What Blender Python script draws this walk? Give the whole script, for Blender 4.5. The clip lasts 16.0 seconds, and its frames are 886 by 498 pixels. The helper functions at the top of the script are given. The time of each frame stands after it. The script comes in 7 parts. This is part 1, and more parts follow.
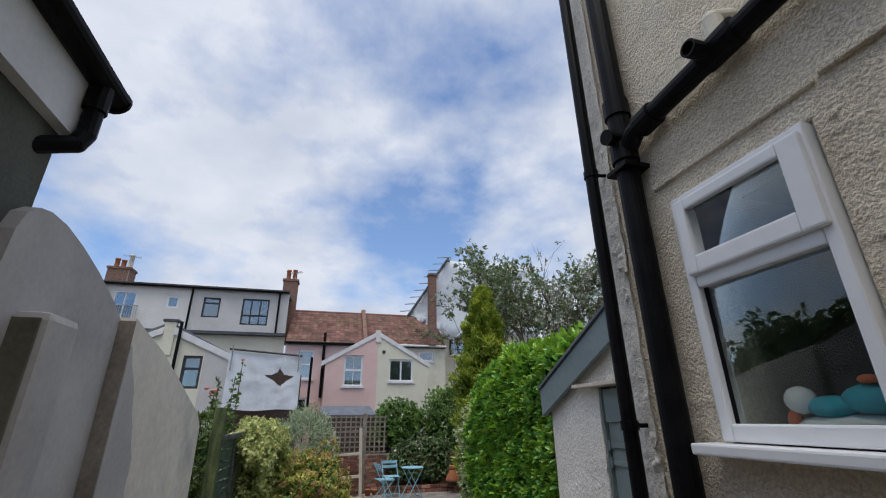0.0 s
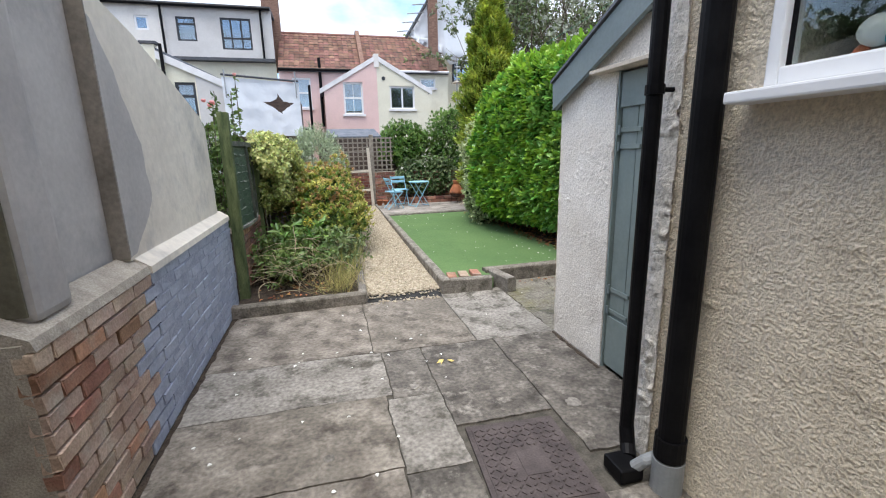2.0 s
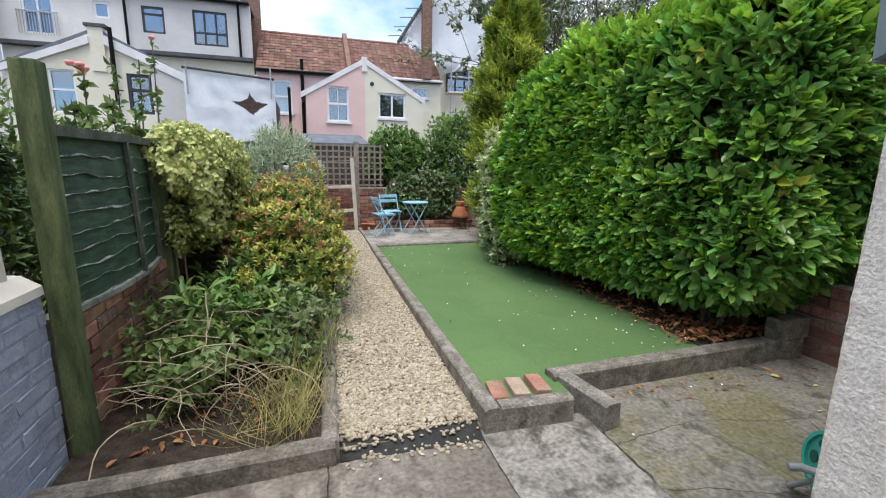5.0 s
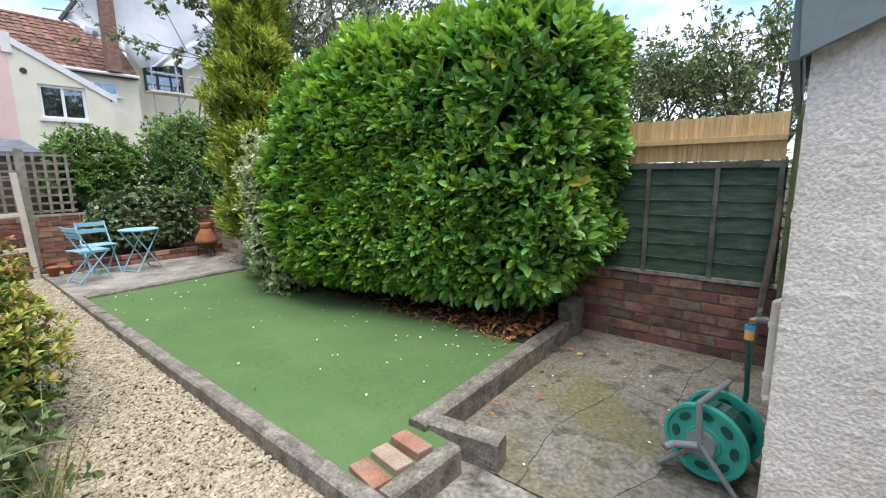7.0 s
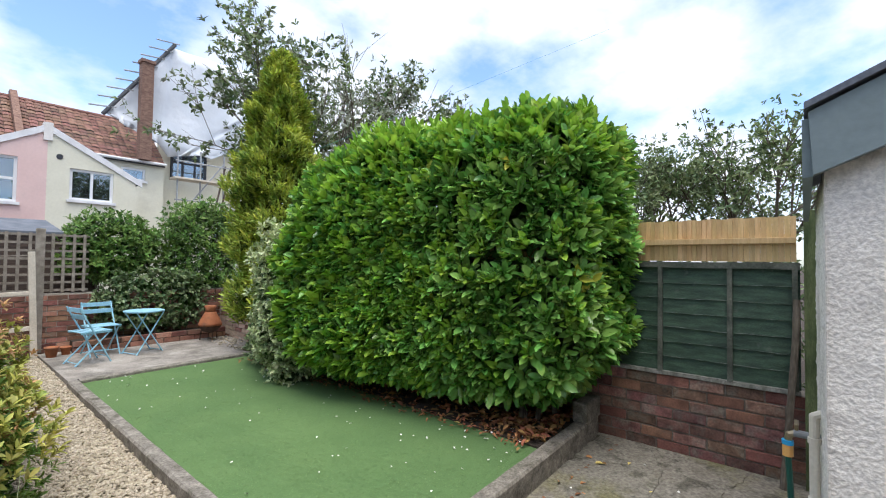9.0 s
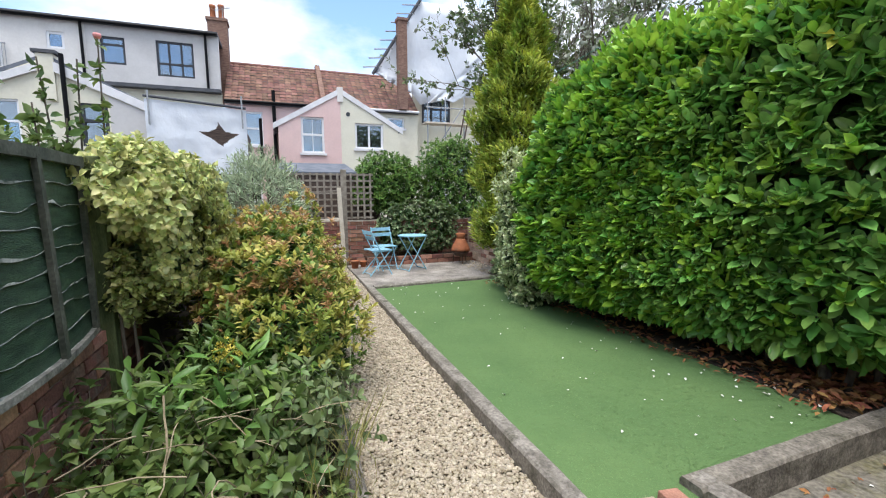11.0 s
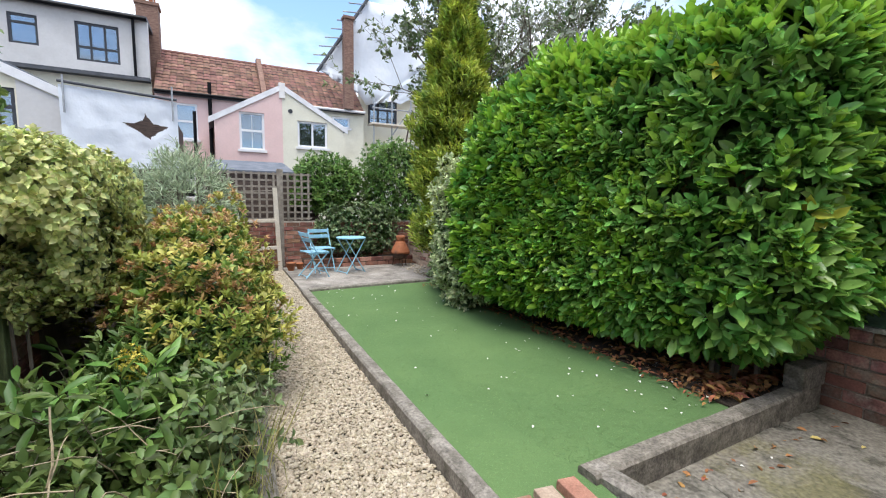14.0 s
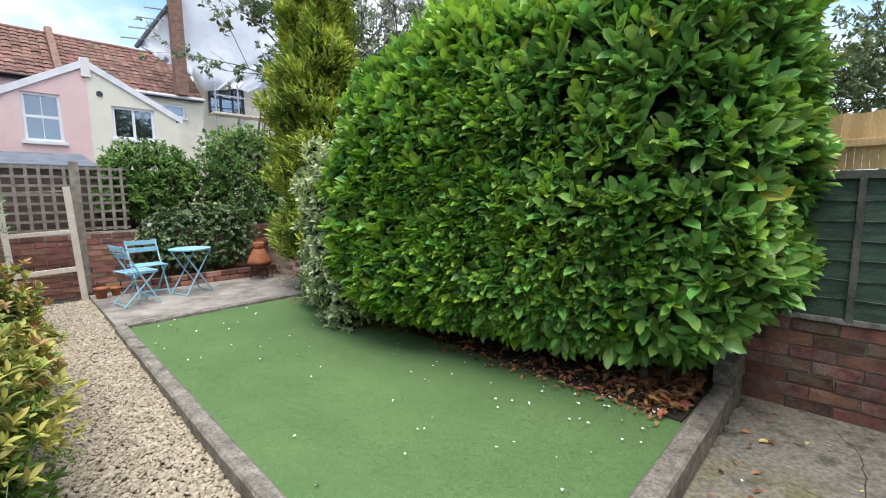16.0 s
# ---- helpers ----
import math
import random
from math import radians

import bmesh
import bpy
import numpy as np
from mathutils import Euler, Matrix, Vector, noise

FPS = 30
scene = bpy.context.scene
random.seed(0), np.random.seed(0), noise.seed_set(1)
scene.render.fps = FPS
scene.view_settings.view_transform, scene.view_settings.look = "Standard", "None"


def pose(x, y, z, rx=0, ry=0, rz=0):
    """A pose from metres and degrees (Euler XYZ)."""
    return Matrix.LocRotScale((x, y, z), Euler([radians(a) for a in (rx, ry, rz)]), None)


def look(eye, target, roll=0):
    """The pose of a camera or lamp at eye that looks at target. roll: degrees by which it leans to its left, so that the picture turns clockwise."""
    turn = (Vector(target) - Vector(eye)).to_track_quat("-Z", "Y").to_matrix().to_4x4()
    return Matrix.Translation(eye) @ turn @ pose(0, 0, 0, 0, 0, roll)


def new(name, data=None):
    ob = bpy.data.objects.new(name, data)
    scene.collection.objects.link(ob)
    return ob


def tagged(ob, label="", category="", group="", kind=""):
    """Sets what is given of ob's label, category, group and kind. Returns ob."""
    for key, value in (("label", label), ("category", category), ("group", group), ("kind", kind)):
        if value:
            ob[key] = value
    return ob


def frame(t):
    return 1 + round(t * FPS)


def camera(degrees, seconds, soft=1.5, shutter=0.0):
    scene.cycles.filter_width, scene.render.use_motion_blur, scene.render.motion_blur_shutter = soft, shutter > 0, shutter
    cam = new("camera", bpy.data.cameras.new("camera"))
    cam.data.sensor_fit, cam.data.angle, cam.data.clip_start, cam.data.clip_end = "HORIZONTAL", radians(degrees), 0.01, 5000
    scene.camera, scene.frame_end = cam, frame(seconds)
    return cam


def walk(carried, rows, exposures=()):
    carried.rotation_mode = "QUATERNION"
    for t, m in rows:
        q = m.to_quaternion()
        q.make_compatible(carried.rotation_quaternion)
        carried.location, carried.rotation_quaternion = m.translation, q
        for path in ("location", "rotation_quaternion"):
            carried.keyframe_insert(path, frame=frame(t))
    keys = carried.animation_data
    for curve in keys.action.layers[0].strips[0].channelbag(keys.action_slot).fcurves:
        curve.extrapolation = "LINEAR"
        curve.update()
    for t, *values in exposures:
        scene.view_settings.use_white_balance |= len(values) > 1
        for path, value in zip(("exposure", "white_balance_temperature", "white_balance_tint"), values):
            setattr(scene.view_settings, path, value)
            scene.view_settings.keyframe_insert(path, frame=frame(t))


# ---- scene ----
cam = camera(91.3, 16.0, soft=1.1)
PATH = [
    (0, (-1.105, -4.498, 1.789), (-0.617, -2.7, 2.517), -0.6),
    (0.5, (-1.108, -4.51, 1.809), (-0.64, -2.761, 2.659), -0.5),
    (1, (-1.095, -4.46, 1.771), (-0.633, -2.645, 2.474), -0.2),
    (1.4, (-1.099, -4.393, 1.679), (-0.606, -2.473, 1.945), -0.6),
    (1.5, (-1.086, -4.386, 1.662), (-0.596, -2.453, 1.815), -0.6),
    (2, (-1.09, -4.301, 1.526), (-0.606, -2.413, 1.077), -1.2),
    (2.5, (-1.062, -4.107, 1.483), (-0.565, -2.244, 0.953), -0.5),
    (3, (-0.972, -3.769, 1.498), (-0.468, -1.898, 1.004), 0.8),
    (3.5, (-0.921, -3.326, 1.484), (-0.417, -1.44, 1.048), 1.0),
    (3.7, (-0.894, -3.157, 1.483), (-0.388, -1.269, 1.057), 1.1),
    (5.8, (-0.881, -1.508, 1.511), (-0.123, 0.311, 1.171), 0.3),
    (6, (-0.896, -1.415, 1.506), (0.034, 0.325, 1.178), 0.4),
    (6.5, (-0.978, -1.237, 1.508), (0.394, 0.181, 1.183), -1.3),
    (7, (-1.002, -1.202, 1.496), (0.521, 0.049, 1.155), -0.8),
    (7.5, (-1.016, -1.202, 1.49), (0.51, 0.04, 1.132), -1.3),
    (8, (-1.033, -1.207, 1.535), (0.538, 0.026, 1.417), -1.1),
    (8.2, (-1.037, -1.225, 1.579), (0.539, 0.003, 1.66), -1.2),
    (10.3, (-1.035, -0.938, 1.427), (0.295, 0.540, 1.211), 0.1),
    (10.5, (-1.035, -0.932, 1.424), (0.101, 0.699, 1.199), 0.1),
    (11, (-1.089, -0.996, 1.447), (-0.394, 0.863, 1.202), -0.3),
    (11.5, (-1.145, -1.015, 1.455), (-0.763, 0.932, 1.205), -0.0),
    (12, (-1.147, -1.034, 1.462), (-0.822, 0.924, 1.216), 0.1),
    (12.5, (-1.129, -1.046, 1.467), (-0.805, 0.914, 1.235), 0.4),
    (13, (-1.09, -1.048, 1.466), (-0.702, 0.901, 1.242), 0.5),
    (13.5, (-1.012, -1.063, 1.455), (-0.354, 0.813, 1.233), 0.9),
    (14, (-0.975, -1.118, 1.474), (-0.06, 0.645, 1.239), 1.1),
    (14.5, (-0.912, -1.025, 1.464), (0.025, 0.723, 1.203), 0.6),
    (15, (-0.824, -0.704, 1.446), (0.247, 0.966, 1.193), -0.9),
    (15.5, (-0.713, -0.47, 1.443), (0.525, 1.079, 1.186), -1.0),
    (16, (-0.633, -0.283, 1.439), (0.768, 1.123, 1.193), -0.6),
]
walk(cam, [(t, look(eye, target, roll)) for t, eye, target, roll in PATH],
     exposures=[(0, -0.03), (1.0, -0.08), (1.5, 0.38), (2.0, 0.98), (2.5, 1.16), (3.0, 0.85), (3.5, 0.67), (6, 0.87), (7.5, 0.95), (8.2, 0.75), (10.5, 0.99), (11.2, 0.87), (13, 0.87), (14.0, 0.97), (14.5, 0.95), (16, 0.95)])

# ---- light ----
SUN_AZ, SUN_EL = radians(210), radians(75)
world = bpy.data.worlds.new("sky")
scene.world = world
world.use_nodes = True
wn, wl = world.node_tree.nodes, world.node_tree.links
wn.clear()
sky = wn.new("ShaderNodeTexSky")
sky.sky_type, sky.sun_disc = "NISHITA", False
sky.sun_elevation, sky.sun_rotation = SUN_EL, SUN_AZ
sky_dim = wn.new("ShaderNodeMix")
sky_dim.data_type, sky_dim.blend_type = "RGBA", "MULTIPLY"
sky_dim.inputs[0].default_value = 1
sky_dim.inputs[7].default_value = (0.15, 0.165, 0.185, 1)
wl.new(sky.outputs[0], sky_dim.inputs[6])
wc = wn.new("ShaderNodeTexCoord")
# clouds lie on a flat layer overhead
sep = wn.new("ShaderNodeSeparateXYZ")
wl.new(wc.outputs["Generated"], sep.inputs[0])
high = wn.new("ShaderNodeMath")
high.operation, high.inputs[1].default_value = "MAXIMUM", 0.0
wl.new(sep.outputs[2], high.inputs[0])
lift = wn.new("ShaderNodeMath")
lift.operation, lift.inputs[1].default_value = "ADD", 0.30
wl.new(high.outputs[0], lift.inputs[0])
flat = wn.new("ShaderNodeVectorMath")
flat.operation = "DIVIDE"
wl.new(wc.outputs["Generated"], flat.inputs[0])
wl.new(lift.outputs[0], flat.inputs[1])
wm = wn.new("ShaderNodeMapping")
wm.inputs["Scale"].default_value = (1, 1, 0)
wm.inputs["Location"].default_value = (1.15, 0.75, 0.0)
wl.new(flat.outputs[0], wm.inputs["Vector"])
cloud = wn.new("ShaderNodeTexNoise")
cloud.inputs["Scale"].default_value, cloud.inputs["Detail"].default_value = 1.7, 9
cloud.inputs["Roughness"].default_value = 0.56
wl.new(wm.outputs[0], cloud.inputs["Vector"])
cover = wn.new("ShaderNodeMapRange")
cover.inputs[1].default_value, cover.inputs[2].default_value = 0.36, 0.55
wl.new(cloud.outputs[0], cover.inputs[0])
shade = wn.new("ShaderNodeTexNoise")
shade.inputs["Scale"].default_value, shade.inputs["Detail"].default_value = 3.2, 8
wl.new(wm.outputs[0], shade.inputs["Vector"])
tone = wn.new("ShaderNodeValToRGB")
tone.color_ramp.elements[0].position, tone.color_ramp.elements[0].color = 0.3, (0.57, 0.63, 0.755, 1)
tone.color_ramp.elements[1].position, tone.color_ramp.elements[1].color = 0.68, (0.79, 0.83, 0.925, 1)
wl.new(shade.outputs[0], tone.inputs[0])
mixw = wn.new("ShaderNodeMix")
mixw.data_type = "RGBA"
wl.new(cover.outputs[0], mixw.inputs[0])
wl.new(sky_dim.outputs[2], mixw.inputs[6])
wl.new(tone.outputs[0], mixw.inputs[7])
bgn = wn.new("ShaderNodeBackground")
bgn.inputs[1].default_value = 1.0
wl.new(mixw.outputs[2], bgn.inputs[0])
wo = wn.new("ShaderNodeOutputWorld")
wl.new(bgn.outputs[0], wo.inputs[0])

sun = new("sun", bpy.data.lights.new("sun", "SUN"))
sun.data.energy, sun.data.angle, sun.data.color = 2.2, radians(46), (1.0, 0.95, 0.87)
sun_from = Vector((math.sin(SUN_AZ) * math.cos(SUN_EL), math.cos(SUN_AZ) * math.cos(SUN_EL), math.sin(SUN_EL)))
sun.matrix_world = look(sun_from * 60, (0, 0, 0))


# ---- materials ----
def rgb(c):
    return (*c, 1)


def mat(name, c1, c2, scale=4.0, rough=0.85, bump=0.15, fine=70.0, metal=0.0, island=0.0, rand=0.0,
        stretch=(1, 1, 1), dirt=None, dirt_scale=1.2, dirt_at=(0.52, 0.72), spec=0.4, grain=0.25, local=False, trans=0.0, dist=0.006, moss=None, moss_at=(0.55, 0.72)):
    m = bpy.data.materials.new(name)
    m.use_nodes = True
    n, l = m.node_tree.nodes, m.node_tree.links
    b = n["Principled BSDF"]
    b.inputs["Roughness"].default_value = rough
    b.inputs["Metallic"].default_value = metal
    b.inputs["Specular IOR Level"].default_value = spec
    if local:
        src = n.new("ShaderNodeTexCoord").outputs["Object"]
    else:
        src = n.new("ShaderNodeNewGeometry").outputs["Position"]
    mp = n.new("ShaderNodeMapping")
    mp.inputs["Scale"].default_value = stretch
    l.new(src, mp.inputs["Vector"])
    t1 = n.new("ShaderNodeTexNoise")
    t1.inputs["Scale"].default_value, t1.inputs["Detail"].default_value = scale, 6
    l.new(mp.outputs[0], t1.inputs["Vector"])
    r = n.new("ShaderNodeValToRGB")
    r.color_ramp.elements[0].position, r.color_ramp.elements[0].color = 0.32, rgb(c1)
    r.color_ramp.elements[1].position, r.color_ramp.elements[1].color = 0.68, rgb(c2)
    l.new(t1.outputs[0], r.inputs[0])
    col = r.outputs[0]
    t2 = n.new("ShaderNodeTexNoise")
    t2.inputs["Scale"].default_value, t2.inputs["Detail"].default_value = fine, 4
    l.new(mp.outputs[0], t2.inputs["Vector"])
    if dirt:
        t3 = n.new("ShaderNodeTexNoise")
        t3.inputs["Scale"].default_value, t3.inputs["Detail"].default_value = dirt_scale, 9
        t3.inputs["Roughness"].default_value = 0.65
        l.new(src, t3.inputs["Vector"])
        mr = n.new("ShaderNodeMapRange")
        mr.inputs[1].default_value, mr.inputs[2].default_value = dirt_at
        l.new(t3.outputs[0], mr.inputs[0])
        mx = n.new("ShaderNodeMix")
        mx.data_type = "RGBA"
        mx.inputs[7].default_value = rgb(dirt)
        l.new(mr.outputs[0], mx.inputs[0])
        l.new(col, mx.inputs[6])
        col = mx.outputs[2]
    if moss:
        t4 = n.new("ShaderNodeTexNoise")
        t4.inputs["Scale"].default_value, t4.inputs["Detail"].default_value = 0.9, 8
        t4.inputs["Roughness"].default_value = 0.7
        l.new(src, t4.inputs["Vector"])
        mr = n.new("ShaderNodeMapRange")
        mr.inputs[1].default_value, mr.inputs[2].default_value, mr.inputs[4].default_value = *moss_at, 0.75
        l.new(t4.outputs[0], mr.inputs[0])
        mx = n.new("ShaderNodeMix")
        mx.data_type = "RGBA"
        mx.inputs[7].default_value = rgb(moss)
        l.new(mr.outputs[0], mx.inputs[0])
        l.new(col, mx.inputs[6])
        col = mx.outputs[2]
    hs = n.new("ShaderNodeHueSaturation")
    l.new(col, hs.inputs["Color"])
    g = n.new("ShaderNodeMapRange")
    g.inputs[1].default_value, g.inputs[2].default_value = 0.25, 0.75
    g.inputs[3].default_value, g.inputs[4].default_value = 1 - grain, 1 + grain
    l.new(t2.outputs[0], g.inputs[0])
    val = g.outputs[0]
    amount = island or rand
    if amount:
        if island:
            ro = n.new("ShaderNodeNewGeometry").outputs["Random Per Island"]
        else:
            ro = n.new("ShaderNodeObjectInfo").outputs["Random"]
        mr = n.new("ShaderNodeMapRange")
        mr.inputs[3].default_value, mr.inputs[4].default_value = 1 - amount, 1 + amount
        l.new(ro, mr.inputs[0])
        mu = n.new("ShaderNodeMath")
        mu.operation = "MULTIPLY"
        l.new(val, mu.inputs[0])
        l.new(mr.outputs[0], mu.inputs[1])
        val = mu.outputs[0]
        w = n.new("ShaderNodeTexWhiteNoise")
        w.noise_dimensions = "1D"
        l.new(ro, w.inputs["W"])
        hr = n.new("ShaderNodeMapRange")
        hr.inputs[3].default_value, hr.inputs[4].default_value = 0.5 - amount * 0.06, 0.5 + amount * 0.06
        l.new(w.outputs[0], hr.inputs[0])
        l.new(hr.outputs[0], hs.inputs["Hue"])
    l.new(val, hs.inputs["Value"])
    l.new(hs.outputs[0], b.inputs["Base Color"])
    if bump:
        bp = n.new("ShaderNodeBump")
        bp.inputs["Strength"].default_value, bp.inputs["Distance"].default_value = bump, dist
        l.new(t2.outputs[0], bp.inputs["Height"])
        l.new(bp.outputs[0], b.inputs["Normal"])
    if trans:
        tr = n.new("ShaderNodeBsdfTranslucent")
        l.new(hs.outputs[0], tr.inputs[0])
        ms = n.new("ShaderNodeMixShader")
        ms.inputs[0].default_value = trans
        l.new(b.outputs[0], ms.inputs[1])
        l.new(tr.outputs[0], ms.inputs[2])
        l.new(ms.outputs[0], n["Material Output"].inputs[0])
    return m


def leaf_mat(name, c1, c2, rough=0.45, island=0.35, scale=2.0, trans=0.25):
    return mat(name, c1, c2, scale, rough, 0.0, 30, island=island, grain=0.12, spec=0.45, trans=trans)


M = {}
M["concrete"] = mat("patio concrete", (0.25, 0.225, 0.20), (0.40, 0.37, 0.335), 3.5, 0.9, 0.5, 90, dirt=(0.065, 0.06, 0.052), dirt_scale=1.6, dirt_at=(0.46, 0.68), grain=0.35)
M["kerb"] = mat("kerb concrete", (0.15, 0.135, 0.115), (0.29, 0.265, 0.232), 11, 0.9, 0.9, 60, dirt=(0.075, 0.070, 0.048), dirt_scale=7, grain=0.45)
M["kerb_dark"] = mat("weathered kerb", (0.11, 0.097, 0.082), (0.25, 0.225, 0.19), 11, 0.95, 0.9, 60, dirt=(0.06, 0.056, 0.036), dirt_scale=7, grain=0.45)
M["soil"] = mat("soil", (0.03, 0.022, 0.016), (0.075, 0.055, 0.04), 14, 0.95, 0.9, 90, grain=0.4, dist=0.02)
M["joint"] = mat("dirt-filled joint", (0.055, 0.05, 0.042), (0.11, 0.10, 0.083), 20, 0.95, 0.5, 90)
M["turf"] = mat("artificial turf", (0.088, 0.166, 0.058), (0.118, 0.202, 0.071), 1.5, 0.9, 0.2, 200, grain=0.16, dirt=(0.082, 0.156, 0.054), dirt_scale=0.9, dist=0.004)
M["gravel"] = mat("gravel", (0.31, 0.26, 0.185), (0.50, 0.44, 0.345), 25, 0.85, 0.3, 160, island=0.2, grain=0.2)
M["gravel_bed"] = mat("gravel bed", (0.27, 0.225, 0.165), (0.41, 0.355, 0.27), 60, 0.95, 0.9, 130, grain=0.5, dist=0.02)
M["membrane"] = mat("black membrane", (0.012, 0.012, 0.012), (0.03, 0.03, 0.028), 20, 0.7, 0.5, 80)
M["render"] = mat("cream roughcast", (0.70, 0.61, 0.475), (0.80, 0.715, 0.575), 3, 0.95, 0.95, 85, dirt=(0.62, 0.54, 0.43), dirt_scale=3, grain=0.22, dist=0.02)
M["render_shed"] = mat("white roughcast", (0.74, 0.695, 0.63), (0.83, 0.79, 0.73), 3, 0.95, 0.4, 85, dirt=(0.58, 0.53, 0.47), dirt_scale=2.2, grain=0.22, dist=0.02)
M["render_wall"] = mat("smooth wall render", (0.68, 0.625, 0.55), (0.78, 0.725, 0.64), 2.2, 0.92, 0.3, 18, dirt=(0.44, 0.425, 0.40), dirt_scale=1.6, grain=0.08, dist=0.01)
M["render_grey"] = mat("grey wall render", (0.42, 0.40, 0.39), (0.52, 0.50, 0.485), 2.2, 0.92, 0.12, 40, dirt=(0.33, 0.325, 0.33), dirt_scale=1.3, grain=0.07)
M["blue_brick"] = mat("blue-grey masonry paint", (0.30, 0.335, 0.43), (0.39, 0.425, 0.52), 6, 0.65, 0.35, 60, dirt=(0.24, 0.265, 0.34), dirt_scale=4, rand=0.03, grain=0.12)
M["brick"] = mat("red brick", (0.26, 0.125, 0.085), (0.42, 0.225, 0.155), 7, 0.92, 0.5, 90, dirt=(0.30, 0.24, 0.19), dirt_scale=5, rand=0.3, grain=0.25)
M["brick_pale"] = mat("pale mortar-smeared brick", (0.34, 0.23, 0.18), (0.50, 0.39, 0.31), 7, 0.92, 0.5, 90, dirt=(0.42, 0.37, 0.31), dirt_scale=6, rand=0.2, grain=0.25)
M["slab"] = mat("cast concrete slab", (0.128, 0.11, 0.092), (0.29, 0.26, 0.222), 6.0, 0.8, 0.9, 38, dirt=(0.075, 0.063, 0.052), dirt_scale=5.5, dirt_at=(0.50, 0.66), rand=0.06, grain=0.38, dist=0.012, moss=(0.13, 0.115, 0.095), moss_at=(0.50, 0.60))
M["slab_dark"] = mat("grimy concrete slab", (0.060, 0.053, 0.045), (0.19, 0.172, 0.15), 6.0, 0.7, 0.9, 38, dirt=(0.27, 0.25, 0.22), dirt_scale=7, dirt_at=(0.54, 0.66), rand=0.06, grain=0.5, dist=0.012)
M["slab_pale"] = mat("paler concrete slab", (0.20, 0.185, 0.165), (0.315, 0.293, 0.265), 4.0, 0.9, 0.9, 38, dirt=(0.09, 0.082, 0.068), dirt_scale=5, dirt_at=(0.50, 0.64), rand=0.04, grain=0.45, dist=0.01)
M["slab_moss"] = mat("mossy cracked slab", (0.15, 0.135, 0.11), (0.30, 0.28, 0.24), 4.5, 0.6, 0.9, 38, dirt=(0.085, 0.078, 0.062), dirt_scale=4.5, dirt_at=(0.48, 0.62), rand=0.06, grain=0.5, dist=0.012, moss=(0.15, 0.14, 0.06), moss_at=(0.52, 0.62))
M["turf_blade"] = mat("turf pile", (0.094, 0.176, 0.062), (0.126, 0.212, 0.076), 2, 0.8, 0, 20, island=0.25, grain=0.05)
M["brick_dark"] = mat("weathered red brick", (0.15, 0.068, 0.052), (0.29, 0.135, 0.10), 9, 0.92, 0.5, 90, dirt=(0.16, 0.135, 0.11), dirt_scale=5, rand=0.3, grain=0.25)
M["brick_old"] = mat("grimy old brick", (0.12, 0.062, 0.05), (0.25, 0.135, 0.105), 14, 0.92, 0.7, 60, dirt=(0.20, 0.165, 0.135), dirt_scale=8, dirt_at=(0.48, 0.66), rand=0.45, grain=0.35)
M["mortar"] = mat("mortar", (0.30, 0.265, 0.225), (0.43, 0.39, 0.335), 12, 0.95, 0.6, 120, grain=0.3)
M["mortar_dark"] = mat("dirty mortar", (0.13, 0.11, 0.09), (0.23, 0.20, 0.17), 12, 0.95, 0.6, 120, grain=0.3)
M["mortar_blue"] = mat("painted joint", (0.26, 0.29, 0.375), (0.34, 0.37, 0.46), 12, 0.8, 0.5, 100)
M["fence_green"] = mat("green fence stain", (0.018, 0.042, 0.027), (0.05, 0.10, 0.06), 7, 0.55, 0.6, 60, stretch=(1, 1, 5), dirt=(0.13, 0.15, 0.125), dirt_scale=9, dirt_at=(0.6, 0.85), grain=0.35)
M["fence_trim"] = mat("weathered batten", (0.055, 0.065, 0.05), (0.135, 0.14, 0.115), 8, 0.85, 0.5, 70, dirt=(0.05, 0.065, 0.05), dirt_scale=7, grain=0.3)
M["post_green"] = mat("mossy post timber", (0.05, 0.075, 0.028), (0.145, 0.175, 0.075), 5, 0.85, 0.5, 55, stretch=(4, 4, 0.8), grain=0.3)
M["pine"] = mat("new pine board", (0.58, 0.38, 0.17), (0.73, 0.52, 0.27), 6, 0.7, 0.3, 50, stretch=(6, 6, 0.7), rand=0.12, grain=0.12)
M["brown_wood"] = mat("dark brown timber", (0.06, 0.045, 0.04), (0.12, 0.085, 0.07), 6, 0.9, 0.5, 60, stretch=(1, 1, 6), grain=0.25)
M["old_wood"] = mat("grey old timber", (0.20, 0.17, 0.14), (0.34, 0.30, 0.255), 6, 0.9, 0.5, 60, stretch=(2, 2, 2), grain=0.25)
M["pale_wood"] = mat("pale timber", (0.58, 0.51, 0.42), (0.70, 0.63, 0.54), 6, 0.85, 0.3, 60, grain=0.15)
M["bark"] = mat("bark", (0.08, 0.065, 0.05), (0.19, 0.16, 0.125), 14, 0.95, 0.8, 60, stretch=(1, 1, 0.3), grain=0.35)
M["door"] = mat("sage green door paint", (0.185, 0.235, 0.235), (0.22, 0.27, 0.265), 3, 0.5, 0.12, 40, grain=0.06, dirt=(0.16, 0.20, 0.19), dirt_scale=2)
M["fascia"] = mat("grey-green fascia paint", (0.16, 0.205, 0.215), (0.20, 0.25, 0.26), 3, 0.55, 0.15, 40, grain=0.08)
M["upvc"] = mat("white plastic", (0.74, 0.75, 0.77), (0.80, 0.81, 0.82), 2, 0.35, 0.0, 20, grain=0.02)
M["white_paint"] = mat("white paint", (0.64, 0.64, 0.65), (0.76, 0.76, 0.77), 3, 0.7, 0.1, 40, grain=0.05)
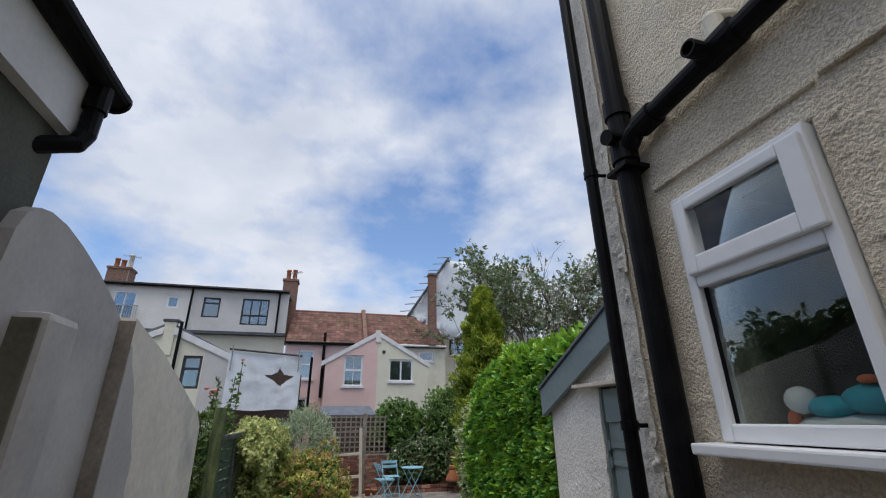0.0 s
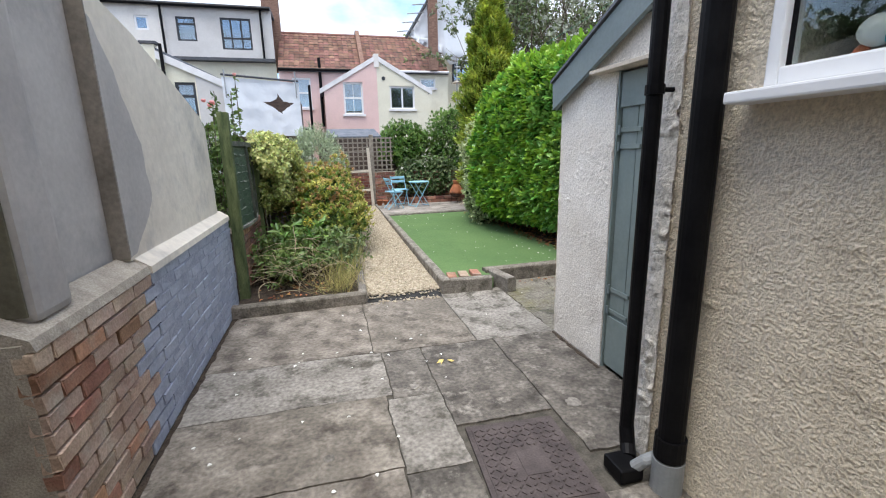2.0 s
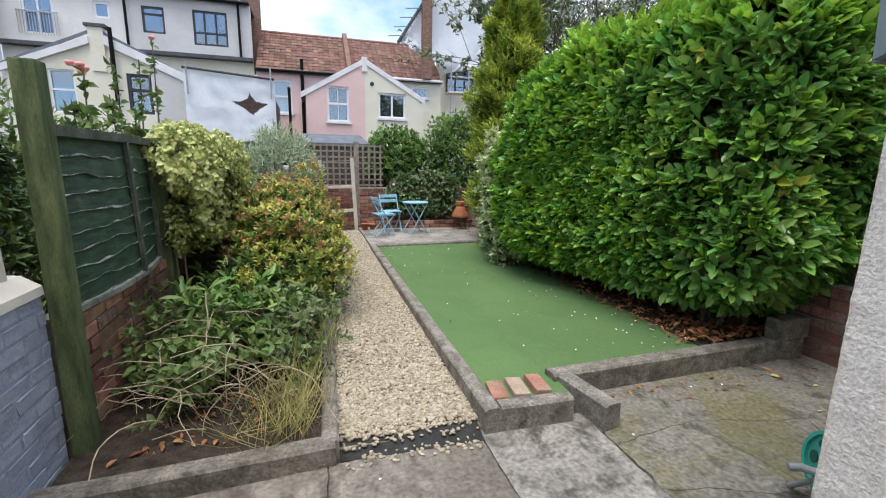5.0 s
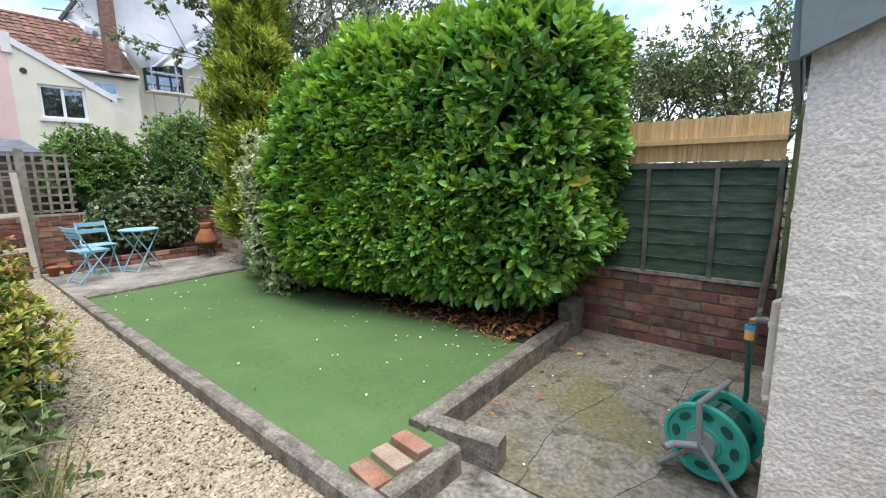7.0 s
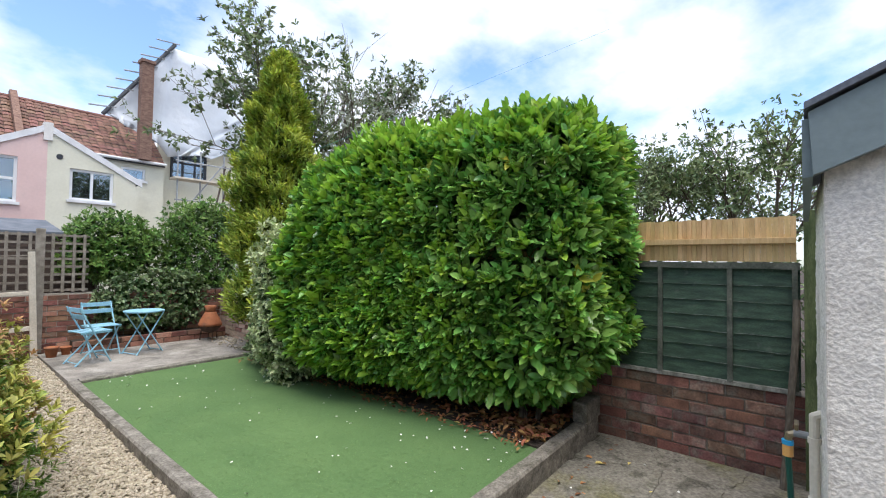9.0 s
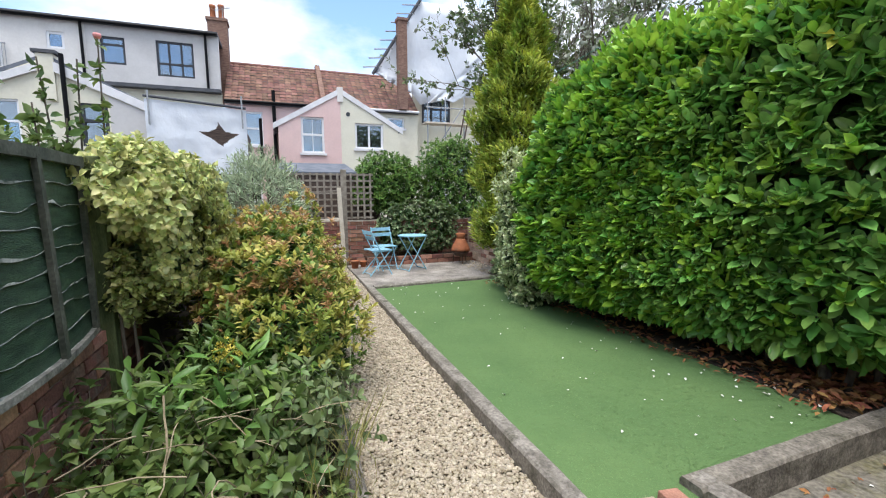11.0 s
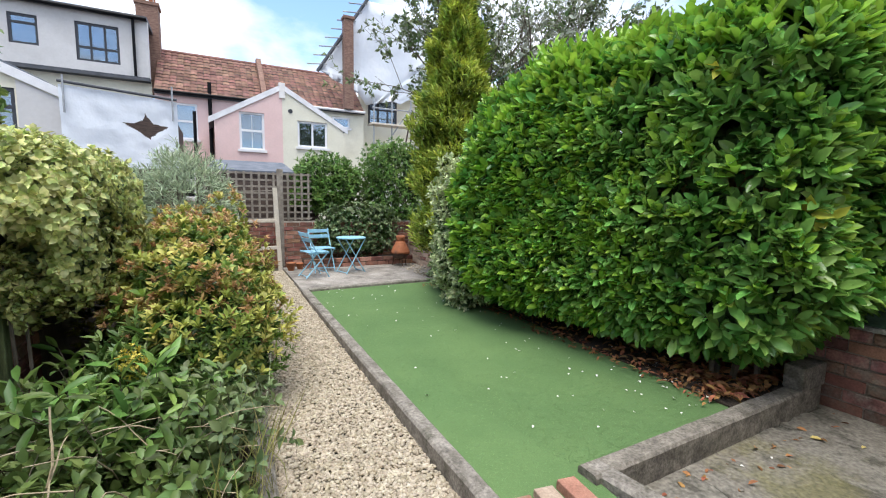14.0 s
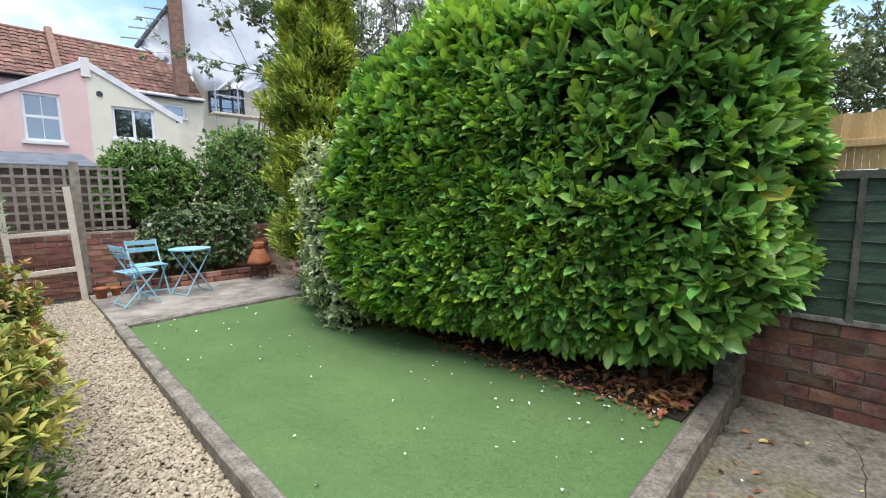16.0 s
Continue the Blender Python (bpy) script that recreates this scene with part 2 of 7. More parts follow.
M["black_pipe"] = mat("black plastic", (0.004, 0.004, 0.005), (0.008, 0.008, 0.009), 8, 0.42, 0.05, 60, grain=0.2, spec=0.10)
M["iron"] = mat("rusty iron cover", (0.052, 0.041, 0.042), (0.105, 0.086, 0.084), 8, 0.75, 0.4, 90, grain=0.25)
M["teal"] = mat("teal paint", (0.24, 0.49, 0.63), (0.34, 0.59, 0.73), 8, 0.5, 0.05, 60, grain=0.1)
M["reel"] = mat("green plastic", (0.035, 0.34, 0.26), (0.06, 0.43, 0.33), 6, 0.45, 0.05, 60, grain=0.1)
M["reel_dark"] = mat("dark green hose", (0.008, 0.07, 0.05), (0.015, 0.11, 0.08), 6, 0.45, 0.05, 60, grain=0.1)
M["grey_plastic"] = mat("grey plastic", (0.20, 0.215, 0.225), (0.27, 0.285, 0.295), 6, 0.45, 0.05, 60, grain=0.08)
M["cream_pipe"] = mat("cream pipe lagging", (0.62, 0.57, 0.47), (0.72, 0.67, 0.57), 6, 0.6, 0.1, 60, grain=0.08)
M["brass"] = mat("dull brass", (0.30, 0.24, 0.15), (0.40, 0.33, 0.21), 9, 0.4, 0.05, 60, metal=0.9)
M["orange_plastic"] = mat("orange plastic", (0.75, 0.36, 0.10), (0.82, 0.44, 0.14), 9, 0.45, 0.0, 60, grain=0.04)
M["blue_plastic"] = mat("blue plastic", (0.02, 0.30, 0.62), (0.03, 0.36, 0.70), 9, 0.4, 0.0, 60, grain=0.04)
M["red_plastic"] = mat("orange-red plastic", (0.62, 0.10, 0.03), (0.72, 0.16, 0.05), 9, 0.4, 0.0, 60, grain=0.04)
M["toy_teal"] = mat("turquoise plush", (0.02, 0.32, 0.43), (0.04, 0.42, 0.54), 9, 0.7, 0.1, 60, grain=0.08)
M["terracotta"] = mat("terracotta", (0.30, 0.10, 0.045), (0.43, 0.16, 0.07), 8, 0.8, 0.2, 70, dirt=(0.16, 0.09, 0.06), dirt_scale=6, grain=0.15)
M["rust"] = mat("dark rusty iron", (0.05, 0.03, 0.022), (0.10, 0.06, 0.04), 12, 0.85, 0.3, 90)
M["felt"] = mat("grey roofing felt", (0.115, 0.13, 0.155), (0.17, 0.185, 0.215), 5, 0.95, 0.3, 90, grain=0.15, spec=0.1)
M["rail_pale"] = mat("weathered grey rail", (0.13, 0.13, 0.11), (0.34, 0.33, 0.30), 14, 0.9, 0.4, 80, grain=0.3)
M["worn_edge"] = mat("bare worn board edge", (0.035, 0.06, 0.05), (0.66, 0.68, 0.64), 13, 0.9, 0.3, 80, grain=0.3)
M["scuffed_edge"] = mat("scuffed green board edge", (0.02, 0.045, 0.03), (0.26, 0.29, 0.26), 15, 0.8, 0.3, 80, grain=0.3)
# olive and brown for the wall's house-facing faces, their shade painted in
M["olive_shade_render"] = mat("olive-brown render with painted shade", (0.085, 0.08, 0.058), (0.15, 0.14, 0.105), 3, 0.95, 0.3, 60, grain=0.15)
M["brown_shade_render"] = mat("brown render with painted shade", (0.17, 0.15, 0.125), (0.25, 0.22, 0.19), 4, 0.95, 0.4, 40, grain=0.2)
M["dark_render"] = mat("dark grey-green render", (0.085, 0.09, 0.075), (0.13, 0.135, 0.115), 3, 0.95, 0.3, 60, grain=0.15)
M["shrub_mid"] = leaf_mat("fresh green shrub leaf", (0.10, 0.20, 0.042), (0.21, 0.35, 0.08), 0.42, 0.4)
M["petal"] = mat("fallen white petals", (0.70, 0.70, 0.66), (0.82, 0.82, 0.78), 9, 0.8, 0.0, 60, island=0.1)
M["dry"] = mat("dry stem", (0.30, 0.24, 0.15), (0.46, 0.39, 0.27), 12, 0.85, 0.1, 60)
M["deadleaf"] = mat("fallen brown leaves", (0.17, 0.07, 0.03), (0.40, 0.19, 0.075), 12, 0.8, 0.1, 60, island=0.45)
M["yellowleaf"] = mat("fallen yellow leaf", (0.55, 0.42, 0.12), (0.66, 0.55, 0.22), 12, 0.7, 0.0, 60)
M["pink_render"] = mat("pink render", (0.70, 0.50, 0.47), (0.78, 0.575, 0.54), 0.8, 0.9, 0.1, 12, grain=0.04, dirt=(0.66, 0.49, 0.46), dirt_scale=0.7)
M["cream_render"] = mat("pale cream render", (0.68, 0.655, 0.53), (0.76, 0.735, 0.61), 0.8, 0.9, 0.1, 12, grain=0.04, dirt=(0.62, 0.59, 0.48), dirt_scale=0.7)
M["white_render"] = mat("off-white render", (0.66, 0.64, 0.61), (0.76, 0.74, 0.71), 0.7, 0.9, 0.1, 12, grain=0.04, dirt=(0.58, 0.56, 0.53), dirt_scale=0.6)
M["grey_render"] = mat("grey-white render", (0.50, 0.49, 0.48), (0.60, 0.59, 0.58), 0.7, 0.9, 0.1, 12, grain=0.04)
M["roof_tile"] = mat("red clay roof tile", (0.165, 0.085, 0.065), (0.26, 0.145, 0.112), 1.3, 0.9, 0.3, 14, dirt=(0.15, 0.10, 0.075), dirt_scale=0.9, island=0.3, grain=0.25)
M["chimney_brick"] = mat("chimney brick", (0.15, 0.085, 0.068), (0.28, 0.175, 0.13), 6, 0.92, 0.4, 20, stretch=(1, 1, 3), grain=0.3)
M["lead"] = mat("dark flashing", (0.05, 0.055, 0.065), (0.09, 0.095, 0.105), 3, 0.7, 0.1, 20)
M["sheeting"] = mat("white plastic sheeting", (0.70, 0.745, 0.80), (0.80, 0.835, 0.88), 0.7, 0.6, 0.5, 2.2, grain=0.03, dist=0.10, trans=0.12)
M["scaffold"] = mat("galvanised tube", (0.32, 0.33, 0.34), (0.44, 0.45, 0.46), 4, 0.5, 0.05, 30, metal=0.6)
M["dark_frame"] = mat("dark grey frame", (0.03, 0.034, 0.042), (0.045, 0.05, 0.06), 4, 0.5, 0.0, 30)
# near-black in place of the darkness of unlit rooms
M["interior"] = mat("room wall with painted darkness", (0.02, 0.024, 0.02), (0.04, 0.045, 0.038), 1.2, 0.9, 0.0, 10)
M["curtain"] = mat("pale net curtain", (0.42, 0.44, 0.47), (0.55, 0.57, 0.60), 5, 0.9, 0.0, 20, stretch=(6, 1, 0.5))
M["cable"] = mat("green washing line", (0.03, 0.22, 0.15), (0.04, 0.26, 0.18), 5, 0.6, 0.0, 30)
M["laurel"] = leaf_mat("glossy laurel leaf", (0.125, 0.29, 0.055), (0.27, 0.48, 0.115), 0.24, 0.42)
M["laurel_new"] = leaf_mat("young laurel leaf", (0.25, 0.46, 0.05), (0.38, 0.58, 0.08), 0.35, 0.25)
M["laurel_yellow"] = leaf_mat("yellowed laurel leaf", (0.40, 0.42, 0.04), (0.50, 0.48, 0.06), 0.4, 0.2)
M["conifer"] = leaf_mat("golden conifer spray", (0.13, 0.23, 0.03), (0.52, 0.57, 0.09), 0.6, 0.4, 4.5)
M["conifer_shade"] = leaf_mat("inner conifer spray with painted shade", (0.07, 0.11, 0.02), (0.15, 0.19, 0.04), 0.7, 0.4)
M["varieg"] = leaf_mat("cream-edged leaf", (0.28, 0.38, 0.15), (0.62, 0.65, 0.40), 0.45, 0.4, 26)
M["varieg_yellow"] = leaf_mat("yellow variegated leaf", (0.27, 0.36, 0.09), (0.76, 0.74, 0.34), 0.45, 0.45, 22)
M["spirea_green"] = leaf_mat("spirea green leaf", (0.10, 0.20, 0.035), (0.25, 0.36, 0.07), 0.5, 0.4)
M["spirea_gold"] = leaf_mat("spirea gold leaf", (0.29, 0.35, 0.07), (0.55, 0.47, 0.13), 0.6, 0.35)
M["spirea_red"] = leaf_mat("spirea bronze leaf", (0.40, 0.23, 0.09), (0.52, 0.34, 0.16), 0.65, 0.35)
M["yellow_flower"] = leaf_mat("yellow petal", (0.55, 0.46, 0.06), (0.68, 0.58, 0.12), 0.6, 0.2)
M["perennial"] = leaf_mat("mid green perennial leaf", (0.080, 0.138, 0.036), (0.19, 0.272, 0.08), 0.45, 0.4)
M["perennial_pale"] = leaf_mat("grey green leaf", (0.24, 0.31, 0.19), (0.40, 0.47, 0.30), 0.6, 0.35)
M["perennial_dull"] = leaf_mat("dull blue-green leaf", (0.10, 0.155, 0.06), (0.20, 0.265, 0.11), 0.5, 0.35)
# dark green of one tree; on inner leaves it is shade put into colour
M["dark_leaf_shade"] = leaf_mat("dark green leaf, also painted inner shade", (0.03, 0.075, 0.016), (0.08, 0.155, 0.032), 0.42, 0.4, trans=0.12)
M["ivy"] = leaf_mat("ivy leaf", (0.10, 0.17, 0.07), (0.27, 0.34, 0.17), 0.4, 0.5, 9)
M["tree_leaf"] = leaf_mat("small tree leaf", (0.10, 0.155, 0.06), (0.21, 0.27, 0.115), 0.5, 0.5)
M["tree_pale"] = leaf_mat("pale silvery leaf underside", (0.30, 0.33, 0.25), (0.42, 0.45, 0.36), 0.6, 0.3)
M["grass"] = leaf_mat("dry grass blade", (0.20, 0.22, 0.06), (0.50, 0.45, 0.19), 0.7, 0.4)
M["rose"] = leaf_mat("pink rose petal", (0.72, 0.30, 0.28), (0.82, 0.46, 0.42), 0.6, 0.2)


def glass(name, tint=(0.9, 0.95, 0.95), rough=0.0, gloss=0.05, gloss_tint=(1.0, 1.0, 1.0)):
    m = bpy.data.materials.new(name)
    m.use_nodes = True
    n, l = m.node_tree.nodes, m.node_tree.links
    n.remove(n["Principled BSDF"])
    tr = n.new("ShaderNodeBsdfTransparent")
    tr.inputs[0].default_value = rgb(tint)
    gl = n.new("ShaderNodeBsdfGlossy")
    gl.inputs["Roughness"].default_value = rough
    gl.inputs["Color"].default_value = rgb(gloss_tint)
    fr = n.new("ShaderNodeFresnel")
    fr.inputs[0].default_value = 1.45
    ad = n.new("ShaderNodeMath")
    ad.operation, ad.inputs[1].default_value = "ADD", gloss
    l.new(fr.outputs[0], ad.inputs[0])
    ms = n.new("ShaderNodeMixShader")
    l.new(ad.outputs[0], ms.inputs[0])
    l.new(tr.outputs[0], ms.inputs[1])
    l.new(gl.outputs[0], ms.inputs[2])
    l.new(ms.outputs[0], n["Material Output"].inputs[0])
    return m


M["glass"] = glass("window glass", gloss=0.0)
# the blue gloss colour paints reflected sky into the far panes
M["glass_far"] = glass("double glazing", (0.85, 0.9, 0.92), 0.0, 0.16, (0.72, 0.86, 1.0))


# ---- builders ----
def thing(name, label, category, group="", kind="", at=(0, 0, 0)):
    ob = new(name)
    ob.empty_display_size = 0.1
    ob.location = at
    return tagged(ob, label, category, group, kind)


def finish(name, bm, material, smooth=False):
    me = bpy.data.meshes.new(name)
    bmesh.ops.recalc_face_normals(bm, faces=bm.faces)
    bm.to_mesh(me)
    bm.free()
    me.materials.append(material)
    if smooth:
        me.polygons.foreach_set("use_smooth", [True] * len(me.polygons))
    return me


def part(name, bm, material, parent, label="", smooth=False, kind=""):
    ob = new(name, finish(name, bm, material, smooth))
    if parent is not None:
        ob.parent = parent
        ob.matrix_parent_inverse = parent.matrix_basis.inverted()
    return tagged(ob, label, kind=kind)


def solid(name, bm, material, label, category, group="", kind="", smooth=False):
    return tagged(new(name, finish(name, bm, material, smooth)), label, category, group, kind)


def box(bm, x0, x1, y0, y1, z0, z1, m=None, bevel=0.0):
    geo = bmesh.ops.create_cube(bm, size=1.0)
    t = Matrix.Translation(((x0 + x1) / 2, (y0 + y1) / 2, (z0 + z1) / 2)) @ Matrix.Diagonal((x1 - x0, y1 - y0, z1 - z0, 1))
    bmesh.ops.transform(bm, matrix=(m @ t) if m else t, verts=geo["verts"])
    if bevel:
        es = list({e for v in geo["verts"] for e in v.link_edges})
        bmesh.ops.bevel(bm, geom=es, offset=bevel, segments=2, affect="EDGES", profile=0.6)
    return bm


def B(*a, **k):
    return box(bmesh.new(), *a, **k)


def tube(bm, p0, p1, r0, r1=None, seg=10):
    p0, p1 = Vector(p0), Vector(p1)
    d = p1 - p0
    m = Matrix.Translation((p0 + p1) / 2) @ d.to_track_quat("Z", "Y").to_matrix().to_4x4()
    bmesh.ops.create_cone(bm, cap_ends=True, segments=seg, radius1=r0, radius2=r0 if r1 is None else r1, depth=d.length, matrix=m)
    return bm


def T(*a, **k):
    return tube(bmesh.new(), *a, **k)


def bent(bm, pts, r, seg=8):
    """A bent pipe through points, its joints rounded by balls."""
    for a, b in zip(pts[:-1], pts[1:]):
        tube(bm, a, b, r, seg=seg)
    for p in pts[1:-1]:
        bmesh.ops.create_uvsphere(bm, u_segments=seg, v_segments=6, radius=r * 1.02, matrix=Matrix.Translation(p))
    return bm


def plate(bm, pts, depth):
    """A flat outline, given thickness by the vector depth."""
    depth = Vector(depth)
    a = [bm.verts.new(p) for p in pts]
    b = [bm.verts.new(Vector(p) + depth) for p in pts]
    bm.faces.new(a)
    bm.faces.new(b[::-1])
    for i in range(len(pts)):
        j = (i + 1) % len(pts)
        bm.faces.new((a[i], b[i], b[j], a[j]))
    return bm


def lathe(profile, seg=20):
    """A turned body from (radius, height) pairs about z."""
    bm = bmesh.new()
    rings = []
    for r, z in profile:
        rings.append([bm.verts.new((r * math.cos(2 * math.pi * i / seg), r * math.sin(2 * math.pi * i / seg), z)) for i in range(seg)])
    for a, b in zip(rings[:-1], rings[1:]):
        for i in range(seg):
            j = (i + 1) % seg
            bm.faces.new((a[i], a[j], b[j], b[i]))
    bm.faces.new(rings[0][::-1])
    bm.faces.new(rings[-1])
    return bm


def moved(bm, m):
    bmesh.ops.transform(bm, matrix=m, verts=bm.verts)
    return bm


# ---- foliage ----
rng = np.random.default_rng(7)


def unit(v):
    return v / np.maximum(np.linalg.norm(v, axis=-1, keepdims=True), 1e-9)


def leaf_mesh(name, pos, way, up, size, width, material, curl=0.12, fold=0.16, fine=False):
    """Many folded, curved leaves: pos, way and up are (N, 3), size is (N,)."""
    n = len(pos)
    way = unit(way)
    side = unit(np.cross(way, up))
    nor = np.cross(side, way)
    if fine:
        tpl = np.array([(0, 0, 0), (-0.26, 0.22, 0), (0.26, 0.22, 0), (0, 0.24, 0), (-0.47, 0.55, 0), (0.47, 0.55, 0), (0, 0.57, 0), (-0.33, 0.85, 0), (0.33, 0.85, 0), (0, 0.88, 0), (0, 1.0, 0)])
        tri = np.array([(0, 2, 3), (0, 3, 1), (3, 2, 5), (3, 5, 6), (1, 3, 6), (1, 6, 4), (6, 5, 8), (6, 8, 9), (4, 6, 9), (4, 9, 7), (9, 8, 10), (7, 9, 10)])
    else:
        tpl = np.array([(0, 0, 0), (-0.36, 0.27, 0), (0.36, 0.27, 0), (0, 0.3, 0), (-0.42, 0.62, 0), (0.42, 0.62, 0), (0, 0.65, 0), (0, 1.0, 0)])
        tri = np.array([(0, 2, 3), (0, 3, 1), (3, 2, 5), (3, 5, 6), (1, 3, 6), (1, 6, 4), (6, 5, 7), (4, 6, 7)])
    bend = curl * rng.uniform(0.3, 1.7, n)[:, None, None]
    lx = tpl[:, 0][None, :, None] * width
    ly = tpl[:, 1][None, :, None]
    lz = fold * width * (np.abs(tpl[:, 0]) > 0)[None, :, None] * 1.3 - bend * 1.4 * ly ** 2
    v = pos[:, None, :] + size[:, None, None] * (lx * side[:, None, :] + ly * way[:, None, :] + lz * nor[:, None, :])
    me = bpy.data.meshes.new(name)
    verts = v.reshape(-1, 3)
    faces = (tri[None] + (np.arange(n) * len(tpl))[:, None, None]).reshape(-1, 3)
    me.vertices.add(len(verts))
    me.vertices.foreach_set("co", verts.astype(np.float32).ravel())
    me.loops.add(faces.size)
    me.loops.foreach_set("vertex_index", faces.astype(np.int32).ravel())
    me.polygons.add(len(faces))
    me.polygons.foreach_set("loop_start", np.arange(0, faces.size, 3, dtype=np.int32))
    me.polygons.foreach_set("use_smooth", np.ones(len(faces), dtype=bool))
    me.update(calc_edges=True)
    me.validate()
    me.materials.append(material)
    return me


def shoots(tips, ways, per, length, spread=(35, 75), back=0.5, jitter=0.35):
    """Leaves set in a spiral round shoot tips: returns pos, way, up, size."""
    n = len(tips)
    ways = unit(ways)
    ref = np.where(np.abs(ways[:, 2:3]) < 0.9, np.array([[0, 0, 1.0]]), np.array([[1.0, 0, 0]]))
    a = unit(np.cross(ways, ref))
    b = np.cross(ways, a)
    P, W, U, S = [], [], [], []
    base = rng.uniform(0, 6.28, n)
    for k in range(per):
        ang = base + k * 2.4 + rng.normal(0, 0.3, n)
        tilt = np.radians(rng.uniform(spread[0], spread[1], n) * (0.35 + 0.65 * (k + 1) / per))
        out = np.cos(ang)[:, None] * a + np.sin(ang)[:, None] * b
        w = np.cos(tilt)[:, None] * ways + np.sin(tilt)[:, None] * out
        w = w + rng.normal(0, jitter * 0.4, (n, 3))
        P.append(tips - ways * (back * length * k / per) + out * length * 0.05)
        W.append(w)
        U.append(ways + 0.25 * np.array([[0, 0, 1.0]]) + rng.normal(0, 0.15, (n, 3)))
        S.append(length * rng.uniform(0.65, 1.15, n))
    return np.concatenate(P), np.concatenate(W), np.concatenate(U), np.concatenate(S)


def blob(n, centre, radii, power=2.0, rough=0.12, bottom=-1.0, inner=0.0, seed=3.1):
    """Points on an uneven rounded body, and their outward ways. Higher power: boxier."""
    d = unit(rng.normal(0, 1, (n * 2, 3)))
    d = d[d[:, 2] > bottom][:n]
    r = 1.0 / (np.sum(np.abs(d) ** power, axis=1)) ** (1 / power)
    wob = np.array([noise.noise(Vector((x * 2.2 + seed, y * 2.2, z * 2.2))) + 0.6 * noise.noise(Vector((x * 6 + seed, y * 6, z * 6))) for x, y, z in d * np.array(radii)])
    r = r * (1 + rough * wob) * (1 - inner * rng.random(len(d)))
    p = np.array(centre) + d * r[:, None] * np.array(radii)
    nrm = unit(np.sign(d) * np.abs(d) ** (power - 1) / np.array(radii))
    return p, nrm


def foliage(parent, name, tips, ways, per, length, width, material, label="", **k):
    curl = k.pop("curl", 0.14)
    fine = k.pop("fine", False)
    pos, way, up, size = shoots(tips, ways, per, length, **k)
    ob = new(name, leaf_mesh(name, pos, way, up, size, width, material, curl, 0.16, fine))
    ob.parent = parent
    return tagged(ob, label, kind="stuff")


def stems(parent, pairs, r0, r1, material, name="stem", seg=5):
    bm = bmesh.new()
    for a, b in pairs:
        tube(bm, a, b, r0, r1, seg)
    return part(name, bm, material, parent, kind="stuff")


# ---- ground and setting ----
bm = bmesh.new()
box(bm, -400, 400, -400, 400, -0.6, -0.14)
solid("ground", bm, M["soil"], "dark earth under the gardens", "ground", kind="structure")

pavement = thing("pavement", "stained concrete patio of cracked cast slabs", "patio", kind="structure")
part("joint_fill", B(-2.35, 3.2, -7.2, 0.3, -0.14, -0.012), M["joint"], pavement)


def roughcast(parent, material, o, u, v, nu, nv, amp, holes=(), name="roughcast"):
    """A thrown-render face: a fine sheet with lumps, pierced by holes given in metres along u and v."""
    o, u, v = Vector(o), Vector(u), Vector(v)
    n = u.cross(v).normalized()
    lu, lv = u.length, v.length
    co, faces = [], []
    for j in range(nv + 1):
        for i in range(nu + 1):
            p = o + u * (i / nu) + v * (j / nv)
            a = noise.noise(p * 34)
            b = noise.noise(p * 80 + Vector((5, 1, 2)))
            c = noise.noise(p * 9)
            d = 0.5 + 0.9 * noise.noise(p * 4 + Vector((1, 7, 3)))
            co.append(p + n * amp * (max(0.0, a - 0.06) ** 1.2 * 2.0 * max(0.25, d) + 0.26 * b + 0.5 * c))
    w = nu + 1
    for j in range(nv):
        for i in range(nu):
            cu, cv = (i + 0.5) / nu * lu, (j + 0.5) / nv * lv
            if any(h[0] < cu < h[1] and h[2] < cv < h[3] for h in holes):
                continue
            faces.append((j * w + i, j * w + i + 1, (j + 1) * w + i + 1, (j + 1) * w + i))
    me = bpy.data.meshes.new(name)
    me.from_pydata(co, [], faces)
    me.polygons.foreach_set("use_smooth", [True] * len(faces))
    me.materials.append(material)
    ob = new(name, me)
    ob.parent = parent
    return ob


# house on the near side: wall with the window opening, and plain walls that close the yard
HX = 0.36
house_wall = thing("wall_house", "cream roughcast house wall with black downpipes", "wall", kind="structure")
bm = bmesh.new()
wx = HX + 0.25
plate(bm, [(HX, -7.2, -0.1), (HX, -2.62, -0.1), (HX, -2.62, 1.68), (HX, -7.2, 1.68)], (0.25, 0, 0))
plate(bm, [(HX, -7.2, 2.68), (HX, -2.62, 2.68), (HX, -2.62, 5.6), (HX, -7.2, 5.6)], (0.25, 0, 0))
plate(bm, [(HX, -7.2, 1.68), (HX, -3.69, 1.68), (HX, -3.69, 2.68), (HX, -7.2, 2.68)], (0.25, 0, 0))
plate(bm, [(HX, -3.10, 1.68), (HX, -2.62, 1.68), (HX, -2.62, 2.68), (HX, -3.10, 2.68)], (0.25, 0, 0))
part("wall_core", bm, M["render"], house_wall)
part("wall_return", B(HX + 0.25, 5.2, -2.87, -2.62, -0.1, 5.6), M["render"], house_wall)
roughcast(house_wall, M["render"], (HX - 0.003, -2.62, -0.02), (0, -2.3, 0), (0, 0, 4.4), 280, 520, 0.0075, [(0.47, 1.08, 1.69, 2.71)])
part("render_band", B(HX - 0.022, HX + 0.02, -3.74, -3.0, 2.785, 2.812, bevel=0.006), M["render"], house_wall)
part("render_band", B(HX - 0.026, HX + 0.02, -5.2, -3.76, 2.80, 2.83, bevel=0.006), M["render"], house_wall)
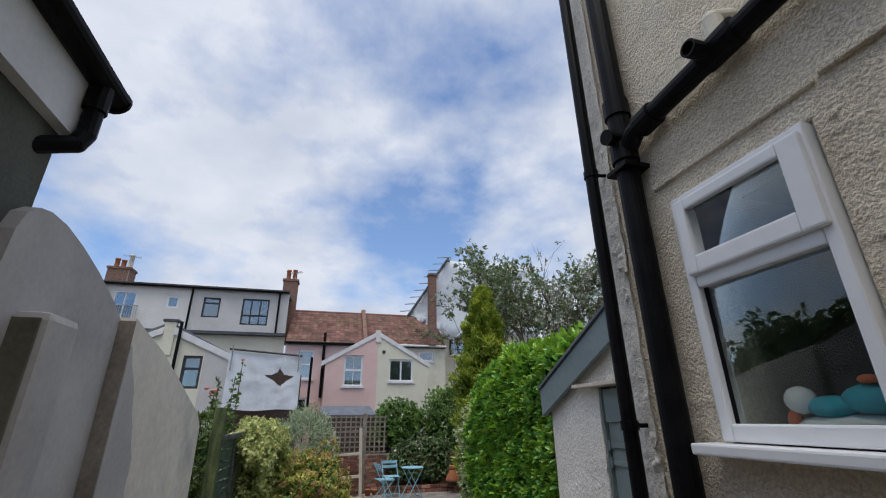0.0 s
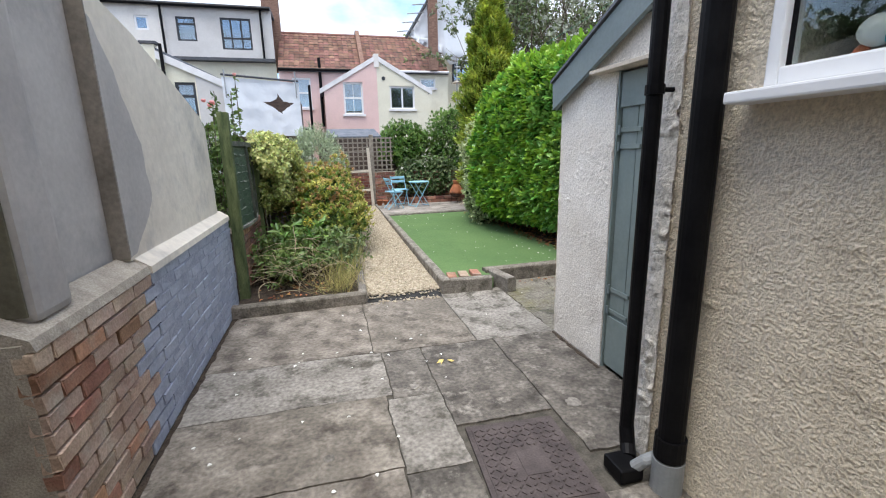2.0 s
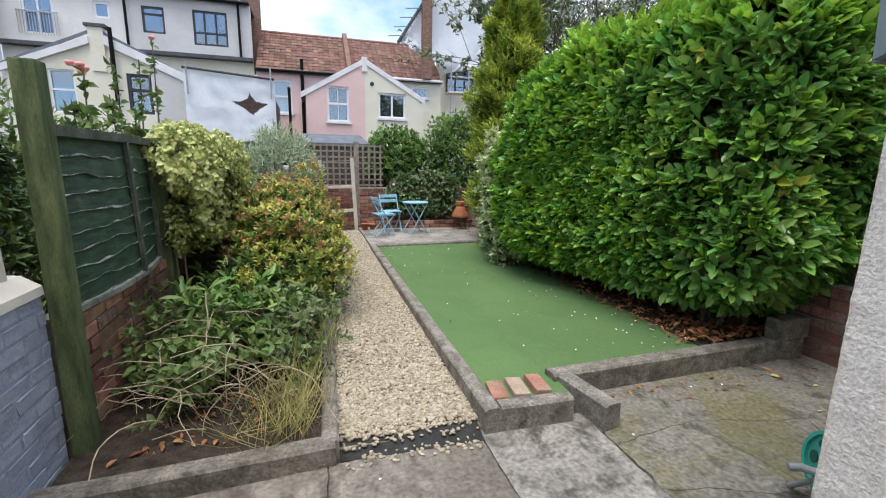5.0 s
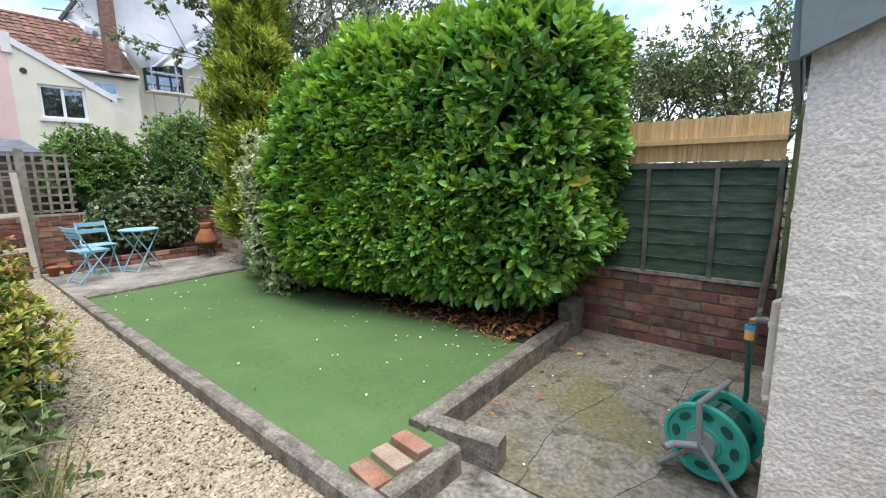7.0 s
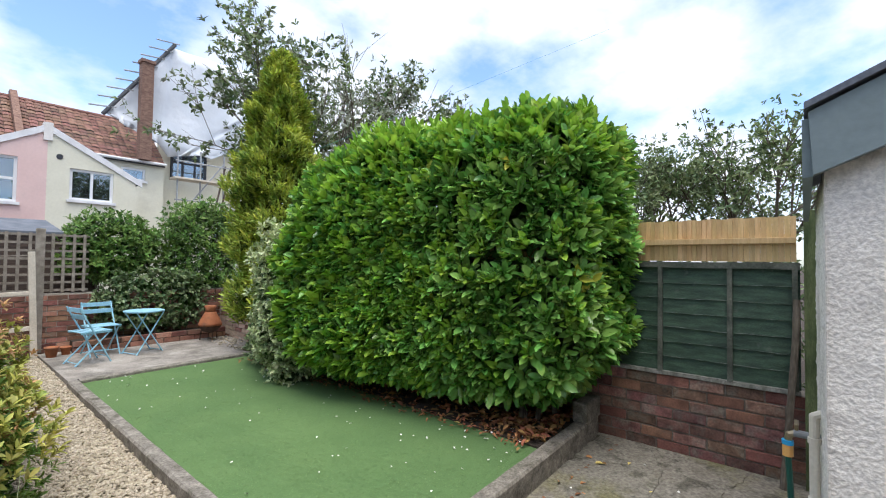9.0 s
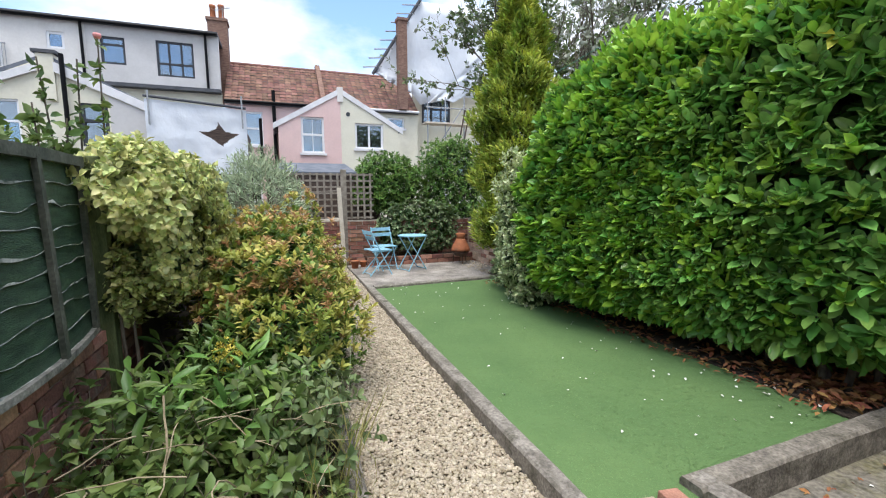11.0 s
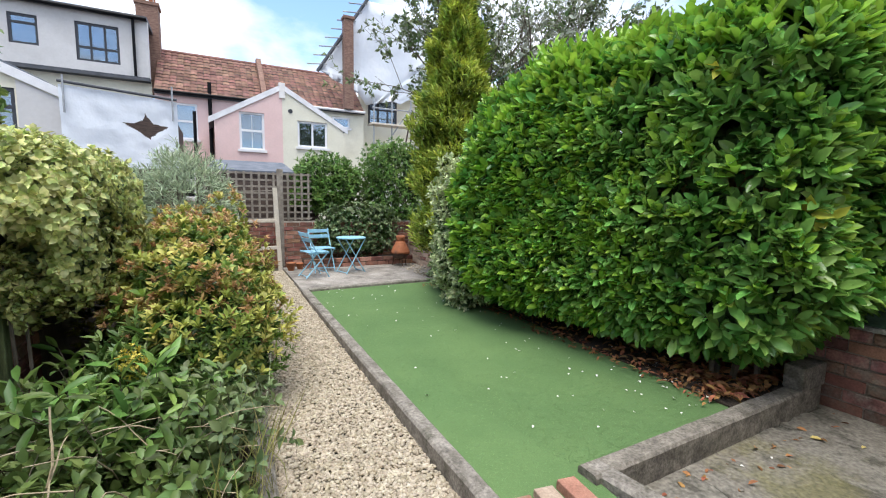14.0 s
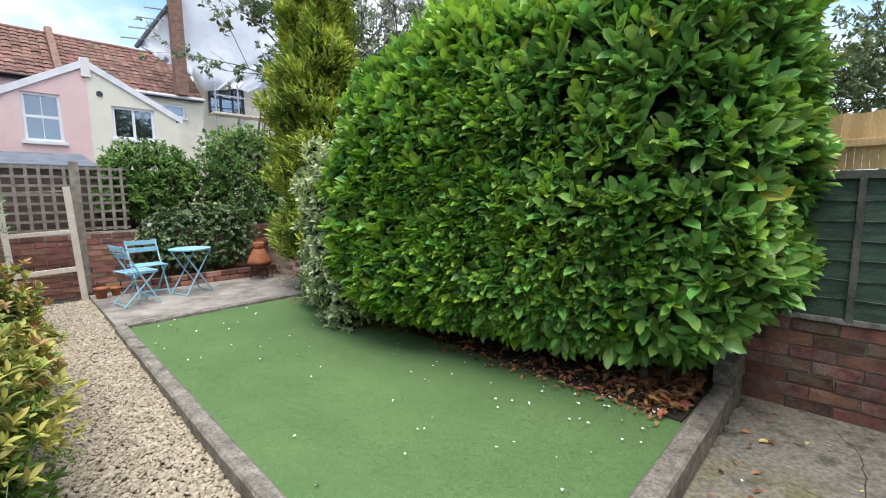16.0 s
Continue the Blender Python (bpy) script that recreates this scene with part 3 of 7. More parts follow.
part("wall_corner", B(HX - 0.018, HX + 0.05, -2.72, -2.60, -0.02, 5.6, bevel=0.012), M["render_shed"], house_wall)
roughcast(house_wall, M["render_shed"], (HX - 0.024, -2.597, -0.02), (0, -0.14, 0), (0, 0, 4.4), 18, 440, 0.016, name="rough_corner")
bm = B(-2.6, 0.36, -7.45, -7.2, -0.1, 5.6)
solid("wall_back", bm, M["render"], "cream roughcast wall of the house", "wall", kind="structure")

# room seen through the window, near-black colour standing in for its lack of light
room = thing("room", "plain room behind the window, its dimness painted", "room", kind="structure")
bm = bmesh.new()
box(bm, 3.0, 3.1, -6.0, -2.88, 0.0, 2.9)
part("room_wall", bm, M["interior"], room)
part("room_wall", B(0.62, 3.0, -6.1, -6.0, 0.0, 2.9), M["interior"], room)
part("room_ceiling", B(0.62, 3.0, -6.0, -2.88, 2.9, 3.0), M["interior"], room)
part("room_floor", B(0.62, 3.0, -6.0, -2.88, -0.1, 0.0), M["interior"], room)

# kitchen window
win = thing("window_1", "white plastic window with top vent sash", "window", kind="structure")
Y0, Y1, ZA, ZB = -3.683, -3.103, 1.70, 2.675
for yy in ((Y0, Y0 + 0.045), (Y1 - 0.045, Y1)):
    part("window_frame", B(0.318, 0.40, yy[0], yy[1], ZA, ZB, bevel=0.008), M["upvc"], win)
part("window_frame", B(0.320, 0.40, Y0 + 0.045, Y1 - 0.045, ZA, ZA + 0.06, bevel=0.008), M["upvc"], win)
part("window_frame", B(0.320, 0.40, Y0 + 0.045, Y1 - 0.045, ZB - 0.05, ZB, bevel=0.008), M["upvc"], win)
part("transom", B(0.318, 0.40, Y0 + 0.045, Y1 - 0.045, 2.265, 2.325, bevel=0.008), M["upvc"], win)
sash = part("sash", B(0.295, 0.345, Y0 + 0.012, Y0 + 0.088, 2.315, 2.645, bevel=0.01), M["upvc"], win)
part("sash_rail", B(0.295, 0.345, Y1 - 0.082, Y1 - 0.03, 2.315, 2.645, bevel=0.01), M["upvc"], win)
part("sash_rail", B(0.296, 0.345, Y0 + 0.088, Y1 - 0.082, 2.315, 2.39, bevel=0.01), M["upvc"], win)
part("sash_rail", B(0.296, 0.345, Y0 + 0.088, Y1 - 0.082, 2.592, 2.645, bevel=0.01), M["upvc"], win)
for z0, z1, x in ((1.755, 2.27, 0.35), (2.37, 2.59, 0.318)):
    pane = part("pane", B(x, x + 0.008, Y0 + 0.045, Y1 - 0.045, z0, z1), M["glass"], win)
    pane.visible_shadow = False
part("gasket", B(0.346, 0.349, Y0 + 0.045, Y0 + 0.055, 1.76, 2.265), M["black_pipe"], win)
part("gasket", B(0.346, 0.349, Y1 - 0.062, Y1 - 0.045, 1.76, 2.265), M["black_pipe"], win)
part("window_sill", B(0.235, 0.40, Y0 - 0.06, Y1 + 0.07, 1.655, 1.695, bevel=0.008), M["upvc"], win)
part("inner_sill", B(0.402, 0.66, Y0, Y1, 1.68, 1.72), M["white_paint"], win)

toy = thing("baby_toy", "turquoise and white baby toy on the inner window sill", "toy")


def ball(bm, c, r, seg=14):
    bmesh.ops.create_uvsphere(bm, u_segments=seg, v_segments=8, radius=1, matrix=Matrix.Translation(c) @ Matrix.Diagonal((*r, 1)))
    return bm


part("base", ball(bmesh.new(), (0.49, -3.44, 1.755), (0.06, 0.19, 0.034)), M["upvc"], toy, smooth=True)
part("knob", ball(bmesh.new(), (0.47, -3.31, 1.835), (0.045, 0.05, 0.045)), M["upvc"], toy, "white rounded knob", smooth=True)
for c, r in (((0.48, -3.40, 1.81), (0.055, 0.075, 0.036)), ((0.48, -3.52, 1.83), (0.055, 0.085, 0.045)), ((0.49, -3.60, 1.81), (0.05, 0.06, 0.04))):
    part("cushion", ball(bmesh.new(), c, r), M["toy_teal"], toy, "turquoise cushion", smooth=True)
part("wheel", ball(bmesh.new(), (0.47, -3.275, 1.77), (0.02, 0.025, 0.035)), M["red_plastic"], toy, "orange-red disc", smooth=True)
part("button", ball(bmesh.new(), (0.45, -3.54, 1.885), (0.02, 0.03, 0.014)), M["red_plastic"], toy, smooth=True)

# downpipes on the house corner
dp = thing("soil_pipe", "black plastic soil pipe with branch on the house corner", "downpipe")
PX, PY = 0.285, -2.925
part("pipe", T((PX, PY, 0.16), (PX, PY, 5.4), 0.055, seg=20), M["black_pipe"], dp, smooth=False)
part("base_collar", T((PX, PY, -0.0), (PX, PY, 0.16), 0.068, seg=20), M["grey_plastic"], dp, "grey base socket")
for z in (0.17, 2.98, 3.25):
    part("socket", T((PX, PY, z), (PX, PY, z + 0.1), 0.066, seg=20), M["black_pipe"], dp)
part("branch", bent(bmesh.new(), [(PX, PY, 3.02), (PX, PY - 0.10, 3.10), (PX, -5.0, 3.2)], 0.048, 16), M["black_pipe"], dp)
part("branch_socket", T((PX, PY - 0.14, 3.10), (PX, PY - 0.24, 3.107), 0.06, seg=16), M["black_pipe"], dp)
part("branch_socket", T((PX, -3.46, 3.128), (PX, -3.62, 3.138), 0.06, seg=16), M["black_pipe"], dp)
part("rodding_eye", T((PX - 0.11, PY - 0.02, 3.10), (PX, PY, 3.12), 0.04, seg=14), M["black_pipe"], dp)
part("open_stub", lathe([(0.036, 0), (0.036, 0.12), (0.028, 0.12), (0.028, 0.02)], 14), M["black_pipe"], dp).matrix_basis = pose(PX, -3.50, 3.13, 0, -90, 0)
part("overflow", bent(bmesh.new(), [(PX, -3.54, 3.16), (PX, -3.54, 3.27), (HX + 0.05, -3.56, 3.30)], 0.036, 14), M["cream_pipe"], dp, "cream overflow pipe")
for z in (2.92,):
    part("bracket", B(PX - 0.07, HX + 0.01, PY - 0.075, PY + 0.075, z, z + 0.025, bevel=0.004), M["black_pipe"], dp)
tp = thing("rain_pipe", "thin black rainwater downpipe at the house corner", "downpipe")
QX, QY = 0.255, -2.675
part("pipe", T((QX, QY, 0.14), (QX, QY, 5.4), 0.034, seg=16), M["black_pipe"], tp)
part("shoe", bent(bmesh.new(), [(QX, QY, 0.16), (QX - 0.01, QY - 0.03, 0.08), (QX - 0.04, QY - 0.08, 0.05)], 0.036, 14), M["black_pipe"], tp)
for z in (1.75, 3.05):
    part("bracket", T((QX, QY, z), (QX + 0.12, QY - 0.02, z), 0.010, seg=8), M["black_pipe"], tp)
    part("clip", T((QX, QY, z - 0.02), (QX, QY, z + 0.02), 0.04, seg=16), M["black_pipe"], tp)
gl = thing("drain_gully", "black gully with grey waste pipe at the pipe's foot", "drain")
part("hopper", B(0.10, 0.22, -2.86, -2.72, 0.0, 0.07, bevel=0.01), M["black_pipe"], gl)
part("waste_pipe", bent(bmesh.new(), [(0.19, -2.83, 0.06), (0.22, -2.86, 0.11), (0.27, -2.88, 0.14)], 0.028, 12), M["grey_plastic"], gl, "grey plastic elbow")

# shed lean-to
shed = thing("shed", "white roughcast lean-to shed with grey-green bargeboard", "shed", kind="structure")
bm = plate(bmesh.new(), [(0.675, -1.20, -0.05), (0.675, -1.20, 1.86), (0.675, -1.845, 2.13), (0.675, -1.845, -0.05)], (0.12, 0, 0))
part("wall_side", bm, M["render_shed"], shed)
bm = plate(bmesh.new(), [(0.675, -1.845, 1.975), (0.675, -1.845, 2.13), (0.675, -2.62, 2.45), (0.675, -2.62, 1.975)], (0.12, 0, 0))
part("wall_over_door", bm, M["render_shed"], shed)
part("wall_end", B(0.795, 2.2, -1.34, -1.20, -0.05, 1.86), M["render_shed"], shed)
part("wall_far", B(2.08, 2.2, -2.62, -1.34, -0.05, 1.86), M["render_shed"], shed)
roughcast(shed, M["render_shed"], (0.669, -1.19, -0.02), (0, -0.655, 0), (0, 0, 1.95), 90, 270, 0.007)
roughcast(shed, M["render_shed"], (0.669, -1.60, 1.93), (0, -1.0, 0), (0, 0, 0.3), 120, 40, 0.007, [(0.245, 1.0, -0.1, 0.045)])
roughcast(shed, M["render_shed"], (2.2, -1.194, -0.02), (-1.535, 0, 0), (0, 0, 1.9), 210, 260, 0.007)
bm = plate(bmesh.new(), [(0.585, -1.145, 1.992), (0.585, -1.145, 2.012), (0.585, -2.60, 2.66), (0.585, -2.60, 2.64)], (1.75, 0, 0))
part("roof", bm, M["felt"], shed)
bm = plate(bmesh.new(), [(0.60, -1.165, 1.80), (0.60, -1.155, 1.985), (0.60, -2.60, 2.63), (0.60, -2.60, 2.43)], (0.035, 0, 0))
part("bargeboard", bm, M["fascia"], shed, "grey-green painted bargeboard")
part("fascia", B(0.64, 2.3, -1.165, -1.14, 1.80, 1.975), M["fascia"], shed)
part("lintel_ledge", B(0.585, 0.70, -2.60, -1.66, 1.972, 1.995, bevel=0.004), M["pale_wood"], shed, "cream drip ledge over the door")
door = thing("door_1", "sage green ledged plank shed door, closed", "door", kind="structure")
part("jamb", B(0.675, 0.75, -1.862, -1.847, 0.0, 1.97), M["door"], door)
edges = [-1.866, -2.02, -2.20, -2.40, -2.61]
for a, b in zip(edges[:-1], edges[1:]):
    part("plank", B(0.70, 0.735, b + 0.003, a - 0.003, 0.03, 1.955, bevel=0.003), M["door"], door)
part("top_rail", B(0.685, 0.699, -2.61, -1.868, 1.755, 1.955, bevel=0.003), M["door"], door)
part("bottom_rail", B(0.687, 0.699, -2.61, -1.868, 0.03, 0.39, bevel=0.003), M["door"], door)
for z in (0.43, 0.58, 1.52, 1.62):
    hg = part("hinge", B(0.690, 0.699, -2.06, -1.875, z - 0.014, z + 0.014, bevel=0.002), M["door"], door)
    part("knuckle", T((0.685, -1.872, z - 0.03), (0.685, -1.872, z + 0.03), 0.009, seg=8), M["fascia"], hg)

# left boundary wall
lw = thing("wall_left", "stepped boundary wall, rendered above blue-grey painted brick", "wall", kind="structure")
part("painted_joint", B(-2.0995, -2.0745, -1.66, 0.278, 0.0, 0.90), M["mortar_blue"], lw)
part("core", B(-2.35, -2.10, -2.70, 0.28, -0.1, 0.93), M["mortar"], lw)
part("core_near", B(-2.45, -2.37, -7.2, -2.70, -0.1, 0.93), M["dark_render"], lw)
bm = plate(bmesh.new(), [(-2.36, 0.285, 0.90), (-2.062, 0.285, 0.895), (-2.066, 0.285, 0.935), (-2.14, 0.285, 0.985), (-2.36, 0.285, 1.0)], (0, -1.97, 0))
part("coping", bm, M["render_wall"], lw, "cream rendered ledge")
prof = [(0.20, 0.98), (0.16, 1.74), (0.03, 1.84), (-0.28, 1.94), (-0.57, 2.03), (-1.2, 2.22), (-1.5, 2.28), (-1.73, 2.33), (-1.73, 0.98)]
bm = plate(bmesh.new(), [(-2.14, y, z) for y, z in prof], (-0.22, 0, 0))
part("panel", bm, M["render_wall"], lw)
pr = [(-1.725, 1.0), (-1.725, 2.18)]
for k in range(29):
    z = 2.17 - k * 0.0415
    u = k / 28
    edge = -1.70 + 0.62 * math.sin(min(1.0, u * 1.15) * math.pi * 0.5) - 0.30 * u - 0.26 * max(0.0, u - 0.78) / 0.22
    pr.append((edge + 0.045 * noise.noise(Vector((k * 0.31, 2.0, 0))) + 0.02 * noise.noise(Vector((k * 1.3, 5.0, 0))), z))
part("render_patch", plate(bmesh.new(), [(-2.135, y, z) for y, z in pr], (-0.006, 0, 0)), M["render_grey"], lw, "older grey render patch with broken edge")
prof = [(-1.73, 0.90), (-1.73, 2.32), (-1.86, 2.385), (-1.97, 2.43), (-2.08, 2.475), (-2.29, 2.54), (-2.45, 2.575), (-2.57, 2.58), (-2.64, 2.565), (-2.70, 2.52), (-2.73, 2.44), (-2.74, 2.3), (-2.74, 0.90)]
bm = plate(bmesh.new(), [(-2.215, y, z) for y, z in prof], (-0.13, 0, 0))
part("panel", bm, M["render_grey"], lw)
bm = B(-2.36, -2.10, -2.58, -2.35, 0.96, 2.18, bevel=0.035)
part("pillar", bm, M["render_grey"], lw)
bm = plate(bmesh.new(), [(-2.2, -1.686, 0.90), (-2.068, -1.686, 0.90), (-2.08, -1.686, 0.94), (-2.2, -1.686, 1.0)], (0, -1.0, 0))
part("coping", bm, M["mortar"], lw, "broken mortar ledge")

# thin dark plates put shade into the colour of the house-facing faces
part("step_face", B(-2.214, -2.136, -1.742, -1.731, 0.99, 2.31), M["brown_shade_render"], lw, "brown render edge with shade in its colour")
part("pillar_face", B(-2.34, -2.125, -2.592, -2.581, 0.99, 2.15, bevel=0.004), M["olive_shade_render"], lw, "olive-brown render face with shade in its colour")

neighbour = thing("wall_neighbour", "dark grey rendered neighbouring house corner with white fascia", "wall", kind="structure")
part("wall_face", B(-5.0, -2.27, -7.2, -2.60, 0.94, 3.2), M["dark_render"], neighbour)
part("fascia_board", B(-2.268, -2.215, -7.2, -2.58, 2.92, 3.20), M["white_paint"], neighbour, "white soffit and fascia board")
part("roof", plate(bmesh.new(), [(-2.20, -7.2, 3.26), (-2.20, -2.50, 3.26), (-4.6, -2.50, 4.4), (-4.6, -7.2, 4.4)], (0, 0, 0.04)), M["felt"], neighbour)
bm = bmesh.new()
pr = [(-0.065 * math.cos(a), -0.065 * math.sin(a)) for a in [math.pi * k / 10 for k in range(11)]]
pr += [(0.058 * math.cos(a), -0.058 * math.sin(a)) for a in [math.pi * k / 10 for k in range(11)]]
plate(bm, [(-2.175 + x, -2.475, 3.235 + z) for x, z in pr], (0, -4.7, 0))
part("gutter", bm, M["black_pipe"], neighbour, "black half-round gutter")
part("gutter_end", T((-2.175, -2.462, 3.22), (-2.175, -2.477, 3.22), 0.066, seg=16), M["black_pipe"], neighbour)
part("downpipe", bent(bmesh.new(), [(-2.175, -2.60, 3.19), (-2.175, -2.60, 2.94), (-2.19, -2.615, 2.88), (-2.30, -2.70, 2.80)], 0.037, 12), M["black_pipe"], neighbour, "black swan-neck outlet")
part("outlet", T((-2.175, -2.60, 3.21), (-2.175, -2.60, 3.06), 0.047, seg=12), M["black_pipe"], neighbour)


# ---- garden ground ----
def slope(y):
    return 0.035 + 0.017 * max(0.0, min(y, 7.2))


bm = plate(bmesh.new(), [(0.05, 0.05, 0.12), (0.6, 0.05, 0.12), (0.62, 0.34, 0.12), (2.62, 0.40, 0.12), (2.45, 5.0, 0.145), (0.05, 5.0, 0.145)], (0, 0, -0.2))
solid("lawn", bm, M["turf"], "flat green artificial turf lawn", "lawn", kind="structure")
bm = plate(bmesh.new(), [(2.0, 0.42, 0.135), (2.95, 0.42, 0.135), (2.95, 7.2, 0.18), (2.1, 7.2, 0.18)], (0, 0, -0.2))
solid("hedge_bed", bm, M["soil"], "bare soil strewn with dead leaves under the hedge", "soil", kind="structure")
bm = plate(bmesh.new(), [(-2.05, 0.02, 0.07), (-0.88, 0.02, 0.07), (-0.80, 7.2, 0.2), (-2.05, 7.2, 0.2)], (0, 0, -0.2))
solid("flower_bed", bm, M["soil"], "dark soil of the planted border", "soil", kind="structure")
bm = plate(bmesh.new(), [(-0.86, 0.06, 0.02), (0.02, 0.06, 0.02), (0.02, 6.85, slope(6.85) - 0.012), (-0.74, 6.85, slope(6.85) - 0.012)], (0, 0, -0.15))
solid("path", bm, M["gravel_bed"], "pale gravel path", "path", kind="structure")


def kerb(name, pts, width, z0, z1, material, label):
    """A run of kerb between two plan points, its edges worn round."""
    (xa, ya), (xb, yb) = pts
    d = Vector((xb - xa, yb - ya, 0))
    m = Matrix.Translation((xa, ya, 0)) @ Matrix.Rotation(math.atan2(d.y, d.x), 4, "Z")
    bm = bmesh.new()
    n = max(2, int(d.length / 0.12))
    rings = []
    for i in range(n + 1):
        t = i / n * d.length
        j = [0.006 * noise.noise(Vector((t * 6 + xa * 9, k * 3.1, ya))) for k in range(6)]
        e = 0.014
        zt = z1[0] + (z1[1] - z1[0]) * i / n if isinstance(z1, tuple) else z1
        ring = [(0, z0), (0 + j[0], zt - e), (e + j[1], zt + j[2] * 0.5), (width - e + j[3], zt + j[4] * 0.5), (width + j[5], zt - e), (width, z0)]
        rings.append([bm.verts.new((t, y, z)) for y, z in ring])
    for a, b in zip(rings[:-1], rings[1:]):
        for k in range(6):
            q = (k + 1) % 6
            bm.faces.new((a[k], a[q], b[q], b[k]))
    bm.faces.new(rings[0])
    bm.faces.new(rings[-1][::-1])
    moved(bm, m)
    return solid(name, bm, material, label, "kerb", "garden kerbs", "structure")


kerb("kerb_lawn", ((0.10, 0.0), (0.10, 4.98)), 0.10, -0.1, (0.155, 0.182), M["kerb"], "worn concrete kerb beside the gravel path")
kerb("kerb_front", ((0.10, 0.0), (0.56, -0.02)), 0.10, -0.1, 0.155, M["kerb"], "cracked concrete kerb at the lawn corner")
kerb("kerb_stub", ((0.60, 0.33), (0.68, -0.16)), 0.11, -0.1, 0.165, M["kerb"], "short concrete kerb end beside the patio")
kerb("kerb_front_right", ((0.58, 0.24), (2.92, 0.30)), 0.12, -0.1, 0.165, M["kerb_dark"], "long weathered concrete kerb of the lawn")
kerb("kerb_far", ((0.10, 4.95), (2.35, 5.05)), 0.10, -0.1, 0.185, M["kerb"], "concrete kerb at the lawn's far end")
kerb("kerb_bed", ((-2.07, -0.10), (-0.82, -0.04)), 0.11, -0.1, 0.115, M["kerb_dark"], "dark weathered kerb before the flower bed")
kerb("kerb_path", ((-0.80, 0.0), (-0.70, 3.6)), 0.09, -0.1, (0.115, 0.14), M["kerb"], "concrete edging between bed and gravel path")
bm = B(2.62, 2.95, 0.29, 0.42, 0.16, 0.335, bevel=0.018)
solid("concrete_block", bm, M["kerb"], "upright concrete kerb block on the lawn kerb", "block")
bm = plate(bmesh.new(), [(0.02, 5.06, 0.165), (2.5, 5.16, 0.165), (2.5, 6.95, 0.185), (0.0, 6.95, 0.185)], (0, 0, -0.2))
solid("terrace", bm, M["concrete"], "small concrete terrace under the bistro set", "terrace", kind="structure")

# ---- right boundary ----
wr = thing("wall_right", "old red brick boundary wall below the green fence", "wall", kind="structure")
part("core", B(2.96, 3.15, -2.6, 7.4, -0.1, 0.62), M["mortar_dark"], wr)


def lap_panel(label, x, y0, y1, z0, z1, n, facing, straps):
    """Waney overlapping boards under battens; the old panels on the left belly out."""
    f = thing("fence", label, "fence", "overlap fences")
    h = (z1 - z0) / n
    belly, wave = (0.055, 0.030) if facing > 0 else (0.008, 0.010)

    def bow(y, z):
        return x + facing * belly * math.sin(math.pi * (y - y0) / (y1 - y0)) * (1.1 - 0.5 * (z - z0) / (z1 - z0))

    def low(y, i):
        w = wave * (noise.noise(Vector((y * 2.6, i * 2.7, x))) + 0.5 * noise.noise(Vector((y * 8, i * 1.3, x))))
        return z0 + i * h - 0.024 + w * min(i, 1)

    k = 34
    for i in range(n):
        bm, em = bmesh.new(), bmesh.new()
        rows, erows = [], []
        for j in range(k + 1):
            y = y0 + (y1 - y0) * j / k
            za, zb = low(y, i), z0 + (i + 1) * h + 0.004
            b = bow(y, za)
            lift = 0.020 + 0.006 * noise.noise(Vector((y * 5, i * 3.1, 9)))
            rows.append([bm.verts.new(p) for p in ((b + facing * lift, y, za), (b + facing * 0.004, y, zb), (b - facing * 0.004, y, zb), (b + facing * (lift - 0.011), y, za))])
            t = max(0.0008, (-0.001 if facing > 0 else -0.001) + (0.026 if facing > 0 else 0.010) * noise.noise(Vector((y * 7, i * 1.7, 3))))
            erows.append([em.verts.new(p) for p in ((b + facing * (lift + 0.0015), y, za - 0.001), (b + facing * (lift + 0.0005), y, za + t), (b + facing * (lift - 0.002), y, za + t), (b + facing * (lift - 0.0115), y, za - 0.001))])
        for mesh, rr in ((bm, rows), (em, erows)):
            for a, b in zip(rr[:-1], rr[1:]):
                for q in range(4):
                    mesh.faces.new((a[q], a[(q + 1) % 4], b[(q + 1) % 4], b[q]))
            mesh.faces.new(rr[0])
            mesh.faces.new(rr[-1][::-1])
        brd = part("board", bm, M["fence_green"], f)
        part("edge", em, M["worn_edge" if facing > 0 else "scuffed_edge"], brd, "bare worn lower edge")
    for y in straps:
        lo, hi = bow(y, z0), bow(y, z1)
        bm = plate(bmesh.new(), [(lo + facing * 0.024, y - 0.018, z0 - 0.03), (lo + facing * 0.024, y + 0.018, z0 - 0.03), (hi + facing * 0.024, y + 0.016, z1 + 0.012), (hi + facing * 0.024, y - 0.016, z1 + 0.012)], (facing * 0.022, 0, 0))
        part("batten", bm, M["fence_trim"], f)
    for name, za, zb, out, back, m in (("cap", z1 - 0.018, z1 + 0.03, 0.045, 0.02, "fence_trim"), ("rail", z0 - 0.056, z0 - 0.026, 0.040, 0.015, "rail_pale")):
        bm = bmesh.new()
        rr = []
        for j in range(k + 1):
            y = y0 + (y1 - y0) * j / k
            b, w = bow(y, za), 0.004 * noise.noise(Vector((y * 6, za, 1)))
            rr.append([bm.verts.new(p) for p in ((b + facing * out, y, za + w), (b + facing * out, y, zb + w), (b - facing * back, y, zb + w), (b - facing * back, y, za + w))])
        for a, b in zip(rr[:-1], rr[1:]):
            for q in range(4):
                bm.faces.new((a[q], a[(q + 1) % 4], b[(q + 1) % 4], b[q]))
        bm.faces.new(rr[0])
        bm.faces.new(rr[-1][::-1])
        part(name, bm, M[m], f)
    return f


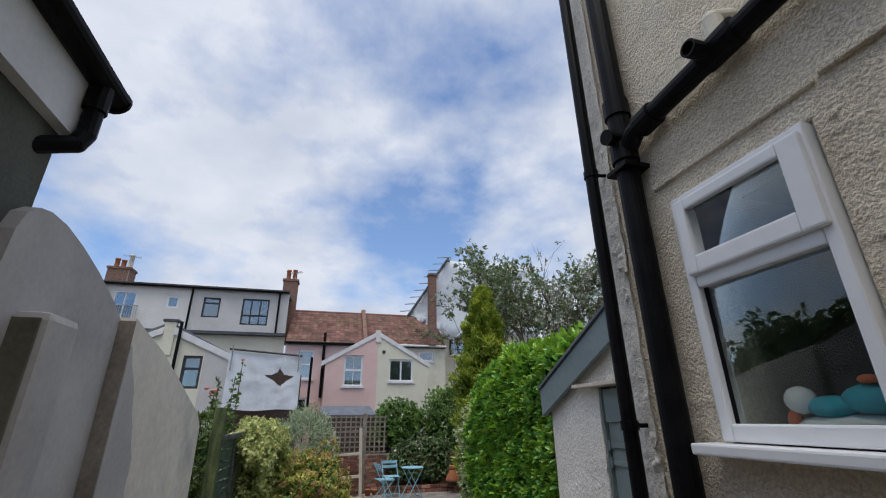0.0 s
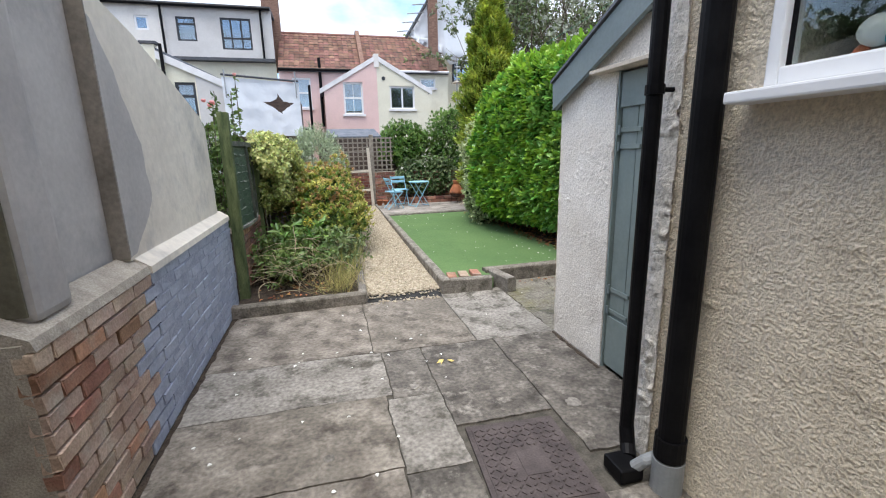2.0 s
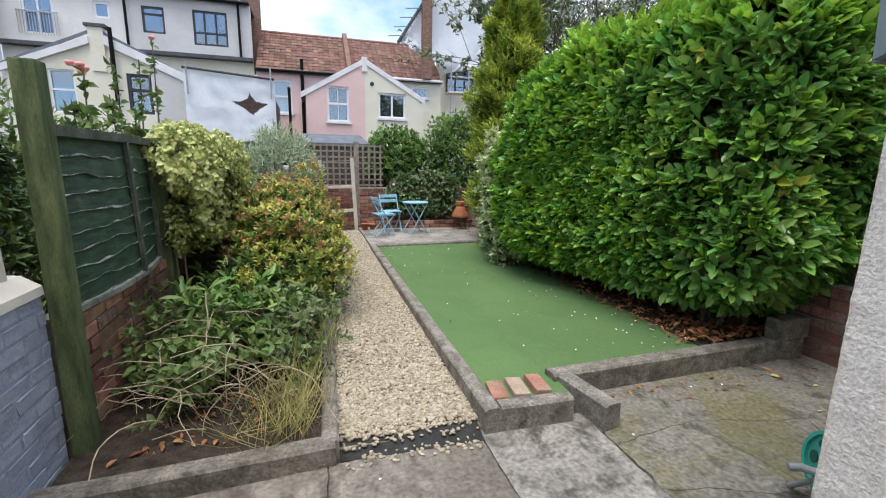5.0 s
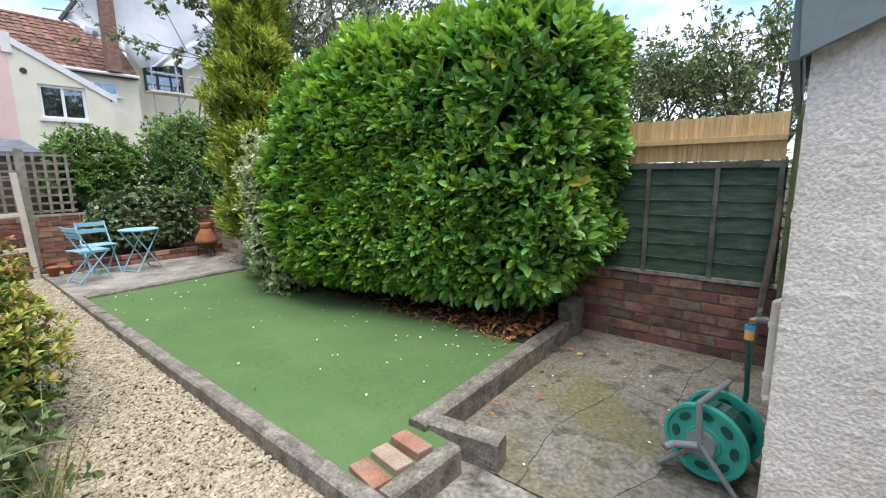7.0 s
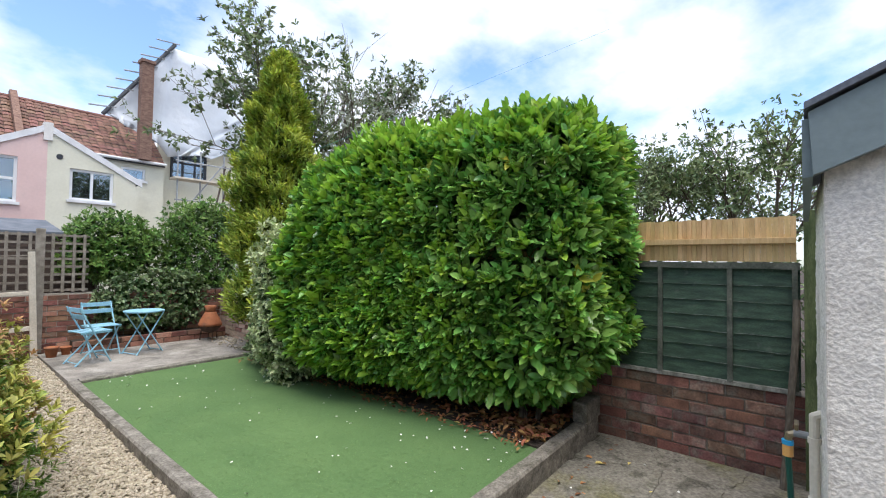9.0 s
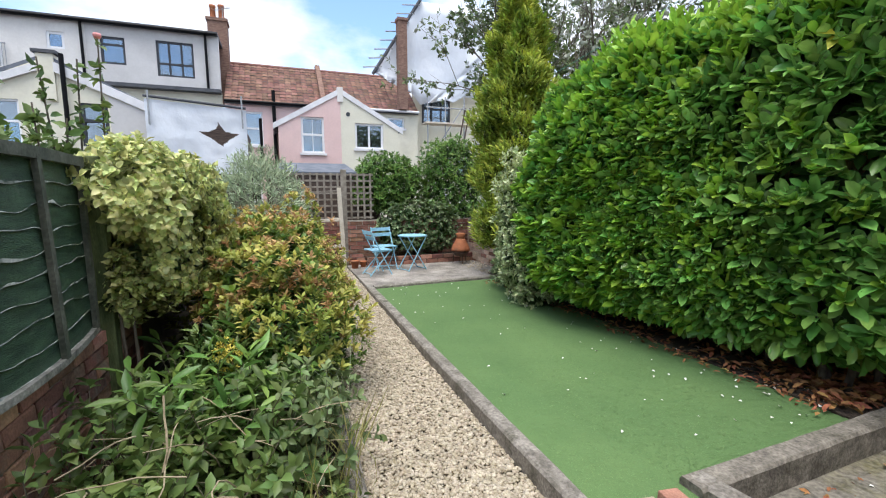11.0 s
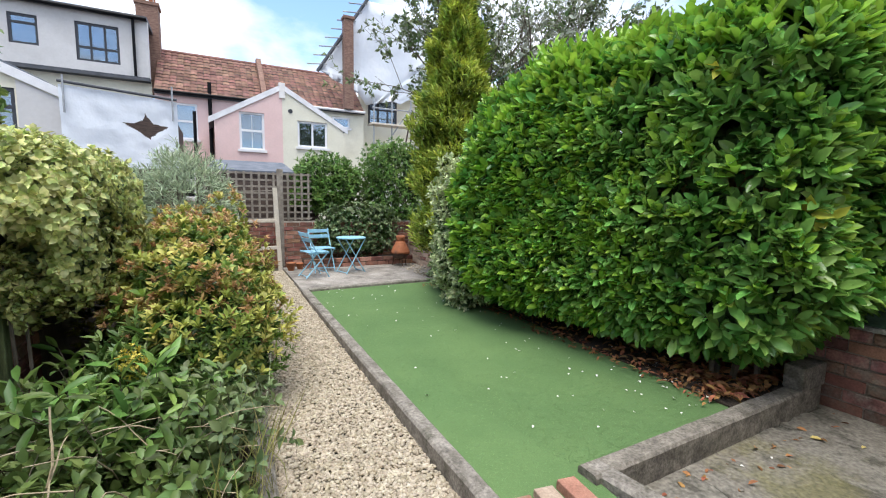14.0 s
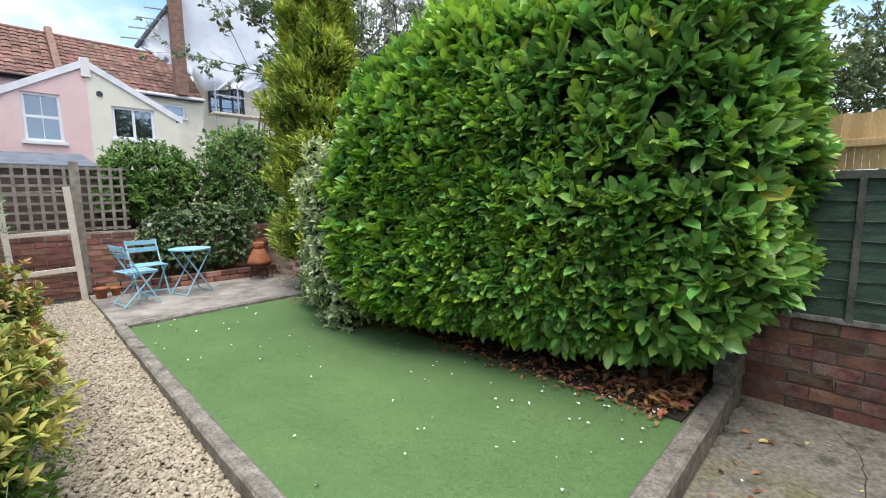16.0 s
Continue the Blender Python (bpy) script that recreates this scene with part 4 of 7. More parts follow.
lap_panel("dark green overlap fence panel on the brick wall", 2.98, -1.12, 0.70, 0.68, 1.53, 7, -1, [-1.09, -0.70, -0.21, 0.28])
lap_panel("dark green overlap fence panel behind the hedge", 2.98, 0.74, 2.56, 0.68, 1.53, 7, -1, [0.76, 1.3, 1.9, 2.5])
lap_panel("dark green overlap fence panel behind the hedge", 2.98, 2.60, 4.42, 0.68, 1.53, 7, -1, [2.63, 3.2, 3.8, 4.39])
fb = thing("fence_extension", "new orange pine feather boards above the old fence", "fence")
y = -1.10
while y < 2.5:
    part("board", plate(bmesh.new(), [(3.0, y, 1.566), (3.0, y + 0.034, 1.566), (2.992, y + 0.034, 1.566), (2.984, y, 1.566)], (0, 0, 0.334 + 0.004 * math.sin(y * 40))), M["pine"], fb)
    y += 0.035
part("rail", B(2.945, 2.983, -1.10, 2.5, 1.70, 1.745, bevel=0.004), M["pine"], fb)
bm = B(2.88, 2.98, -1.25, -1.14, -0.05, 1.93, bevel=0.008)
solid("fence_post", bm, M["post_green"], "mossy square timber fence post", "post")

# ---- left fence ----
wl_low = thing("wall_left_low", "low red brick wall under the left fence", "wall", kind="structure")
part("core", B(-2.16, -2.02, 0.37, 7.2, -0.1, 0.745), M["mortar_dark"], wl_low)
lap_panel("dark green overlap fence panel with loose battens", -2.06, 0.42, 1.75, 0.80, 1.62, 9, 1, [1.22, 1.70])
lap_panel("dark green overlap fence panel under the ivy", -2.06, 1.82, 3.6, 0.80, 1.62, 7, 1, [1.9, 2.6, 3.5])
lap_panel("dark green overlap fence panel behind the shrubs", -2.06, 3.65, 5.4, 0.80, 1.62, 7, 1, [3.7, 4.5, 5.3])
lap_panel("dark green overlap fence panel behind the shrubs", -2.06, 5.45, 7.1, 0.80, 1.62, 7, 1, [5.5, 6.3, 7.0])
solid("fence_post", B(-2.06, -1.965, 0.28, 0.372, -0.05, 1.905, bevel=0.008), M["post_green"], "tall mossy green timber post at the wall end", "post")
solid("fence_post", B(-2.05, -1.96, 1.77, 1.85, 0.05, 1.66, bevel=0.008), M["post_green"], "mossy timber post between fence panels", "post")

# ---- back boundary ----
wb = thing("wall_garden_end", "old red brick wall at the garden's end", "wall", kind="structure")
part("core", B(-2.2, 3.15, 7.03, 7.25, -0.1, 1.0), M["mortar"], wb)
tr = thing("trellis", "weathered square wooden trellis on the end wall", "trellis")
for i in range(15):
    x = -1.16 + i * 0.118
    part("slat", B(x - 0.017, x + 0.017, 7.06, 7.08, 1.02, 1.86), M["old_wood"], tr)
for i in range(8):
    z = 1.05 + i * 0.112
    part("slat", B(-1.2, 0.55, 7.081, 7.10, z - 0.016, z + 0.016), M["old_wood"], tr)
solid("trellis_post", B(-0.05, 0.05, 7.0, 7.058, 0.19, 1.92, bevel=0.006), M["old_wood"], "grey square trellis post with cap", "post")
fr = thing("timber_frame", "pale timber frame standing against the end wall", "frame")
part("upright", B(-0.69, -0.63, 6.82, 6.87, 0.13, 1.55, bevel=0.004), M["pale_wood"], fr)
part("upright", B(-0.08, -0.01, 6.82, 6.87, 0.13, 1.58, bevel=0.004), M["pale_wood"], fr)
part("crossbar", B(-0.63, -0.08, 6.825, 6.865, 1.0, 1.05, bevel=0.004), M["pale_wood"], fr)
part("crossbar", B(-0.63, -0.08, 6.825, 6.865, 0.52, 0.58, bevel=0.004), M["pale_wood"], fr)
part("top_bar", B(-0.63, -0.08, 6.83, 6.86, 1.52, 1.54), M["old_wood"], fr)
fr.matrix_basis = Matrix.Translation((-0.35, 6.84, 0.13)) @ Matrix.Rotation(radians(-2.5), 4, "Y") @ Matrix.Translation((0.35, -6.84, -0.13))
ns = thing("garden_shed", "low timber shed with grey felt roof beyond the wall", "shed")
part("roof", plate(bmesh.new(), [(-1.12, 7.45, 1.86), (0.32, 7.45, 1.86), (0.25, 8.6, 2.1), (-1.05, 8.6, 2.1)], (0, 0, 0.035)), M["felt"], ns)
part("wall", B(-1.3, 0.75, 7.5, 8.6, -0.1, 1.86), M["brown_wood"], ns)


# ---- houses behind ----
def window(parent, x0, x1, y, z0, z1, frame_mat, mullions=1, transom=None, depth=0.16, w=0.095, sill=True, blind=False, arch=0.0):
    """A window set into a wall face that looks to -y."""
    # unless curtained, a near-black plate stands in for the unlit room
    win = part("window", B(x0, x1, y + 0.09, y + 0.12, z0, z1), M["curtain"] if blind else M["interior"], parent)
    bm = bmesh.new()
    box(bm, x0, x0 + w, y - 0.01, y + 0.08, z0, z1)
    box(bm, x1 - w, x1, y - 0.01, y + 0.08, z0, z1)
    box(bm, x0 + w, x1 - w, y - 0.01, y + 0.08, z0, z0 + w)
    box(bm, x0 + w, x1 - w, y - 0.01, y + 0.08, z1 - w, z1)
    for i in range(1, mullions):
        x = x0 + (x1 - x0) * i / mullions
        box(bm, x - w * 0.45, x + w * 0.45, y, y + 0.07, z0 + w, z1 - w)
    if transom:
        box(bm, x0 + w, x1 - w, y - 0.005, y + 0.075, transom - w * 0.5, transom + w * 0.5)
    part("frame", bm, frame_mat, win)
    pane = part("pane", B(x0 + w, x1 - w, y + 0.035, y + 0.045, z0 + w, z1 - w), M["glass_far"], win)
    pane.visible_shadow = False
    if sill:
        part("sill", B(x0 - 0.08, x1 + 0.08, y - 0.16, y - 0.012, z0 - 0.10, z0 + 0.005), M["white_paint"], win)
    return win


def wall_with_holes(bm, x0, x1, y, z0, z1, thick, holes):
    """A wall facing -y, pierced by the openings (xa, xb, za, zb)."""
    xs = sorted({x0, x1, *[v for h in holes for v in h[:2]]})
    zs = sorted({z0, z1, *[v for h in holes for v in h[2:]]})
    for xa, xb in zip(xs[:-1], xs[1:]):
        run = None
        for za, zb in zip(zs[:-1], zs[1:]):
            cx, cz = (xa + xb) / 2, (za + zb) / 2
            hole = any(h[0] < cx < h[1] and h[2] < cz < h[3] for h in holes)
            if hole:
                if run:
                    box(bm, xa, xb, y, y + thick, *run)
                run = None
            else:
                run = (run[0], zb) if run else (za, zb)
        if run:
            box(bm, xa, xb, y, y + thick, *run)
    return bm


def tiled_roof(parent, x0, x1, y0, z0, y1, z1, cols, rows):
    """Pantiles, each a slightly bowed quad, laid course over course."""
    bm = bmesh.new()
    dy, dz = (y1 - y0) / rows, (z1 - z0) / rows
    nrm = Vector((0, -(z1 - z0), y1 - y0)).normalized()
    cw = (x1 - x0) / cols
    for r in range(rows):
        for c in range(cols):
            j = random.uniform(-0.012, 0.012)
            xa = x0 + c * cw
            lift0, lift1 = nrm * (0.05 + j), nrm * (0.012 + j)
            pts = []
            for u, h in ((0.0, 0.0), (0.3, 0.028), (0.62, 0.03), (0.97, 0.0)):
                a = Vector((xa + u * cw, y0 + r * dy - dy * 0.12, z0 + r * dz - dz * 0.12)) + lift0 + nrm * h
                b = Vector((xa + u * cw, y0 + (r + 1) * dy, z0 + (r + 1) * dz)) + lift1 + nrm * h
                pts.append((bm.verts.new(a), bm.verts.new(b)))
            for p, q in zip(pts[:-1], pts[1:]):
                bm.faces.new((p[0], q[0], q[1], p[1]))
    return part("roof_tiles", bm, M["roof_tile"], parent, "weathered red clay pantiles", kind="stuff")


def chimney(label, x, y, z0, z1, w, d, pots):
    c = thing("chimney", label, "chimney", "chimneys")
    part("chimney_shaft", B(x - w / 2, x + w / 2, y - d / 2, y + d / 2, z0, z1 - 0.16), M["chimney_brick"], c)
    part("cap", B(x - w / 2 - 0.06, x + w / 2 + 0.06, y - d / 2 - 0.06, y + d / 2 + 0.06, z1 - 0.16, z1, bevel=0.02), M["chimney_brick"], c)
    for i, (dx, hgt, mt) in enumerate(pots):
        bm = moved(lathe([(0.17, 0), (0.15, 0.1), (0.14, hgt - 0.12), (0.165, hgt - 0.1), (0.165, hgt), (0.12, hgt)], 12), Matrix.Translation((x + dx, y, z1)))
        part("chimney_pot", bm, M[mt], c, smooth=True)
    return c


def aerial(x, y, z, turn):
    a = thing("tv_aerial", "thin metal television aerial on a chimney", "aerial", "aerials")
    part("mast", T((0, 0, -0.9), (0, 0, 0.9), 0.02, seg=6), M["scaffold"], a)
    part("boom", T((-0.5, 0, 0.8), (0.5, 0, 0.86), 0.016, seg=6), M["scaffold"], a)
    for k in range(8):
        part("element", T((-0.46 + k * 0.13, -0.25, 0.803 + k * 0.008), (-0.46 + k * 0.13, 0.25, 0.803 + k * 0.008), 0.010, seg=5), M["scaffold"], a)
    a.matrix_basis = pose(x, y, z, 0, 0, turn)


def downpipe(parent, x, y, z0, z1, r=0.05):
    part("downpipe", T((x, y, z0), (x, y, z1), r), M["black_pipe"], parent)


pink = thing("pink_house", "pale pink rendered terraced house with red tiled roof", "house", "terraced houses")
creamh = thing("cream_house", "pale cream rendered terraced house with red tiled roof", "house", "terraced houses")
YG, YM, YR = 20.5, 24.0, 27.0
GX0, GX1, GXA, GZE, GZA = -1.0, 4.6, 1.8, 4.72, 6.26


def gable_top(x):
    return GZA - abs(x - GXA) * (GZA - GZE) / (GXA - GX0)


def gable_half(x0, x1, y, hole, thick=0.3):
    """Half of a gable wall looking to -y, its top following the verge, with one window opening."""
    bm = bmesh.new()
    xs = [x0, hole[0], hole[1], x1]
    for k, (xa, xb) in enumerate(zip(xs[:-1], xs[1:])):
        if k == 1:
            box(bm, xa, xb, y, y + thick, -0.1, hole[2])
        zl = hole[3] if k == 1 else -0.1
        plate(bm, [(xa, y, zl), (xb, y, zl), (xb, y, gable_top(xb)), (xa, y, gable_top(xa))], (0, thick, 0))
    bmesh.ops.remove_doubles(bm, verts=bm.verts[:], dist=0.001)
    return bm


# gabled rear wings sharing one roof
for par, x0, x1, sgn, mt, hole in ((pink, GX0, GXA, -1, "pink_render", (-0.02, 1.02, 3.45, 5.10)), (creamh, GXA, GX1, 1, "cream_render", (2.46, 3.84, 3.72, 4.93))):
    part("wing_wall", gable_half(x0, x1, YG, hole), M[mt], par)
    xo = x0 if sgn < 0 else x1
    part("side_wall", B(xo - (0.3 if sgn > 0 else 0), xo + (0.3 if sgn < 0 else 0), YG + 0.3, YM, -0.1, GZE), M[mt], par)
    a, b = Vector((GXA + sgn * 0.13, YG - 0.06, GZA - 0.12)), Vector((xo + sgn * 0.22, YG - 0.06, GZE - 0.24))
    part("bargeboard", plate(bmesh.new(), [a, b, b + Vector((0, 0, 0.25)), a + Vector((0, 0, 0.25))], (0, 0.059, 0)), M["white_paint"], par)
    part("wing_roof", plate(bmesh.new(), [(GXA, YG, GZA + 0.03), (xo + sgn * 0.22, YG, GZE - 0.09), (xo + sgn * 0.22, YM, GZE - 0.09), (GXA, YM, GZA + 0.03)], (0, 0, 0.1)), M["felt"], par)
part("kneeler", B(GXA - 0.13, GXA + 0.13, YG - 0.08, YG + 0.3, 5.85, 6.52), M["white_render"], pink)
window(pink, -0.02, 1.02, YG + 0.08, 3.45, 5.10, M["upvc"], 1, 4.30)
part("glazing_bar", B(0.49, 0.51, YG + 0.07, YG + 0.10, 4.35, 5.0), M["upvc"], pink)
part("glazing_bar", B(0.49, 0.51, YG + 0.07, YG + 0.10, 3.55, 4.25), M["upvc"], pink)
window(creamh, 2.46, 3.84, YG + 0.08, 3.72, 4.93, M["upvc"], 2)
part("vent", T((2.15, YG - 0.03, 5.31), (2.15, YG + 0.1, 5.31), 0.1, seg=14), M["dark_frame"], creamh)
# main walls
bm = wall_with_holes(bmesh.new(), -3.45, 1.4, YM, -0.1, 6.3, 0.3, [(-2.75, -1.72, 4.08, 5.8), (-2.8, -1.9, 1.2, 3.0)])
part("main_wall", bm, M["pink_render"], pink)
window(pink, -2.75, -1.72, YM + 0.06, 4.08, 5.8, M["upvc"], 1, 4.95, blind=True)
window(pink, -2.8, -1.9, YM + 0.06, 1.2, 3.0, M["upvc"], 1, 2.1)
bm = wall_with_holes(bmesh.new(), 1.4, 6.7, YM, -0.1, 6.3, 0.3, [(4.9, 5.9, 5.3, 5.9)])
part("main_wall", bm, M["cream_render"], creamh)
window(creamh, 4.9, 5.9, YM + 0.06, 5.3, 5.9, M["upvc"], 1)
for par, x0, x1, cols in ((pink, -3.45, 1.25, 16), (creamh, 1.5, 6.7, 18)):
    tiled_roof(par, x0, x1, YM - 0.25, 6.22, YR, 8.85, cols, 13)
    part("roof_deck", plate(bmesh.new(), [(x0, YM - 0.2, 6.2), (x1, YM - 0.2, 6.2), (x1, YR, 8.82), (x0, YR, 8.82)], (0, 0, -0.1)), M["lead"], par)
    part("roof_back", plate(bmesh.new(), [(x0, YR, 8.84), (x1, YR, 8.84), (x1, YR + 3, 6.2), (x0, YR + 3, 6.2)], (0, 0, -0.1)), M["roof_tile"], par)
    part("gutter", T((x0, YM - 0.32, 6.22), (x1, YM - 0.32, 6.22), 0.07), M["black_pipe"] if par is pink else M["white_paint"], par)
    part("ridge", T((x0, YR, 8.88), (x1, YR, 8.88), 0.1, seg=8), M["roof_tile"], par)
part("party_parapet", plate(bmesh.new(), [(1.25, YM - 0.2, 6.15), (1.25, YM - 0.2, 6.6), (1.25, YR - 0.2, 9.18), (1.25, YR + 0.25, 9.18), (1.25, YR + 0.25, 8.6)], (0.25, 0, 0)), M["chimney_brick"], pink)
downpipe(pink, -1.15, YM - 0.1, 3.0, 6.9, 0.09)
downpipe(pink, -1.75, YG + 0.6, 2.4, 5.0, 0.07)
chimney("red brick chimney stack with two terracotta pots", -3.79, 26.6, 6.5, 10.95, 0.95, 0.9, [(-0.22, 0.75, "terracotta"), (0.2, 0.8, "terracotta")])
chimney("brick chimney stack with mixed clay pots", -14.6, 27.5, 8.5, 11.3, 1.3, 1.0, [(-0.4, 0.7, "terracotta"), (0.0, 0.6, "terracotta"), (0.4, 1.0, "cream_pipe")])
chimney("tall red brick chimney against the sheeted house", 5.72, 23.66, 6.3, 11.2, 0.5, 0.5, [])

aerial(-14.0, 27.0, 11.2, 25)
aerial(-3.5, 26.2, 10.6, -30)

# flat-roofed houses with rear dormers
YD = 24.2
for i, (x0, x1, label) in enumerate(((-9.05, -3.6, "off-white rendered terraced house with flat-roofed dormer"), (-14.4, -9.05, "white rendered terraced house with juliet balcony dormer"), (-20.5, -14.2, "white rendered terraced house with tall dormer window"))):
    h = thing("white_house", label, "house", "terraced houses")
    y = YD if i < 2 else YD - 0.7
    holes = [[(-8.52, -7.55, 7.62, 8.85), (-6.30, -4.72, 7.25, 8.90)], [(-13.3, -12.1, 7.15, 8.98), (-10.5, -9.85, 8.1, 8.82)], [(-15.95, -14.85, 7.1, 9.05)]][i]
    bm = wall_with_holes(bmesh.new(), x0, x1, y, 6.8, 9.35, 0.3, holes)
    part("dormer_wall", bm, M["grey_render" if i == 0 else "white_render"], h)
    part("main_wall", B(x0, x1, y + 0.25, y + 0.5, -0.1, 6.75), M["cream_render" if i == 0 else "white_render"], h)
    part("roof", B(x0 - 0.0, x1 + 0.0, y - 0.18, y + 6, 9.36, 9.52), M["lead"], h)
    part("flashing", B(x0, x1, y - 0.25, y + 0.24, 6.62, 6.78), M["lead"], h)
    part("gutter", T((x0, y - 0.26, 9.38), (x1, y - 0.26, 9.38), 0.07), M["black_pipe"], h)
    for k, ho in enumerate(holes):
        if i == 0:
            window(h, *ho[:2], y + 0.05, *ho[2:], M["dark_frame"], (1, 3)[k], (8.5, 7.85)[k], sill=False)
        elif i == 1:
            window(h, *ho[:2], y + 0.05, *ho[2:], M["upvc"], (2, 1)[k], None, sill=False)
        else:
            window(h, *ho[:2], y + 0.05, *ho[2:], M["upvc"], 1, 8.0, sill=False)
    downpipe(h, x1 - 0.55 if i == 0 else x1 - 0.12, y - 0.12, 6.8, 9.35, 0.06)
    if i == 1:
        bal = part("balcony_rail", B(-13.5, -11.9, y - 0.12, y - 0.08, 8.08, 8.13), M["scaffold"], h)
        for k in range(15):
            x = -13.47 + k * 0.11
            part("baluster", T((x, y - 0.1, 7.12), (x, y - 0.1, 8.08), 0.014, seg=6), M["scaffold"], bal)

# cream gabled wing with the sheeted extension, nearer
wing = thing("cream_wing", "cream gabled house wing with grey side and dark sash window", "house", "terraced houses")
bm = wall_with_holes(bmesh.new(), -9.6, -4.75, 15.0, -0.1, 4.2, 0.25, [(-6.46, -5.76, 2.95, 4.2), (-8.55, -7.85, 2.9, 4.2)])
plate(bm, [(-9.6, 15, 4.2), (-4.75, 15, 4.2), (-7.15, 15, 5.4)], (0, 0.25, 0))
plate(bm, [(-7.34, 14.95, 4.2), (-6.94, 14.95, 4.2), (-6.94, 14.95, 5.5), (-7.34, 14.95, 5.5)], (0, 0.3, 0))
part("wing_wall", bm, M["cream_render"], wing)
part("side_wall", B(-4.95, -4.75, 15.25, 23.8, -0.1, 4.2), M["cream_render"], wing)
part("verge", plate(bmesh.new(), [(-6.94, 14.9, 5.0), (-4.68, 14.9, 4.0), (-4.68, 14.9, 4.26), (-6.94, 14.9, 5.28)], (0, 0.098, 0)), M["white_paint"], wing)
part("verge", plate(bmesh.new(), [(-7.34, 14.9, 5.0), (-9.75, 14.9, 4.0), (-9.75, 14.9, 4.2), (-7.34, 14.9, 5.22)], (0, 0.098, 0)), M["white_paint"], wing)
part("wing_roof", plate(bmesh.new(), [(-7.15, 15, 5.40), (-4.75, 15, 4.2), (-4.75, 23.8, 4.2), (-7.15, 23.8, 5.40)], (0, 0, 0.1)), M["felt"], wing)
part("wing_roof", plate(bmesh.new(), [(-7.15, 15, 5.40), (-9.7, 15, 4.2), (-9.7, 23.8, 4.2), (-7.15, 23.8, 5.40)], (0, 0, 0.1)), M["felt"], wing)
part("chimney_cap", B(-7.42, -6.86, 14.9, 15.3, 5.51, 5.6), M["lead"], wing)
window(wing, -6.46, -5.76, 15.05, 2.95, 4.2, M["dark_frame"], 1, 3.7, sill=False)
window(wing, -8.55, -7.85, 15.05, 2.9, 4.2, M["upvc"], 1, 3.6, sill=False, w=0.06)
part("side_panel", plate(bmesh.new(), [(-5.71, 14.96, -0.1), (-4.76, 14.96, -0.1), (-4.76, 14.96, 4.0), (-5.71, 14.96, 4.42)], (0, 0.035, 0)), M["grey_render"], wing)
downpipe(wing, -6.72, 14.86, 3.2, 5.5, 0.06)

# plastic sheeting with a star-shaped tear, hung over an extension
sh = thing("sheeted_extension", "extension under torn white plastic sheeting on battens", "extension")
bm = bmesh.new()
nx, nz = 110, 80
X0, X1, Z0, Z1, YS = -4.74, -1.97, 2.15, 4.36, 14.6
grid = {}
for i in range(nx + 1):
    for k in range(nz + 1):
        u, v = i / nx, k / nz
        sag = 0.22 * math.sin(math.pi * min(1, u * 1.4)) * (1 - v)
        z = Z0 + 0.10 * (1 - u) * (1 - v) + v * (Z1 - Z0) - sag * 0.4 - 0.18 * u * v
        grid[i, k] = bm.verts.new((X0 + (X1 - X0) * u, YS + 0.035 * math.sin(u * 19 + v * 3) * (1 - v * 0.7) + 0.03 * noise.noise(Vector((u * 7, v * 5, 1))), z))
for i in range(nx):
    for k in range(nz):
        x, z = (i + 0.5) / nx - 0.72, (k + 0.5) / nz - 0.62
        ax = 0.21 if x < 0 else 0.18
        az, sharp = (0.17, 0.50) if z > 0 else (0.20, 0.95)
        if (abs(x + 0.1 * z) / ax) ** sharp + (abs(z) / az) ** sharp > 1 + 0.12 * noise.noise(Vector((x * 20, z * 14, 0))):
            bm.faces.new((grid[i, k], grid[i + 1, k], grid[i + 1, k + 1], grid[i, k + 1]))
part("sheet", bm, M["sheeting"], sh, "torn white plastic sheet", smooth=True)
part("core", B(-4.6, -2.15, 15.3, 20.0, -0.1, 3.9), M["brown_wood"], sh)
part("batten", T((-4.74, 14.55, 4.44), (-1.97, 14.55, 4.23), 0.04), M["lead"], sh)
for x in (-4.62, -2.08):
    part("pole", T((x, 14.52, 3.6), (x, 14.52, 4.6), 0.025), M["scaffold"], sh)

# scaffolded, sheeted house
sc = thing("scaffolded_house", "tall house wrapped in white sheeting with scaffolding", "house", "terraced houses")
bm = bmesh.new()
plate(bm, [(4.2, 24.0, 8.3), (6.9, 24.0, 12.45), (13.5, 24.0, 12.55), (13.5, 24.0, 7.0), (11.0, 24, 7.3), (9.6, 24, 7.35), (9.0, 24, 7.0), (8.5, 24, 7.1), (7.9, 24, 7.2), (7.3, 24, 6.85), (6.9, 24, 6.75), (6.35, 24, 7.3), (6.0, 24.0, 8.2)], (0, 0.06, 0))
bmesh.ops.triangulate(bm, faces=bm.faces[:])
bmesh.ops.subdivide_edges(bm, edges=bm.edges[:], cuts=7, use_grid_fill=True)
for v in bm.verts:
    v.co.y += 0.22 * noise.noise(Vector((v.co.x * 1.5, 3.0, v.co.z * 0.6))) + 0.08 * noise.noise(v.co * 2.3)
part("sheet", bm, M["sheeting"], sc, "white plastic sheeting", smooth=True)
part("wall", B(6.75, 13.5, 25.0, 25.3, -0.1, 8.0), M["cream_render"], sc)
part("verge_pole", T((4.1, 23.9, 8.2), (7.0, 23.9, 12.6), 0.09), M["lead"], sc)
for i in range(9):
    t = i / 8
    x, z = 4.3 + 2.6 * t, 8.5 + 4.05 * t
    part("scaffold_tube", T((x - 0.75, 23.85, z + 0.0), (x + 0.3, 23.85, z + 0.12), 0.035, seg=6), M["scaffold"], sc)
